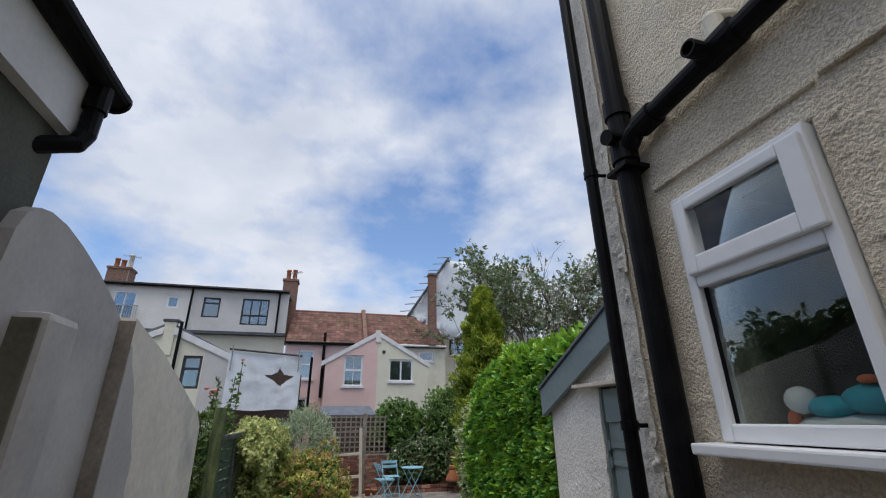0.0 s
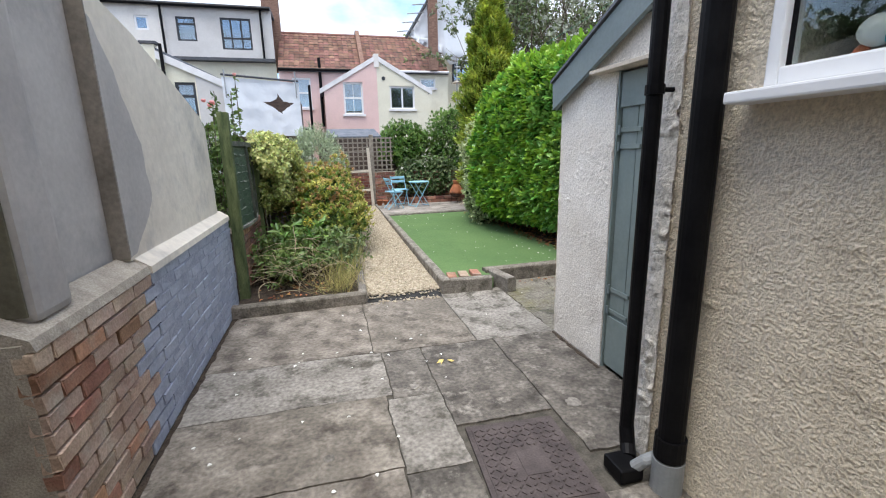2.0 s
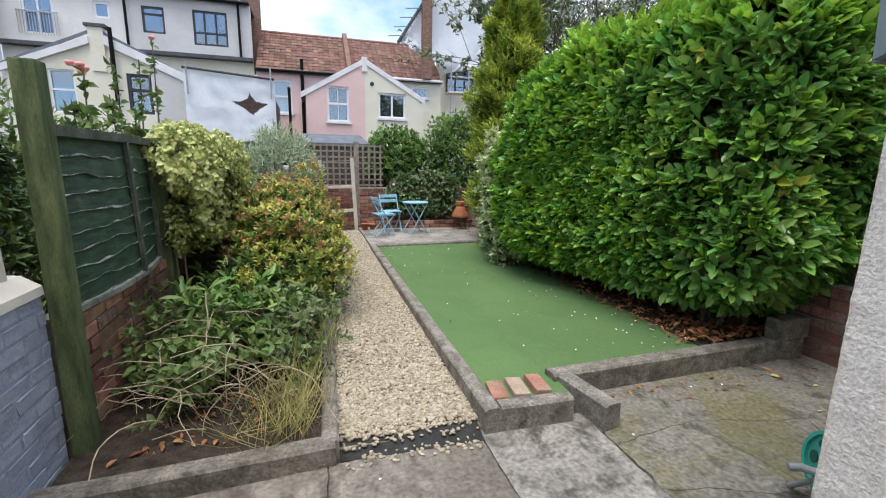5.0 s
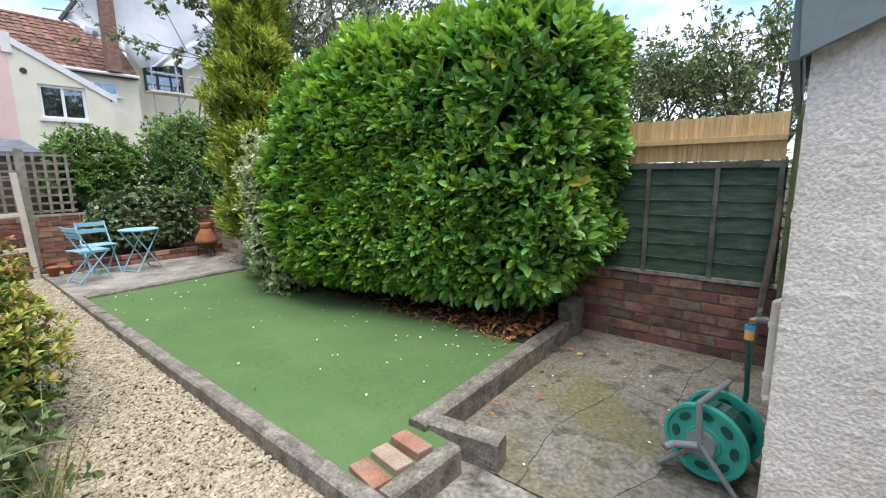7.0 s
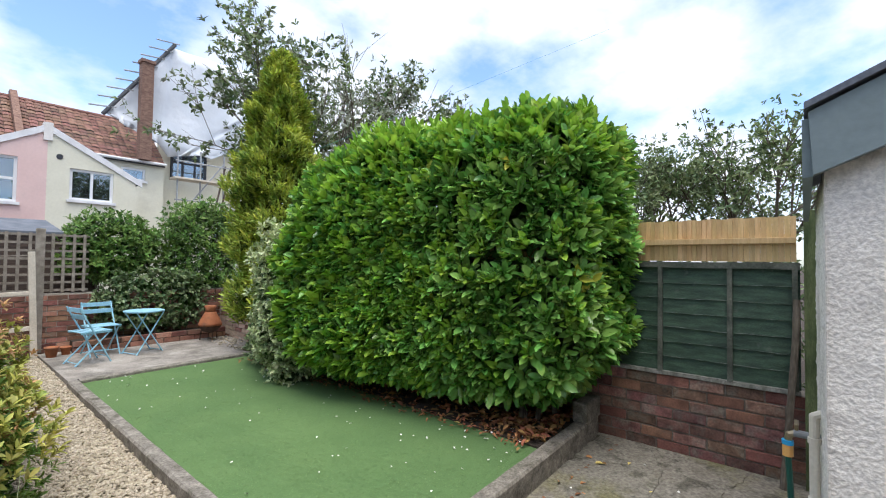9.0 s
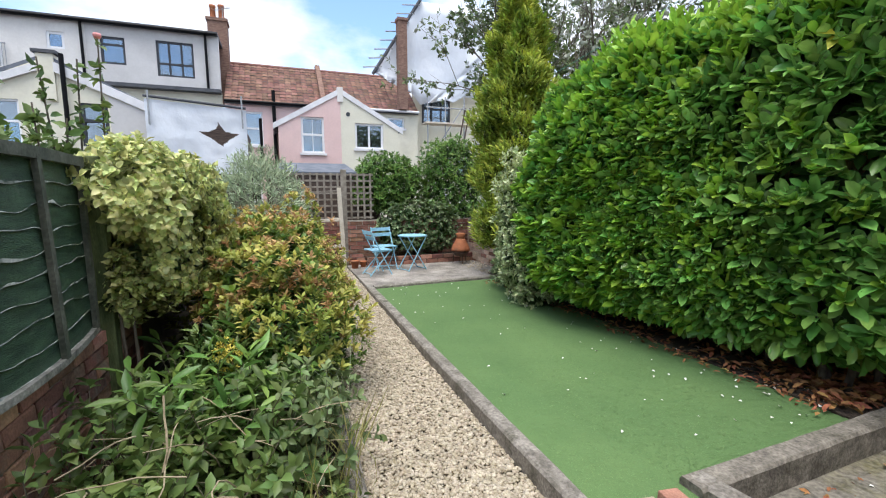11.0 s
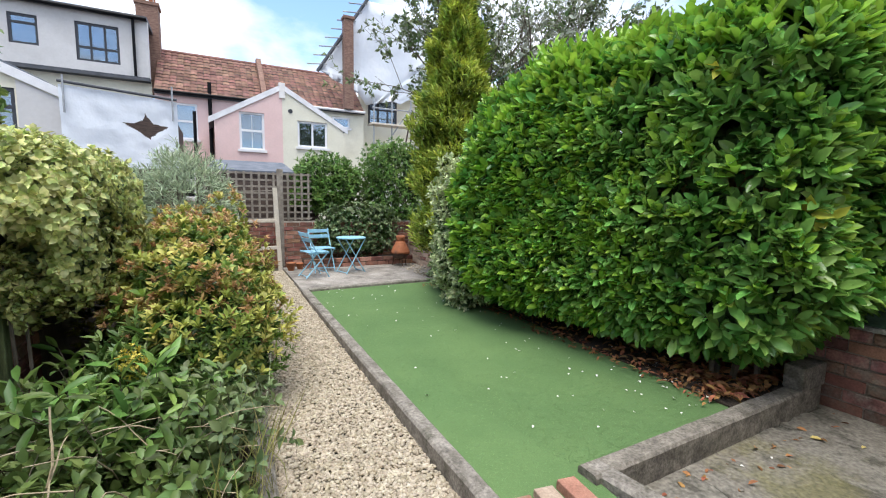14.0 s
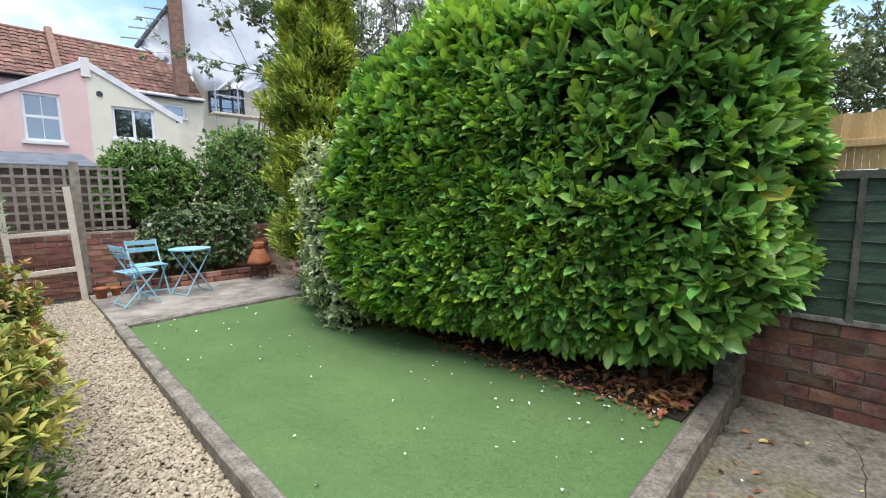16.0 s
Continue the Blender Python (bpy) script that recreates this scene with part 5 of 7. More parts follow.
for x in (7.2, 8.3, 9.5, 10.7, 11.9):
    part("scaffold_tube", T((x, 23.6, -0.1), (x, 23.6, 7.2), 0.04, seg=6), M["scaffold"], sc)
for z in (3.6, 5.6):
    part("scaffold_board", B(7.0, 12.5, 23.3, 24.2, z, z + 0.09), M["pale_wood"], sc)
    part("scaffold_tube", T((7.0, 23.3, z + 0.9), (12.5, 23.3, z + 0.9), 0.035, seg=6), M["scaffold"], sc)
part("brace", T((7.2, 23.5, 3.5), (9.5, 23.5, 6.8), 0.035, seg=6), M["scaffold"], sc)
part("ladder", T((8.9, 23.2, 4.0), (9.5, 23.4, 6.6), 0.05, seg=6), M["brown_wood"], sc)
part("ladder", T((9.2, 23.2, 4.0), (9.8, 23.4, 6.6), 0.05, seg=6), M["brown_wood"], sc)
window(sc, 7.3, 9.1, 24.9, 5.85, 7.3, M["dark_frame"], 3, 6.7, sill=False)
window(sc, 9.6, 10.6, 24.95, 2.6, 4.0, M["dark_frame"], 1, sill=False)


# ---- plants ----
Z3 = np.array([[0, 0, 1.0]])

hedge = thing("laurel_hedge", "large glossy green cherry laurel hedge with young tips", "hedge")
HC, HR = (2.50, 1.69, 1.50), (0.80, 1.57, 1.20)


def hedge_blob(n, k, rough, bottom, power=5.2):
    p, nrm = blob(n, HC, tuple(r * f for r, f in zip(HR, k)), power, rough, bottom)
    p[:, 0] -= 0.23 * (p[:, 1] - HC[1])
    p[:, 2] += (0.075 * (HC[1] - p[:, 1]) - 0.02) * (p[:, 2] > 1.5)
    p[:, 0] += 0.30 * np.maximum(0, 0.75 - p[:, 2])
    p[:, 0] = np.minimum(p[:, 0], 3.6)
    p[:, 2] = np.where(p[:, 2] < 0.46, 0.46 + 0.35 * (p[:, 2] - 0.46), p[:, 2])
    p[:, 1] = np.maximum(p[:, 1], 0.52 - 0.95 * np.maximum(0, p[:, 2] - 0.42))
    return p, nrm


p, nrm = hedge_blob(5400, (1, 1, 1), 0.11, -0.94)
foliage(hedge, "leaves", p, nrm * 0.8 + Z3 * 0.5 + rng.normal(0, 0.28, p.shape), 7, 0.155, 0.43, M["laurel"], spread=(40, 80), back=0.6, fine=True, curl=0.07)
# darker leaves behind the outer layer deepen the gaps with painted shade
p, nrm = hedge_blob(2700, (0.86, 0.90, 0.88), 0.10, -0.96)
foliage(hedge, "inner_leaves", p, nrm, 5, 0.14, 0.6, M["dark_leaf_shade"], spread=(40, 90))
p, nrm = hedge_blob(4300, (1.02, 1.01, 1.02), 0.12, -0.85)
# fewer young shoots at the near end, so leaf colour stands in for shade
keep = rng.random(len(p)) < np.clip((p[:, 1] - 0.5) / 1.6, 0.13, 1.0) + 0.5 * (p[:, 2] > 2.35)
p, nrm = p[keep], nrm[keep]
foliage(hedge, "young_leaves", p, nrm * 0.8 + Z3 * 0.6, 6, 0.14, 0.46, M["laurel_new"], "fresh light green shoots, denser on the brighter side", spread=(20, 65), fine=True, curl=0.07)
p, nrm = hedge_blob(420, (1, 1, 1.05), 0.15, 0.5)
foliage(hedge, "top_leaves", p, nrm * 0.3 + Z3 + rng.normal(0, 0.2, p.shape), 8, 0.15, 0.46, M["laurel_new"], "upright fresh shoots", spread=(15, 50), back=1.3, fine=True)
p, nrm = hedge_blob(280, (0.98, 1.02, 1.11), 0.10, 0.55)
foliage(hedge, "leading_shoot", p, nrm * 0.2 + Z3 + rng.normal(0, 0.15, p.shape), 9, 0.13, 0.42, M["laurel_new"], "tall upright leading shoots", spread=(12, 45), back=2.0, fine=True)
p, nrm = hedge_blob(26, (1.03, 1.02, 1.02), 0.10, -0.5)
foliage(hedge, "yellow_leaves", p, nrm, 2, 0.12, 0.6, M["laurel_yellow"], "single yellowed leaves")
pairs = []
for i in range(26):
    a = Vector((2.5 + random.uniform(-0.1, 0.2), random.uniform(0.5, 2.8), 0.1))
    b = Vector((a.x + random.uniform(-0.35, 0.25), a.y + random.uniform(-0.25, 0.25), random.uniform(1.0, 1.8)))
    pairs.append((a, b))
stems(hedge, pairs, 0.025, 0.012, M["bark"])

conifer = thing("golden_conifer", "tall narrow yellow-green conifer", "conifer")
tips, ways = [], []
for i in range(6000):
    h = random.random() ** 0.9
    z = 0.60 + 4.15 * h
    r = 0.98 * (1 - h) ** 0.5 * min(1.0, 0.60 + h * 2.2) * (0.75 + 0.42 * noise.noise(Vector((h * 9, i % 7, 0)))) + 0.05
    a = random.uniform(0, 6.283)
    r *= 0.88 + 0.55 * noise.noise(Vector((math.cos(a) * 2, math.sin(a) * 2, z * 2.5)))
    tips.append((2.48 + r * math.cos(a), 5.15 + r * math.sin(a), z))
    ways.append((math.cos(a) * 0.7, math.sin(a) * 0.7, 0.75))
tips, ways = np.array(tips), np.array(ways)
foliage(conifer, "sprays", tips, ways, 6, 0.11, 0.30, M["conifer"], spread=(15, 60), back=1.3)
# the sprays again, nearer the trunk, darkened in colour for the crown's inner shade
foliage(conifer, "inner_sprays", np.array([[2.48, 5.15, 0]]) + (tips - np.array([[2.48, 5.15, 0]])) * np.array([[0.72, 0.72, 0.97]]), ways, 4, 0.10, 0.4, M["conifer_shade"])
part("trunk", T((2.48, 5.15, 0.1), (2.48, 5.15, 4.0), 0.06, 0.02), M["bark"], conifer)


def shrub(name, label, category, centre, radii, count, per, length, width, material, power=2.2, rough=0.22, bottom=-0.6, inner_mat="dark_leaf_shade", stem_n=10, up=0.5, seed=1.0, ground=0.1, inner=0.35, spread=(30, 80)):
    t = thing(name, label, category)
    p, nrm = blob(count, centre, radii, power, rough, bottom, inner, seed)
    foliage(t, "leaves", p, nrm * 0.8 + Z3 * up, per, length, width, M[material], spread=spread)
    # by default a darker inner copy paints shade into the bush
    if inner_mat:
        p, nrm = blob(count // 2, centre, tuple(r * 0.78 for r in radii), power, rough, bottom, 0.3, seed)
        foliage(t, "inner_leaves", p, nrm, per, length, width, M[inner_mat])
    pr = []
    for i in range(stem_n):
        a = random.uniform(0, 6.283)
        b = Vector((centre[0] + 0.6 * radii[0] * math.cos(a), centre[1] + 0.6 * radii[1] * math.sin(a), centre[2] + radii[2] * random.uniform(-0.1, 0.5)))
        pr.append((Vector((centre[0] + random.uniform(-0.08, 0.08), centre[1] + random.uniform(-0.08, 0.08), ground)), b))
    if pr:
        stems(t, pr, 0.012, 0.006, M["bark"])
    return t


shrub("variegated_shrub", "cream-edged evergreen shrub between hedge and conifer", "shrub", (1.76, 3.52, 1.0), (0.42, 0.45, 0.92), 1900, 6, 0.06, 0.6, "varieg", 3.2, 0.22, -0.95, seed=4, stem_n=0)
shrub("low_shrub", "small grey-green shrub at the conifer's foot", "shrub", (2.05, 4.25, 0.5), (0.42, 0.5, 0.48), 700, 6, 0.055, 0.55, "perennial_dull", seed=5)
shrub("dark_shrub", "dense dark green shrub above the end wall", "shrub", (0.92, 7.45, 1.7), (0.72, 0.45, 0.58), 1100, 6, 0.08, 0.45, "shrub_mid", 2.2, 0.25, -1, seed=6, ground=0.2)
shrub("dark_shrub", "tall dark green shrub in the garden corner", "shrub", (2.22, 7.35, 1.65), (0.72, 0.45, 1.05), 1500, 6, 0.075, 0.45, "shrub_mid", 2.4, 0.22, -1, seed=7, ground=0.2)
shrub("ivy", "variegated ivy hanging over the brick ledge", "ivy", (1.35, 6.95, 0.85), (0.85, 0.22, 0.5), 800, 5, 0.06, 0.9, "ivy", 2.6, 0.2, -1, seed=8, ground=0.2)
shrub("variegated_ivy", "yellow variegated ivy draped over the fence", "ivy", (-1.85, 2.74, 1.26), (0.33, 1.0, 0.51), 3600, 6, 0.050, 0.78, "varieg_yellow", 3.6, 0.42, -1, "ivy", seed=9, inner=0.25, up=-0.1, spread=(40, 100), stem_n=0)
shrub("variegated_ivy", "small trailing ivy on the fence post", "ivy", (-1.93, 1.84, 1.0), (0.07, 0.09, 0.22), 110, 5, 0.055, 0.78, "varieg_yellow", 2.2, 0.4, -1, None, seed=41, stem_n=2)
shrub("grey_shrub", "feathery grey-green shrub near the trellis", "shrub", (-1.35, 5.4, 1.28), (0.62, 1.0, 0.80), 1300, 6, 0.11, 0.15, "perennial_pale", 2.0, 0.3, -0.8, None, seed=10)
sp = shrub("spirea", "spirea bush with gold and bronze new leaves", "shrub", (-1.15, 3.15, 0.60), (0.55, 1.25, 0.64), 1700, 6, 0.066, 0.60, "spirea_green", 2.3, 0.5, -0.7, seed=11, inner=0.3)
p, nrm = blob(1300, (-1.15, 3.15, 0.61), (0.57, 1.27, 0.66), 2.3, 0.52, -0.35, 0.08, 11)
foliage(sp, "gold_leaves", p, nrm * 0.6 + Z3 * 0.7, 6, 0.055, 0.62, M["spirea_gold"], "golden young leaves")
p, nrm = blob(620, (-1.15, 3.15, 0.62), (0.57, 1.27, 0.67), 2.3, 0.52, -0.1, 0.04, 11)
foliage(sp, "bronze_leaves", p, nrm * 0.6 + Z3 * 0.7, 9, 0.042, 0.5, M["spirea_red"], "bronze young leaves", spread=(50, 95))
sp2 = shrub("spirea", "low spirea with gold and bronze tips beside the path", "shrub", (-1.05, 2.15, 0.42), (0.42, 0.55, 0.45), 800, 6, 0.05, 0.38, "spirea_green", 2.2, 0.3, -0.7, seed=31)
p, nrm = blob(360, (-1.05, 2.15, 0.44), (0.44, 0.57, 0.47), 2.2, 0.3, 0.0, 0.05, 31)
foliage(sp2, "gold_leaves", p, nrm * 0.6 + Z3 * 0.7, 6, 0.058, 0.44, M["spirea_gold"], "golden young leaves")
p, nrm = blob(140, (-1.05, 2.15, 0.45), (0.44, 0.57, 0.47), 2.2, 0.3, 0.1, 0.05, 32)
foliage(sp2, "bronze_leaves", p, nrm * 0.6 + Z3 * 0.7, 6, 0.045, 0.4, M["spirea_red"], "bronze young leaves")


def bed_plants(name, label, spots, height, per, length, width, material, seed, lean=0.35, nodes=5):
    """Loose leafy stems, each arching from the soil with leaves on its upper half."""
    rs = random.Random(seed)
    t = thing(name, label, "plant")
    bm = bmesh.new()
    tips, ways = [], []
    for x0, x1, y0, y1, n in spots:
        for i in range(n):
            a = Vector((rs.uniform(x0, x1), rs.uniform(y0, y1), 0.07))
            d = Vector((rs.gauss(0.1, lean), rs.gauss(-0.1, lean), 1)).normalized()
            h = height * rs.uniform(0.55, 1.15)
            for k in range(nodes):
                b = a + d * (h / nodes)
                tube(bm, a, b, 0.0040 - 0.0005 * k, 0.0036 - 0.0005 * k, 4)
                if k > nodes * 0.25:
                    tips.append(tuple(b))
                    ways.append((d.x, d.y, d.z))
                a, d = b, (d + Vector((rs.gauss(0, 0.22), rs.gauss(0, 0.22), rs.gauss(-0.10, 0.15)))).normalized()
    part("stem", bm, M["bark"], t, kind="stuff")
    foliage(t, "leaves", np.array(tips), np.array(ways), per, length, width, M[material], spread=(45, 100), back=0.4)
    return t


bed_plants("perennials", "loose leafy green perennials filling the flower bed", [(-1.75, -1.2, 0.85, 1.40, 92), (-1.7, -1.4, 0.65, 0.85, 10)], 0.50, 5, 0.072, 0.62, "perennial", 61)
bed_plants("perennials", "sprawling green perennials beside the fence", [(-1.92, -1.5, 0.75, 1.8, 85), (-1.85, -1.55, 0.5, 0.75, 14)], 0.54, 5, 0.068, 0.64, "perennial", 62)
bed_plants("perennials", "grey-green bushy perennials beside the path", [(-1.2, -0.9, 0.95, 1.7, 80)], 0.46, 5, 0.062, 0.64, "perennial_dull", 63, 0.25)
bed_plants("perennials", "fresh green strap-leaved perennials in mid bed", [(-1.65, -1.35, 1.2, 1.75, 50)], 0.60, 4, 0.14, 0.30, "shrub_mid", 64, 0.25)
bed_plants("perennials", "small leafy weeds behind the bed kerb", [(-1.12, -0.92, 0.62, 0.9, 14), (-1.7, -1.35, 0.3, 0.55, 8)], 0.24, 4, 0.06, 0.6, "perennial", 65)
shrub("perennials", "dark leafy perennials below the spirea", "plant", (-1.25, 1.80, 0.36), (0.45, 0.45, 0.42), 520, 5, 0.085, 0.36, "perennial", 2.2, 0.55, -0.5, "dark_leaf_shade", seed=13, inner=0.4)
yf = thing("yellow_flower", "small yellow flower spikes among the perennials", "flower")
p, nrm = blob(60, (-1.40, 1.44, 0.62), (0.07, 0.07, 0.10), 2.0, 0.4, -1, 0.5, 3)
foliage(yf, "petals", p, nrm + Z3 * 0.5, 4, 0.020, 0.7, M["yellow_flower"])
stems(yf, [(Vector((-1.40 + 0.03 * k, 1.44, 0.08)), Vector((-1.42 + 0.03 * k, 1.44, 0.66))) for k in range(3)], 0.004, 0.003, M["perennial"])


def blades(name, label, centre, radius, count, height, material, seed, lean=0.5):
    """Grass-like blades, each a tapered folded strip, rising from a patch of ground."""
    rs = np.random.default_rng(seed)
    t = thing(name, label, "grass", kind="stuff")
    a, r = rs.uniform(0, 6.28, count), radius * np.sqrt(rs.random(count))
    pos = np.stack([centre[0] + r * np.cos(a), centre[1] + r * np.sin(a) * 1.4, np.full(count, centre[2])], 1)
    way = np.stack([rs.normal(0, lean, count), rs.normal(0, lean, count), np.ones(count)], 1)
    up = np.stack([np.cos(a), np.sin(a), np.full(count, 0.2)], 1)
    ob = new("blade", leaf_mesh("blade", pos, way, up, height * rs.uniform(0.5, 1.1, count), 0.014, M[material], 0.25))
    ob.parent = t
    tagged(ob, kind="stuff")
    return t


blades("grass", "dry yellow-green grass at the bed's edge", (-1.02, 0.33, 0.07), 0.20, 210, 0.44, "grass", 3, 0.42)
blades("grass", "dry flattened grass at the kerb", (-1.2, 0.25, 0.09), 0.18, 90, 0.36, "grass", 13, 0.9)
blades("grass", "thin dry grass stalks beside the path", (-0.86, 0.9, 0.09), 0.10, 40, 0.5, "grass", 4, 0.3)
blades("grass", "wispy grass beside the path", (-0.86, 1.6, 0.1), 0.12, 60, 0.42, "perennial_pale", 5, 0.35)

# dry twigs fallen through the bed
tw = thing("dry_stem", "pale dry stems arching through the bed plants", "stem", kind="stuff")
bm = bmesh.new()
rs = random.Random(4)
for i in range(120):
    a = Vector((rs.uniform(-1.85, -0.98), rs.uniform(0.22, 1.15), rs.uniform(0.10, 0.50) * (1 if i % 3 else 0.4)))
    d = Vector((rs.gauss(0, 1), rs.gauss(-0.1, 0.5), rs.gauss(0.25, 0.35))).normalized()
    thick = rs.choice((0.0020, 0.0026, 0.0032, 0.0045))
    for k in range(rs.randint(4, 8)):
        b = a + d * rs.uniform(0.05, 0.085)
        if b.z < 0.08:
            break
        tube(bm, a, b, thick, thick * 0.94, 5)
        a, thick = b, thick * 0.94
        d = (d + Vector((rs.gauss(0, 0.16), rs.gauss(0, 0.16), rs.gauss(-0.16, 0.12)))).normalized()
part("stem", bm, M["dry"], tw, kind="stuff")

# roses over the fence
for i, (x, y, z, hgt, big) in enumerate(((-2.45, 3.1, 1.5, 1.2, 1), (-2.45, 1.85, 1.3, 0.85, 1), (-2.4, 2.35, 1.4, 0.65, 0))):
    ro = thing("rose_bush", "leggy climbing rose with pink blooms behind the fence", "rose", "roses")
    bm = bmesh.new()
    tips, ways = [], []
    rs = random.Random(20 + i)
    for k in range(3):
        a = Vector((x + rs.uniform(-0.1, 0.1), y + rs.uniform(-0.15, 0.15), 0.0))
        b = Vector((x + rs.uniform(-0.15, 0.15), y + rs.uniform(-0.25, 0.25), z + hgt * (1.0 if k == 0 else rs.uniform(0.55, 0.85))))
        tube(bm, a, b, 0.011, 0.005, 6)
        for q in range(26):
            f = rs.uniform(0.45, 0.98)
            tips.append(a + (b - a) * f)
            ways.append((rs.gauss(0, 1), rs.gauss(0, 1), 0.25))
        if k == 0 and big:
            for q in range(4 if i == 1 else 1):
                fl = moved(lathe([(0.005, -0.017), (0.020, -0.013), (0.030, 0.007), (0.026, 0.022), (0.017, 0.017), (0.008, 0.022)], 12), Matrix.Translation(b + Vector((rs.gauss(0, 0.05), rs.gauss(0, 0.07), rs.gauss(0, 0.02))) * (1 if i == 1 else 0)))
                part("bloom", fl, M["rose"], ro, "pink rose bloom", smooth=True)
    part("cane", bm, M["bark"], ro, kind="stuff")
    foliage(ro, "leaves", np.array([tuple(t) for t in tips]), np.array(ways), 3, 0.085, 0.62, M["perennial"], spread=(20, 70))
shrub("neighbour_shrub", "leafy green shrub beyond the tall post", "shrub", (-2.62, 0.75, 1.1), (0.32, 0.45, 1.0), 700, 5, 0.075, 0.42, "perennial", 2.2, 0.3, -1, "dark_leaf_shade", seed=17, ground=0.0)
shrub("neighbour_shrub", "leafy green shrub under the roses", "shrub", (-2.75, 2.4, 1.1), (0.45, 1.2, 0.85), 900, 5, 0.075, 0.45, "perennial", 2.2, 0.3, -1, "dark_leaf_shade", seed=18, ground=0.0)


def tree(label, base, height, spread_r, n_limbs, leaf_n, seed, leaf="tree_leaf", pale=0.0, leaf_len=0.075):
    rs = random.Random(seed)
    t = thing("tree", label, "tree")
    bm = bmesh.new()
    tips, ways = [], []

    def grow(a, d, length, r, depth):
        b = a + d * length
        tube(bm, a, b, r, r * 0.6, 5)
        if depth == 0:
            for k in range(leaf_n):
                q = a + (b - a) * rs.random() + Vector((rs.gauss(0, 0.14), rs.gauss(0, 0.14), rs.gauss(0, 0.14)))
                tips.append(q)
                ways.append((d.x + rs.gauss(0, 0.6), d.y + rs.gauss(0, 0.6), d.z * 0.5 + rs.gauss(0, 0.5)))
            return
        for k in range(3 if depth > 1 else 4):
            nd = (d + Vector((rs.gauss(0, 0.42), rs.gauss(0, 0.42), rs.gauss(0.12, 0.3)))).normalized()
            grow(a + (b - a) * rs.uniform(0.55, 1.0), nd, length * rs.uniform(0.55, 0.8), r * 0.55, depth - 1)

    base = Vector(base)
    top = base + Vector((0, 0, height * 0.35))
    tube(bm, base, top, 0.07, 0.05, 8)
    for i in range(n_limbs):
        a = i * 6.283 / n_limbs + rs.random()
        grow(base + (top - base) * rs.uniform(0.7, 1), Vector((math.cos(a) * spread_r, math.sin(a) * spread_r, 1)).normalized(), height * rs.uniform(0.25, 0.33), 0.034, 3)
    part("trunk", bm, M["bark"], t)
    tips, ways = np.array([tuple(q) for q in tips]), np.array(ways)
    k = int(len(tips) * (1 - pale))
    foliage(t, "crown", tips[:k], ways[:k], 4, leaf_len, 0.55, M[leaf], spread=(30, 90))
    if pale:
        pick = rng.permutation(len(tips))[: int(len(tips) * pale)]
        foliage(t, "pale_leaves", tips[pick], ways[pick], 4, leaf_len, 0.55, M["tree_pale"], "silvery leaf undersides", spread=(30, 90))
    return t


tree("slender garden tree with sparse silvery green leaves", (4.95, 8.5, 0), 7.3, 0.5, 8, 4, 15, pale=0.3, leaf_len=0.14)
tree("slender garden tree with sparse silvery green leaves", (5.9, 8.4, 0), 7.7, 0.5, 8, 7, 5, pale=0.3, leaf_len=0.13)
tree("slender garden tree with sparse silvery green leaves", (8.0, 7.6, 0), 6.8, 0.5, 7, 7, 6, pale=0.3, leaf_len=0.13)
tree("sparse small-leaved tree beyond the pine fence", (6.6, 1.0, 0), 3.9, 0.6, 6, 9, 8)
tree("sparse small-leaved tree beyond the pine fence", (6.8, -0.6, 0), 4.0, 0.6, 6, 9, 9)
tree("dense dark tree beyond the neighbouring house", (-6.6, 0.9, 0), 3.7, 0.75, 10, 14, 23, "dark_leaf_shade", 0.0, 0.16)
shrub("neighbour_hedge", "low mixed hedge beyond the pine fence", "hedge", (6.3, 0.3, 1.2), (0.7, 2.2, 1.25), 900, 5, 0.09, 0.5, "tree_leaf", 2.4, 0.3, -1, None, seed=19, ground=0.0)


# ---- furniture and garden things ----
def bistro_chair(m):
    c = thing("bistro_chair", "turquoise folding metal bistro chair with slatted seat", "chair", "bistro set")
    for s in (-0.19, 0.19):
        part("front_leg", tube(bmesh.new(), (s, 0.20, 0.0), (s, -0.20, 0.80), 0.011, seg=8), M["teal"], c)
        part("rear_leg", tube(bmesh.new(), (s * 0.9, -0.22, 0.0), (s * 0.9, 0.19, 0.44), 0.011, seg=8), M["teal"], c)
        part("seat_rail", B(s * 0.98 - 0.008, s * 0.98 + 0.008, -0.17, 0.20, 0.425, 0.445), M["teal"], c)
    for i in range(6):
        y = -0.15 + i * 0.066
        part("seat_slat", B(-0.20, 0.20, y - 0.024, y + 0.024, 0.446, 0.458, bevel=0.003), M["teal"], c)
    for z in (0.66, 0.76):
        y = -0.20 + (0.80 - z) * 0.5
        part("back_slat", B(-0.205, 0.205, y - 0.008, y + 0.008, z - 0.032, z + 0.032, bevel=0.003), M["teal"], c)
    part("stretcher", tube(bmesh.new(), (-0.19, -0.19, 0.03), (0.19, -0.19, 0.03), 0.007, seg=6), M["teal"], c)
    part("stretcher", tube(bmesh.new(), (-0.19, 0.16, 0.08), (0.19, 0.16, 0.08), 0.007, seg=6), M["teal"], c)
    c.matrix_basis = m @ Matrix.Diagonal((0.9, 0.9, 0.9, 1))
    return c


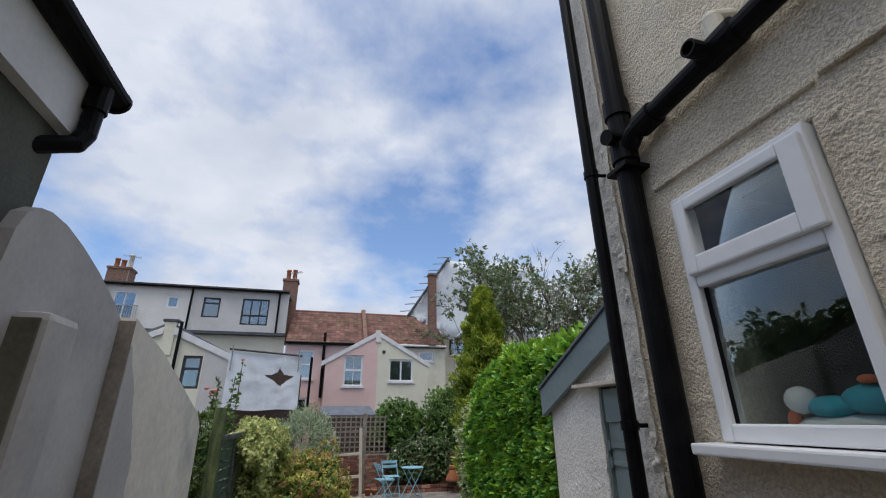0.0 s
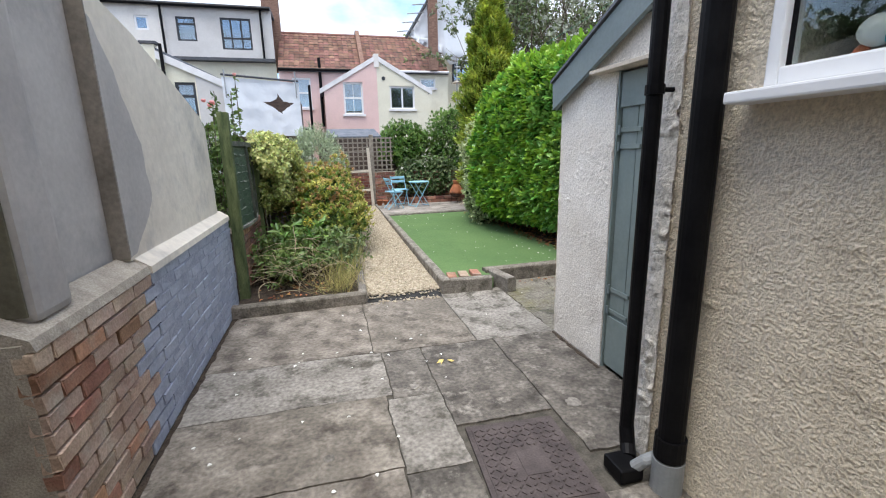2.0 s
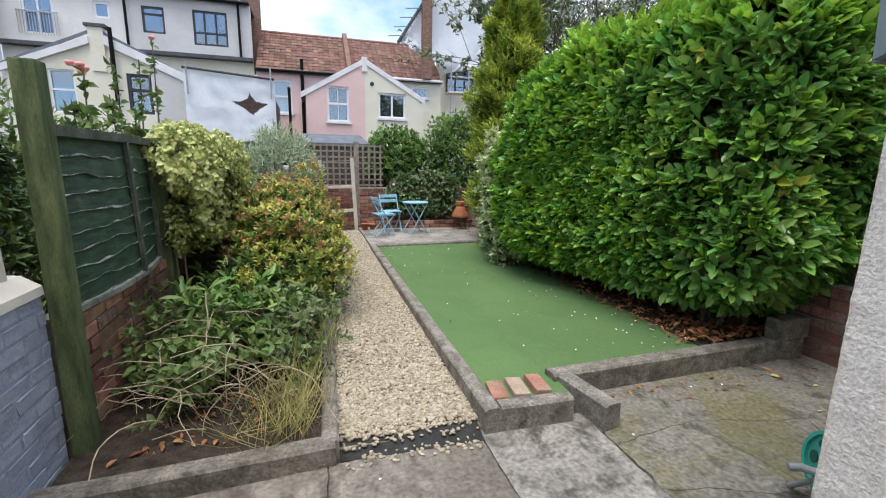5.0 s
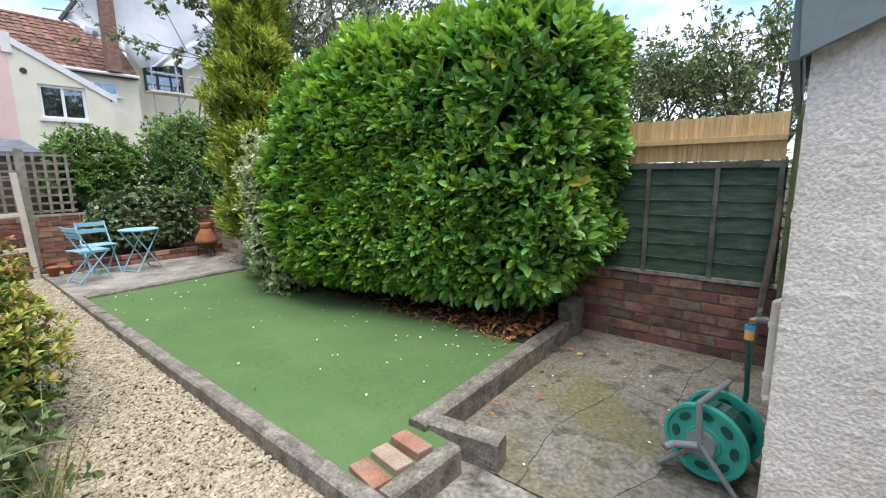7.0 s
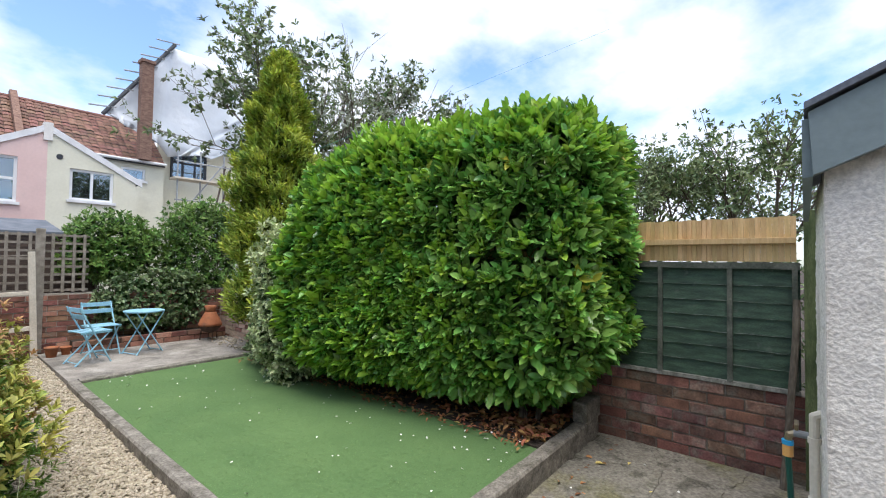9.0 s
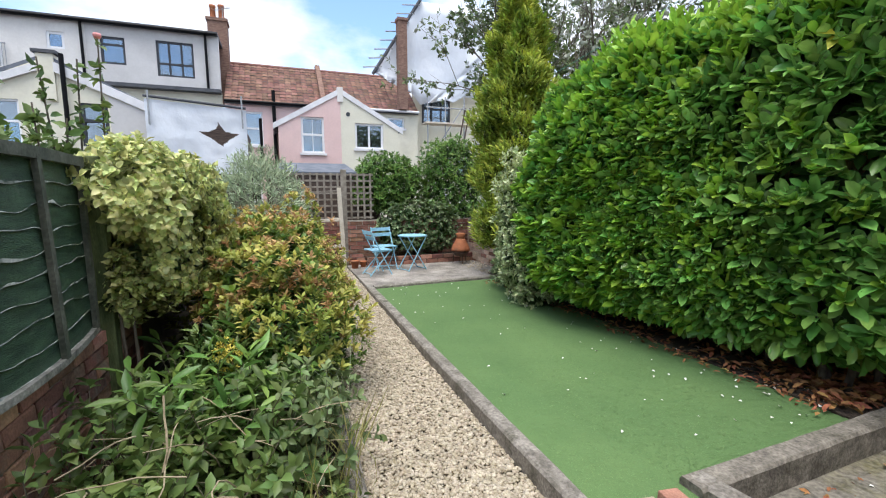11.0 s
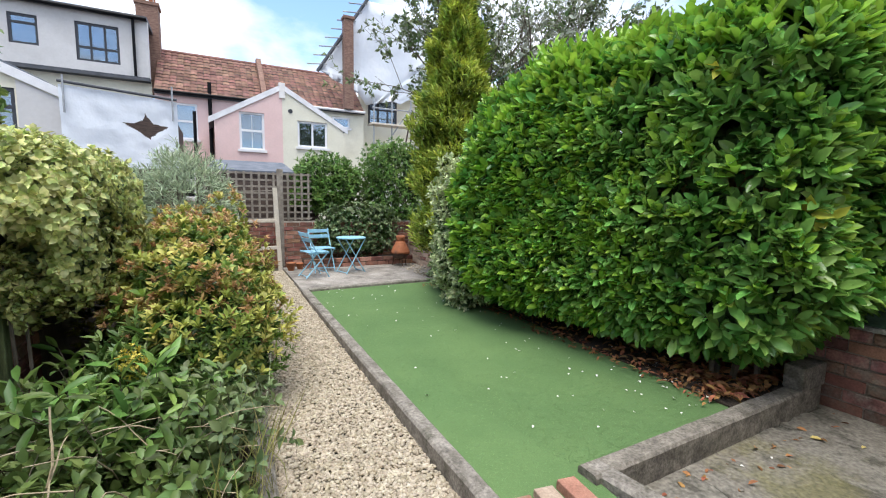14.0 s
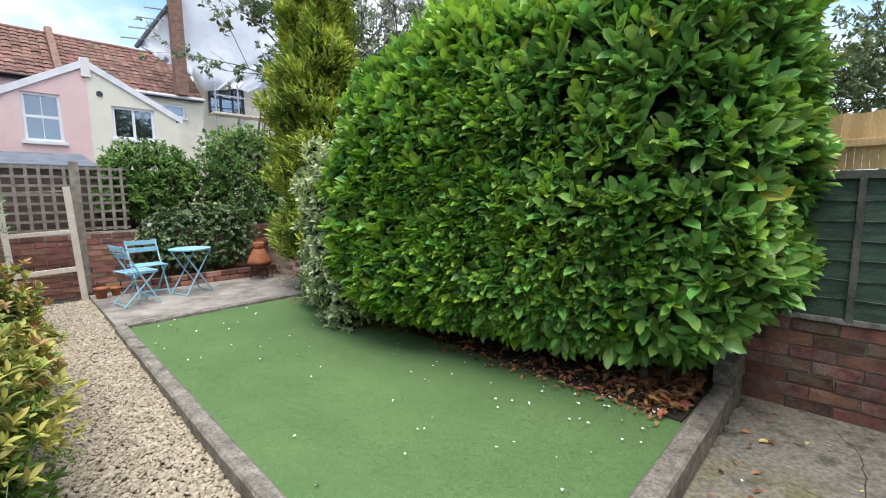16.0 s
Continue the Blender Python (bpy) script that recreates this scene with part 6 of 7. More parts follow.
TZ = 0.176
bistro_chair(pose(0.36, 5.95, TZ, 0, 0, -78))
bistro_chair(pose(0.58, 6.42, TZ, 0, 0, 188))
tb = thing("bistro_table", "turquoise round folding metal bistro table", "table", "bistro set")
bm = lathe([(0.265, -0.022), (0.27, -0.012), (0.27, 0.0), (0.255, 0.004), (0.0, 0.004)][:4], 32)
part("tabletop", moved(bm, pose(0, 0, 0.69)), M["teal"], tb)
for s in (-0.17, 0.17):
    part("leg", tube(bmesh.new(), (-0.21, s, 0.0), (0.20, s, 0.67), 0.011, seg=8), M["teal"], tb)
    part("leg", tube(bmesh.new(), (0.21, s * 0.85, 0.0), (-0.20, s * 0.85, 0.67), 0.011, seg=8), M["teal"], tb)
part("stretcher", tube(bmesh.new(), (-0.20, -0.17, 0.02), (-0.20, 0.17, 0.02), 0.008, seg=6), M["teal"], tb)
part("stretcher", tube(bmesh.new(), (0.20, -0.15, 0.02), (0.20, 0.15, 0.02), 0.008, seg=6), M["teal"], tb)
tb.matrix_basis = pose(1.02, 6.15, TZ, 0, 0, 18) @ Matrix.Diagonal((0.92, 0.92, 0.87, 1))

ch = thing("chiminea", "small terracotta chiminea on a dark iron stand", "chiminea")
part("bowl", lathe([(0.03, 0.14), (0.11, 0.16), (0.16, 0.22), (0.175, 0.26)], 20), M["rust"], ch, "dark lower bowl", smooth=True)
part("belly", lathe([(0.186, 0.26), (0.182, 0.30), (0.15, 0.38), (0.105, 0.46), (0.085, 0.50)], 20), M["terracotta"], ch, smooth=True)
part("neck", lathe([(0.085, 0.50), (0.078, 0.55), (0.10, 0.60), (0.09, 0.605)], 20), M["terracotta"], ch, smooth=True)
for k in range(3):
    a = k * 2.094 + 0.4
    part("leg", tube(bmesh.new(), (0.16 * math.cos(a), 0.16 * math.sin(a), 0), (0.13 * math.cos(a), 0.13 * math.sin(a), 0.24), 0.010, seg=6), M["rust"], ch)
ch.matrix_basis = pose(2.06, 6.48, 0.172) @ Matrix.Diagonal((0.95, 0.95, 0.95, 1))

for x, y, r in ((0.10, 6.62, 0.075), (0.26, 6.70, 0.06)):
    pt = thing("flower_pot", "small terracotta flower pot on the terrace", "pot", "flower pots")
    part("body", lathe([(r * 0.7, 0), (r * 0.95, r * 1.5), (r * 1.08, r * 1.5), (r * 1.08, r * 1.85), (r * 0.9, r * 1.85), (r * 0.8, r * 1.3)], 18), M["terracotta"], pt, smooth=True)
    pt.matrix_basis = pose(x, y, 0.18)

# hose reel
hr = thing("hose_reel", "green plastic hose reel with grey handle on the patio", "hose reel")


def disc(x0, name):
    bm = bmesh.new()
    n = 32
    prof = [(0.0, 0.0), (0.085, 0.0), (0.09, 0.012), (0.185, 0.016), (0.19, 0.0), (0.207, 0.0), (0.21, 0.03), (0.20, 0.034), (0.188, 0.024), (0.0, 0.024)]
    rings = []
    for r, z in prof:
        rr = max(r, 0.001)
        rings.append([bm.verts.new((z, rr * math.cos(6.28318 * i / n), rr * math.sin(6.28318 * i / n))) for i in range(n)])
    for a, b in zip(rings[:-1], rings[1:]):
        for i in range(n):
            j = (i + 1) % n
            bm.faces.new((a[i], a[j], b[j], b[i]))
    moved(bm, Matrix.Translation((x0, 0, 0.235)))
    d = part(name, bm, M["reel"], hr, smooth=False)
    for k in range(8):
        a = k * 6.28318 / 8
        bmh = bmesh.new()
        bmesh.ops.create_cone(bmh, cap_ends=True, segments=14, radius1=1, radius2=1, depth=0.006, matrix=Matrix.Translation((x0 + 0.010, 0.145 * math.cos(a), 0.235 + 0.145 * math.sin(a))) @ Matrix.Rotation(a, 4, "X") @ Matrix.Rotation(math.pi / 2, 4, "Y") @ Matrix.Diagonal((0.036, 0.021, 1, 1)))
        part("hole", bmh, M["reel_dark"], d)
    return d


disc(-0.13, "side_disc")
disc(0.11, "side_disc")
bm = bmesh.new()
for k in range(7):
    ring = [(-0.10 + 0.031 * k, 0.145 * math.cos(6.28318 * i / 20), 0.235 + 0.145 * math.sin(6.28318 * i / 20)) for i in range(21)]
    for a, b in zip(ring[:-1], ring[1:]):
        tube(bm, a, b, 0.016, seg=6)
part("hose_coil", bm, M["reel_dark"], hr, kind="stuff")
part("hub", tube(bmesh.new(), (-0.165, 0, 0.235), (0.15, 0, 0.235), 0.072, seg=20), M["grey_plastic"], hr)
part("crank", bent(bmesh.new(), [(-0.18, 0.0, 0.235), (-0.20, 0.12, 0.19), (-0.25, 0.14, 0.18)], 0.02, 10), M["grey_plastic"], hr)
for x in (-0.165, 0.165):
    part("stand_leg", bent(bmesh.new(), [(x, 0.20, 0.014), (x, 0.0, 0.235), (x, -0.20, 0.014)], 0.014, 8), M["grey_plastic"], hr)
part("carry_handle", bent(bmesh.new(), [(-0.165, 0, 0.235), (-0.165, 0.02, 0.47), (-0.15, 0.0, 0.50), (0.15, 0.0, 0.50), (0.165, 0.02, 0.47), (0.165, 0, 0.235)], 0.015, 10), M["grey_plastic"], hr)
hr.matrix_basis = pose(1.36, -0.985, 0.0, 0, 0, -14) @ Matrix.Diagonal((0.90, 0.90, 0.88, 1))

part("feed_hose", bent(bmesh.new(), [(1.45, -1.08, 0.70), (1.445, -1.085, 0.62), (1.44, -1.09, 0.52), (1.45, -1.095, 0.42), (1.47, -1.09, 0.33), (1.49, -1.07, 0.25), (1.47, -1.0, 0.17)], 0.012, 8), M["reel_dark"], hr)

tap = thing("garden_tap", "outdoor brass tap with orange hose connector", "tap")
part("valve", T((1.45, -1.20, 0.80), (1.45, -1.10, 0.80), 0.016, seg=12), M["grey_plastic"], tap)
part("spout", bent(bmesh.new(), [(1.45, -1.11, 0.80), (1.45, -1.085, 0.79), (1.45, -1.08, 0.765)], 0.014, 10), M["brass"], tap)
part("handle", B(1.41, 1.49, -1.118, -1.102, 0.838, 0.850, bevel=0.004), M["brass"], tap)
part("spindle", T((1.45, -1.11, 0.80), (1.45, -1.11, 0.84), 0.008, seg=8), M["brass"], tap)
part("blue_ring", T((1.45, -1.08, 0.765), (1.45, -1.08, 0.745), 0.022, seg=14), M["blue_plastic"], tap, "blue plastic collar")
part("connector", T((1.45, -1.08, 0.745), (1.45, -1.08, 0.695), 0.020, seg=14), M["orange_plastic"], tap, "orange hose connector")
pp = thing("water_pipe", "cream lagged water pipe on the shed wall", "pipe")
part("pipe", bent(bmesh.new(), [(1.36, -1.18, 0.44), (1.40, -1.17, 0.45), (1.40, -1.17, 0.90), (1.40, -1.21, 0.925)], 0.018, 10), M["cream_pipe"], pp)
for z in (0.55, 0.80):
    part("clip", T((1.40, -1.17, z - 0.012), (1.40, -1.17, z + 0.012), 0.023, seg=12), M["cream_pipe"], pp)
stk = thing("bamboo_cane", "knotty old branch leaning on the brick wall", "stick")
part("stick", bent(bmesh.new(), [(2.80, -1.02, 0.0), (2.86, -1.06, 0.55), (2.90, -1.09, 0.98), (2.93, -1.10, 1.30)], 0.022, 8), M["bark"], stk)

cable = thing("washing_line", "thin green washing line above the hedge", "line")
part("line", T((2.3, 5.2, 2.9), (14.0, 4.0, 9.7), 0.003, seg=6), M["cable"], cable)

# manhole cover
mc = thing("manhole_cover", "rusty brown patterned iron manhole cover", "manhole cover")
mm = pose(-0.225, -2.58, 0.0, 0, 0, -4) @ Matrix.Diagonal((0.88, 0.97, 1, 1))
part("frame", box(bmesh.new(), -0.29, 0.29, -0.32, 0.32, -0.02, 0.004, mm), M["iron"], mc)
part("plate", box(bmesh.new(), -0.26, 0.26, -0.285, 0.285, 0.0, 0.009, mm), M["iron"], mc)
part("badge", box(bmesh.new(), -0.06, 0.08, -0.12, 0.06, 0.0091, 0.012, mm), M["iron"], mc)
bm = bmesh.new()
for i in range(13):
    for j in range(14):
        x, y = -0.24 + i * 0.04, -0.26 + j * 0.04
        if -0.08 < x < 0.1 and -0.14 < y < 0.08:
            continue
        a = 45 if (i + j) % 2 else -45
        box(bm, -0.014, 0.014, -0.005, 0.005, 0.0088, 0.0145, mm @ pose(x, y, 0, 0, 0, a))
part("tread", bm, M["iron"], mc, kind="stuff")

# ---- scattered things ----
def scatter_leaves(name, label, pts, size, material, width=0.7, tilt=0.25, seed=1):
    rs = np.random.default_rng(seed)
    n = len(pts)
    a = rs.uniform(0, 6.28, n)
    way = np.stack([np.cos(a), np.sin(a), rs.normal(0, tilt, n)], 1)
    up = np.stack([rs.normal(0, tilt, n), rs.normal(0, tilt, n), np.ones(n)], 1)
    ob = new(name, leaf_mesh(name, np.array(pts), way, up, size * rs.uniform(0.6, 1.2, n), width, M[material], 0.15))
    return tagged(ob, label, "leaf litter", kind="stuff")


rs = np.random.default_rng(11)
pts = []
while len(pts) < 115:
    y = rs.uniform(0.45, 4.9)
    x = rs.uniform(0.15, 2.5)
    if rs.random() < 0.25 + 0.75 * ((x - 0.1) / 2.4) ** 2:
        pts.append((x, y, 0.122 + 0.006 * y + 0.014))
pts += [(2.35 - abs(rs.normal(0, 0.42)), 0.46 + abs(rs.normal(0, 0.45)), 0.138) for _ in range(45)]
scatter_leaves("petal_litter", "small white petals fallen on the turf", pts, 0.024, "petal", 0.9, 0.2, 2)
pts = [(rs.uniform(-2.0, 0.6), rs.uniform(-2.8, -0.15), 0.006) for _ in range(34)] + [(rs.uniform(0.8, 2.8), rs.uniform(-1.0, 0.2), 0.006) for _ in range(10)]
scatter_leaves("petal_litter", "small white petals fallen on the patio", pts, 0.026, "petal", 0.95, 0.1, 3)
pts = []
while len(pts) < 900:
    y = rs.uniform(0.45, 4.6)
    x = rs.normal(2.45, 0.28)
    if 1.95 < x < 2.93:
        pts.append((x, y, 0.148 + 0.005 * y + rs.uniform(0, 0.02)))
pts += [(rs.uniform(2.0, 2.92), 0.45 + abs(rs.normal(0, 0.35)), 0.15 + rs.uniform(0, 0.035)) for _ in range(420)]
scatter_leaves("leaf_litter", "dead brown leaves under the hedge", pts, 0.085, "deadleaf", 0.5, 0.45, 4)
pts = [(rs.uniform(0.8, 2.85), 0.20 - abs(rs.normal(0, 0.10)), 0.006) for _ in range(36)]
pts2 = []
for _ in range(420):
    y = rs.uniform(0.5, 4.8)
    pts2.append((2.02 - 0.03 * y + rs.normal(0, 0.07), y, 0.142 + 0.006 * y))
scatter_leaves("leaf_litter", "dead leaves strewn over the turf edge", pts2, 0.05, "deadleaf", 0.5, 0.3, 14)
scatter_leaves("leaf_litter", "dead brown leaves along the kerb", pts, 0.055, "deadleaf", 0.5, 0.4, 5)
pts = [(rs.uniform(-1.9, -0.95), rs.uniform(0.1, 1.4), 0.085) for _ in range(160)]
scatter_leaves("leaf_litter", "dead leaves on the bed soil", pts, 0.06, "deadleaf", 0.5, 0.5, 6)
scatter_leaves("yellow_leaf", "yellow curled leaf on the patio", [(-0.37, -1.44, 0.008), (-0.35, -1.46, 0.01)], 0.11, "yellowleaf", 0.45, 0.2, 7)
scatter_leaves("yellow_leaf", "yellow leaves fallen beside the hedge", [(2.15, -0.35, 0.008), (2.45, -0.1, 0.008), (2.2, 0.62, 0.14), (1.95, 1.2, 0.145), (2.3, 0.1, 0.01), (2.35, 0.85, 0.15)], 0.075, "yellowleaf", 0.5, 0.2, 8)

# turf blades
n = 70000
xy = np.stack([rs.uniform(0.12, 2.45, n), 0.06 + 4.9 * rs.random(n) ** 1.25], 1)
xy = xy[~((xy[:, 0] > 0.6) & (xy[:, 1] < 0.36)) & ~((xy[:, 0] < 0.5) & (xy[:, 1] < 0.31))]
n = len(xy)
zz = 0.119 + 0.0055 * xy[:, 1]
b0 = np.stack([xy[:, 0], xy[:, 1], zz], 1)
a = rs.uniform(0, 6.28, n)
w = np.stack([np.cos(a), np.sin(a), np.zeros(n)], 1) * 0.0028
tip = b0 + np.stack([rs.normal(0, 0.012, n), rs.normal(0, 0.012, n), rs.uniform(0.0015, 0.0035, n)], 1)
v = np.stack([b0 - w, b0 + w, tip], 1).reshape(-1, 3)
me = bpy.data.meshes.new("turf_blades")
me.vertices.add(len(v))
me.vertices.foreach_set("co", v.astype(np.float32).ravel())
me.loops.add(len(v))
me.loops.foreach_set("vertex_index", np.arange(len(v), dtype=np.int32))
me.polygons.add(n)
me.polygons.foreach_set("loop_start", np.arange(0, len(v), 3, dtype=np.int32))
me.update(calc_edges=True)
me.materials.append(M["turf_blade"])
tagged(new("turf_blades", me), "short green plastic turf pile", "turf", kind="stuff")


def stones(name, label, xy, z, size, material, seed):
    """Many uneven pebbles in one mesh."""
    r = np.random.default_rng(seed)
    bm = bmesh.new()
    bmesh.ops.create_icosphere(bm, subdivisions=1, radius=1)
    tv = np.array([tuple(q.co) for q in bm.verts])
    bm.verts.index_update()
    tf = np.array([[q.index for q in f.verts] for f in bm.faces])
    bm.free()
    n, k = len(xy), len(tv)
    s = size * r.uniform(0.6, 1.35, (n, 1, 1)) * np.stack([np.ones(n), r.uniform(0.55, 1, n), r.uniform(0.35, 0.7, n)], 1)[:, None, :]
    v = tv[None] * s * (1 + r.normal(0, 0.16, (n, k, 1)))
    a, t = r.uniform(0, 6.28, n), r.normal(0, 0.35, n)
    ca, sa, ct, st = np.cos(a)[:, None], np.sin(a)[:, None], np.cos(t)[:, None], np.sin(t)[:, None]
    x, y, zz = v[..., 0], v[..., 1], v[..., 2]
    y, zz = y * ct - zz * st, y * st + zz * ct
    x, y = x * ca - y * sa, x * sa + y * ca
    out = np.stack([x + xy[:, 0:1], y + xy[:, 1:2], zz + z[:, None]], -1).reshape(-1, 3)
    faces = (tf[None] + (np.arange(n) * k)[:, None, None]).reshape(-1, 3)
    me = bpy.data.meshes.new(name)
    me.vertices.add(len(out))
    me.vertices.foreach_set("co", out.astype(np.float32).ravel())
    me.loops.add(faces.size)
    me.loops.foreach_set("vertex_index", faces.astype(np.int32).ravel())
    me.polygons.add(len(faces))
    me.polygons.foreach_set("loop_start", np.arange(0, faces.size, 3, dtype=np.int32))
    me.update(calc_edges=True)
    me.materials.append(material)
    return tagged(new(name, me), label, "gravel", kind="stuff")


n = 36000
yy = 0.10 + 6.7 * rs.random(n) ** 1.35
left = -0.80 + 0.012 * yy
xx = left + (0.0 - left) * rs.random(n)
keep = ~((yy < 0.17) & (rs.random(n) < 0.75))
xx, yy = xx[keep], yy[keep]
gz = 0.033 + 0.0165 * yy + rs.uniform(-0.004, 0.010, len(yy))
stones("gravel", "pale buff angular gravel on the path", np.stack([xx, yy], 1), gz, 0.0138, M["gravel"], 21)
xx, yy = rs.uniform(-0.78, -0.02, 160), rs.uniform(-0.10, 0.14, 160)
stones("gravel", "stray pale gravel at the path's end", np.stack([xx, yy], 1), np.where(yy < 0.02, 0.006, 0.03), 0.014, M["gravel"], 22)
xx, yy = rs.uniform(2.0, 2.4, 200), rs.uniform(5.3, 6.6, 200)
stones("gravel", "loose pale stones by the garden wall", np.stack([xx, yy], 1), np.full(200, 0.18), 0.016, M["gravel"], 23)
bm = plate(bmesh.new(), [(-0.80, -0.02, 0.004), (-0.02, -0.05, 0.004), (-0.01, 0.12, 0.034), (-0.80, 0.16, 0.034)], (0, 0, -0.05))
solid("path_edge", bm, M["membrane"], "black weed membrane showing at the path's end", "membrane", kind="structure")

# ---- slabs ----
def slab(x0, x1, y0, y1, top, seed, material):
    r = random.Random(seed)
    pts = []
    for (ax, ay), (bx, by) in (((x0, y0), (x1, y0)), ((x1, y0), (x1, y1)), ((x1, y1), (x0, y1)), ((x0, y1), (x0, y0))):
        k = max(3, int(math.hypot(bx - ax, by - ay) / 0.05))
        for i in range(k):
            t = i / k
            j = 0.009 * noise.noise(Vector(((ax + (bx - ax) * t) * 3.5, (ay + (by - ay) * t) * 3.5, 0.5))) + 0.009 * noise.noise(Vector(((ax + (bx - ax) * t) * 16, (ay + (by - ay) * t) * 19, 0.5)))
            g = 0.004
            pts.append((min(max(ax + (bx - ax) * t, x0 + g), x1 - g) + (j if ax == bx else 0), min(max(ay + (by - ay) * t, y0 + g), y1 - g) + (j if ay == by else 0), top))
    tip = r.uniform(-0.002, 0.002)
    pts = [(x, y, z + tip * (x - x0)) for x, y, z in pts]
    part("slab", plate(bmesh.new(), pts, (0, 0, -0.10)), material, pavement)


SL = [(-2.07, -0.86, -1.17, -0.02), (-2.07, -0.80, -1.80, -1.17), (-2.07, -0.84, -2.47, -1.80), (-2.07, -0.84, -3.3, -2.47), (-2.07, -0.84, -4.4, -3.3), (-2.07, -0.84, -5.6, -4.4), (-2.07, -0.84, -7.2, -5.6),
      (-0.86, -0.02, -1.19, -0.02), (-0.80, -0.50, -1.85, -1.19), (-0.84, -0.50, -2.52, -1.85), (-0.84, -0.50, -3.3, -2.52), (-0.50, 0.36, -3.6, -2.87), (-0.84, 0.36, -4.6, -3.6), (-0.84, 0.36, -5.8, -4.6), (-0.84, 0.36, -7.2, -5.8),
      (-0.02, 0.66, -1.20, 0.05), (-0.50, 0.10, -2.22, -1.19), (0.10, 0.70, -2.62, -1.20), (2.2, 2.95, -2.6, -1.22)]
for i, q in enumerate(SL):
    grade = "slab_pale" if i in (1, 9, 15) else "slab_dark" if i in (8, 10, 11, 16, 17) else "slab_moss" if i >= 18 else "slab"
    slab(*q, 0.001 + 0.003 * ((i * 7) % 4) / 4, i, M[grade])
# the crazed part of the patio, broken into uneven pieces
r = random.Random(77)
NX, NY = 4, 3
corner = {}
for i in range(NX + 1):
    for j in range(NY + 1):
        edge_x, edge_y = i in (0, NX), j in (0, NY)
        corner[i, j] = Vector((0.665 + 2.285 * i / NX + (0 if edge_x else r.uniform(-0.2, 0.2)), -1.22 + 1.50 * j / NY + (0 if edge_y else r.uniform(-0.17, 0.17)), 0.0))
for i in range(NX):
    for j in range(NY):
        quad = [corner[i, j], corner[i + 1, j], corner[i + 1, j + 1], corner[i, j + 1]]
        mid = sum(quad, Vector()) / 4
        pts = []
        for a, b in zip(quad, quad[1:] + quad[:1]):
            for k in range(14):
                p = a + (b - a) * (k / 14)
                p = p + Vector((noise.noise(p * 9), noise.noise(p * 9 + Vector((3, 5, 7))), 0)) * 0.03 + Vector((noise.noise(p * 31), noise.noise(p * 31 + Vector((3, 5, 7))), 0)) * 0.008
                pts.append(p + (mid - p).normalized() * 0.0025 + Vector((0, 0, 0.002 + 0.002 * ((i * 3 + j * 5) % 4) / 4)))
        part("slab", plate(bmesh.new(), pts, (0, 0, -0.10)), M["slab_moss"], pavement)
# grime and moss gathered along the walls
grime = thing("wall_dirt", "dark damp dirt along the foot of the wall", "dirt", kind="stuff")
for x, sgn, ya, yb, wide in ((-2.068, 1, -2.7, 0.0, 0.05), (0.652, -1, -1.88, -1.22, 0.045), (2.94, -1, -1.2, 0.3, 0.09)):
    near, far = [], []
    for k in range(61):
        y = ya + (yb - ya) * k / 60
        w = wide * (0.35 + 0.9 * abs(noise.noise(Vector((y * 6, x, 0)))) + 0.4 * abs(noise.noise(Vector((y * 25, x, 4)))))
        near.append((x, y, 0.006))
        far.append((x + sgn * w, y, 0.0055))
    part("dirt", plate(bmesh.new(), near + far[::-1], (0, 0, -0.02)), M["soil"] if x < 2 else M["slab_moss"], grime, kind="stuff")
for x, y, r in ((-0.63, -2.05, 0.06), (-0.66, -1.75, 0.035), (-1.2, -2.3, 0.03), (0.25, -2.2, 0.05)):
    outline = [(x + r * (1 + 0.4 * noise.noise(Vector((k, x, y)))) * math.cos(k * 0.3927), y + r * (1 + 0.4 * noise.noise(Vector((k, y, x)))) * math.sin(k * 0.3927), 0.0062) for k in range(16)]
    solid("mortar_splash", plate(bmesh.new(), outline, (0, 0, -0.006)), M["slab_pale"], "pale dried mortar splash on the patio", "stain", "mortar splashes")

# ---- bricks ----
BRICK = {}


def brick_mesh(key, material, length=0.215, height=0.065, depth=0.06):
    if (key, material.name) not in BRICK:
        r = random.Random(hash(key) % 1000 if not isinstance(key, int) else key)
        bm = B(-length / 2, length / 2, -depth / 2, depth / 2, -height / 2, height / 2, bevel=0.006)
        for q in bm.verts:
            q.co += Vector((r.gauss(0, 0.0018), r.gauss(0, 0.0022), r.gauss(0, 0.0018)))
        BRICK[key, material.name] = finish("brick", bm, material)
    return BRICK[key, material.name]


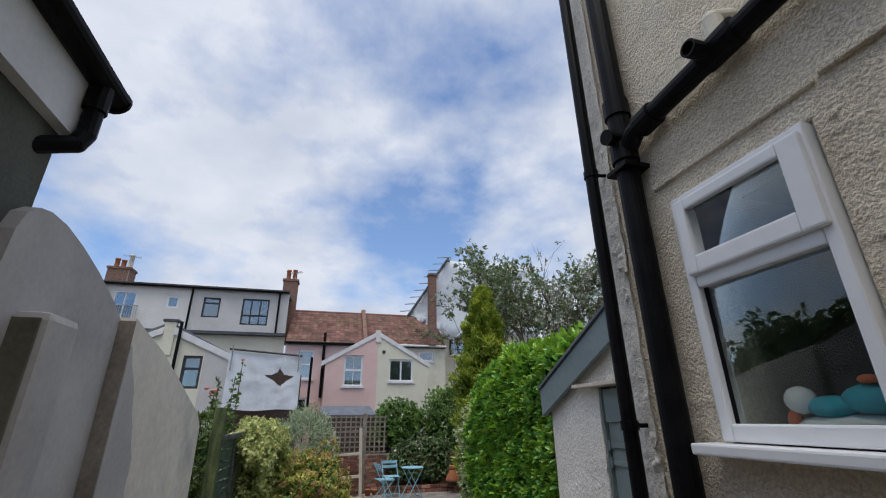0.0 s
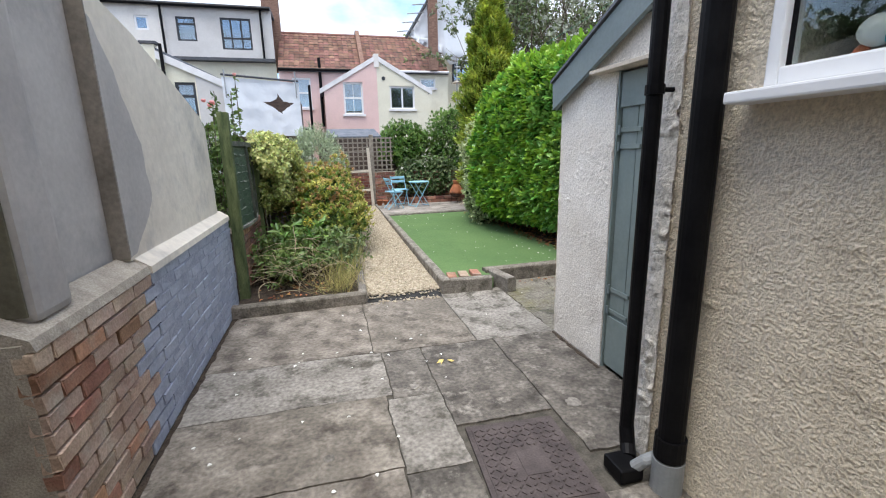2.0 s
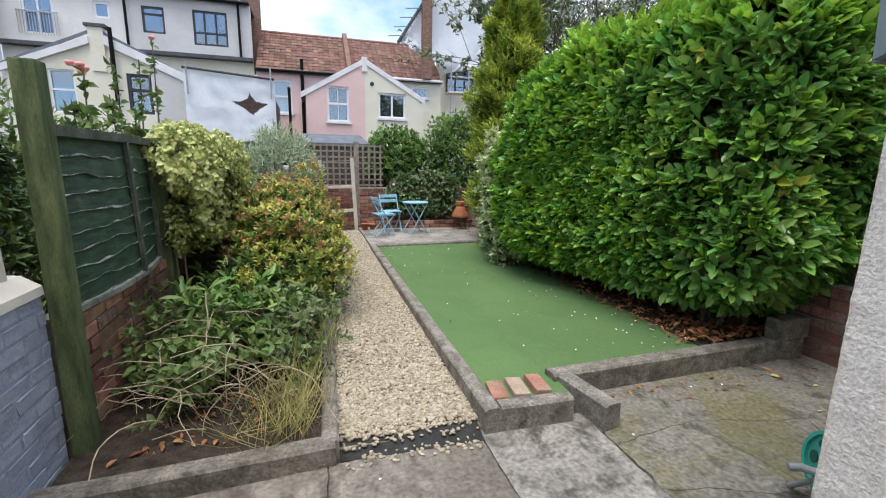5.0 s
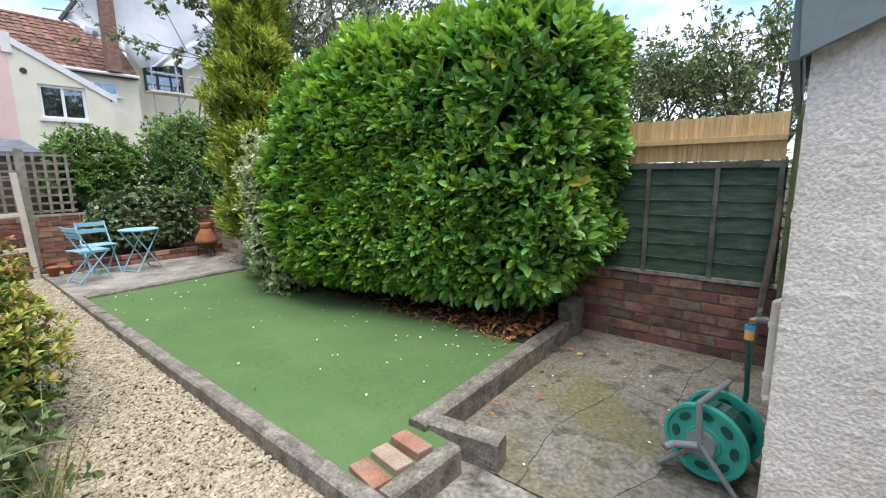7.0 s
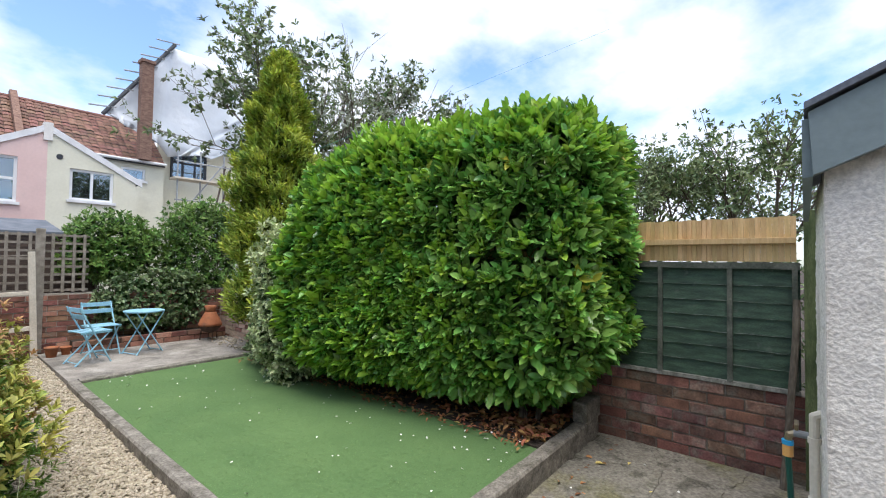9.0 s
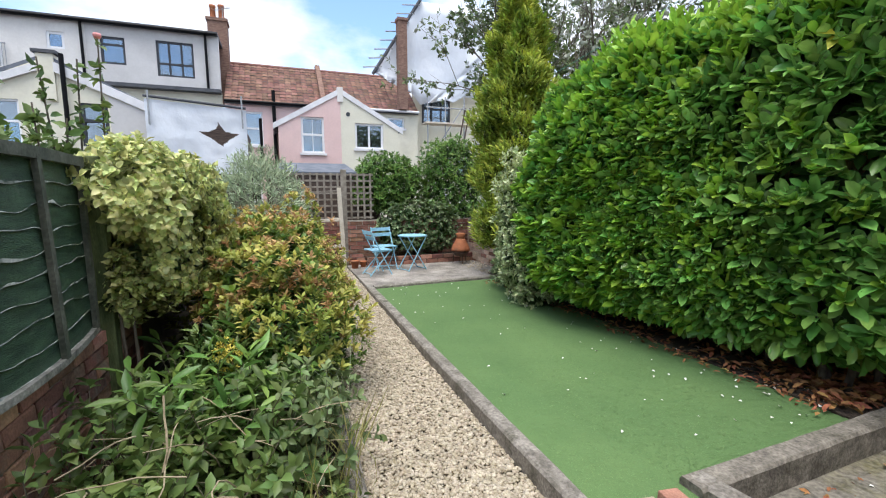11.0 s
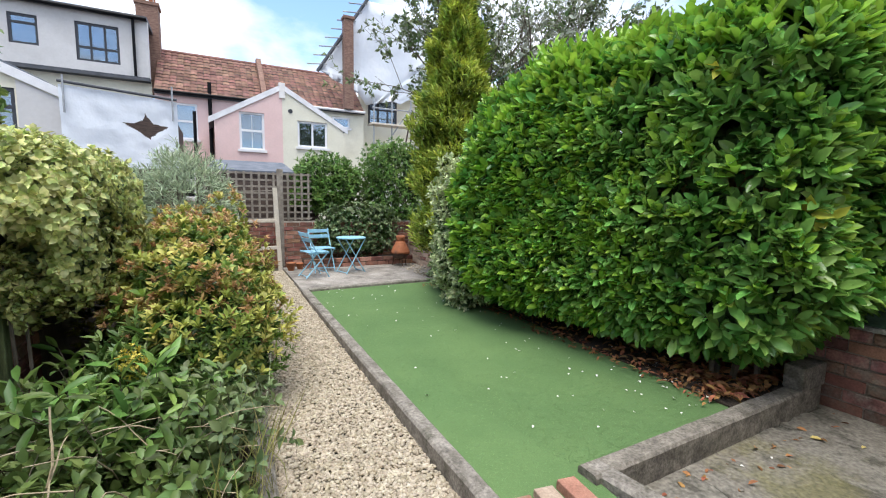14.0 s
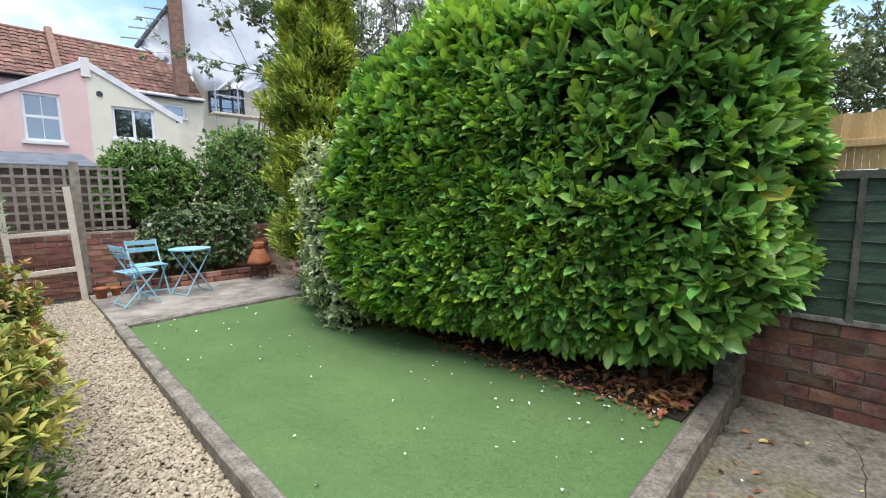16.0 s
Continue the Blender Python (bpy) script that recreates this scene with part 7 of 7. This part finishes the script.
def bricks(parent, axis, face, sign, a0, a1, z0, rows, materials, seed, proud=0.012, pick=None, depth=0.06, pitch=0.075, run=0.225):
    """Courses of bricks on a wall: axis is the wall's run, face its plane, sign the side it looks to."""
    r = random.Random(seed)
    for c in range(rows):
        s = a0 - (run / 2 if c % 2 else 0.0)
        z = z0 + (c + 0.5) * pitch
        while s < a1 - 0.02:
            lo, hi = max(s, a0), min(s + run - 0.010, a1)
            s += run
            if hi - lo < 0.04:
                continue
            mid = (lo + hi) / 2
            material = pick(mid, z) if pick else r.choice(materials)
            if material is None:
                continue
            ob = new("brick", brick_mesh(r.randrange(4), material))
            off = face - sign * (depth / 2 - proud) + r.gauss(0, 0.002)
            turn = r.gauss(0, 0.010)
            if axis == "y":
                m = Matrix.Translation((off, mid, z)) @ Matrix.Rotation(math.pi / 2 + turn, 4, "Z")
            else:
                m = Matrix.Translation((mid, off, z)) @ Matrix.Rotation(turn, 4, "Z")
            ob.matrix_basis = m @ Matrix.Diagonal(((hi - lo) / 0.215, 1, pitch / 0.075, 1))
            ob.parent = parent


def left_pick(y, z):
    edge = -1.66 - 0.40 * (0.92 - z) + 0.05 * math.sin(z * 9) + 0.04 * math.sin(z * 23)
    return M["blue_brick"] if y > edge else random.choice((M["brick"], M["brick_pale"], M["brick_pale"], M["brick_pale"]))


bricks(lw, "y", -2.10, 1, -2.70, 0.28, 0.0, 12, None, 31, 0.028, left_pick)
bricks(wr, "y", 2.96, -1, -1.15, 0.75, -0.01, 7, (M["brick_old"], M["brick_old"], M["brick_dark"], M["brick_old"]), 33, 0.010, pitch=0.09, run=0.245)
bricks(wl_low, "y", -2.02, 1, 0.37, 2.4, -0.01, 10, (M["brick_old"], M["brick_dark"], M["brick_dark"], M["brick"]), 34, 0.014)
bricks(wb, "x", 7.03, -1, -1.25, 2.45, 0.16, 11, (M["brick_dark"], M["brick"], M["brick_dark"]), 35, 0.012)
lg = thing("wall_ledge", "low red brick planter ledge before the end wall", "planter", kind="structure")
part("core", B(0.35, 2.40, 6.70, 7.0, 0.1, 0.33), M["soil"], lg)
bricks(lg, "x", 6.70, -1, 0.33, 2.40, 0.18, 2, (M["brick_dark"], M["brick"]), 36, 0.02, pitch=0.082)
we = thing("wall_garden_side", "whitish weathered brick wall beside the terrace", "wall", kind="structure")
part("core", B(2.44, 2.62, 5.25, 7.03, 0.0, 0.86), M["mortar"], we)
bricks(we, "y", 2.44, -1, 5.25, 7.0, 0.14, 9, (M["brick_pale"], M["brick_pale"], M["brick_dark"]), 37, 0.012)
for i, (x, mt) in enumerate(((0.16, "brick"), (0.275, "brick_pale"), (0.395, "brick"))):
    b = solid("loose_brick", B(-0.051, 0.051, -0.105, 0.105, -0.033, 0.033, bevel=0.006), M[mt], ("rough red brick laid on the lawn corner", "pale worn brick laid on the lawn corner", "rough red brick laid on the lawn corner")[i], "brick", "loose bricks")
    b.matrix_basis = pose(x + 0.02 * i, 0.205, 0.120 + 0.005 * i, 0, 2 * i, -9 + 2 * i)
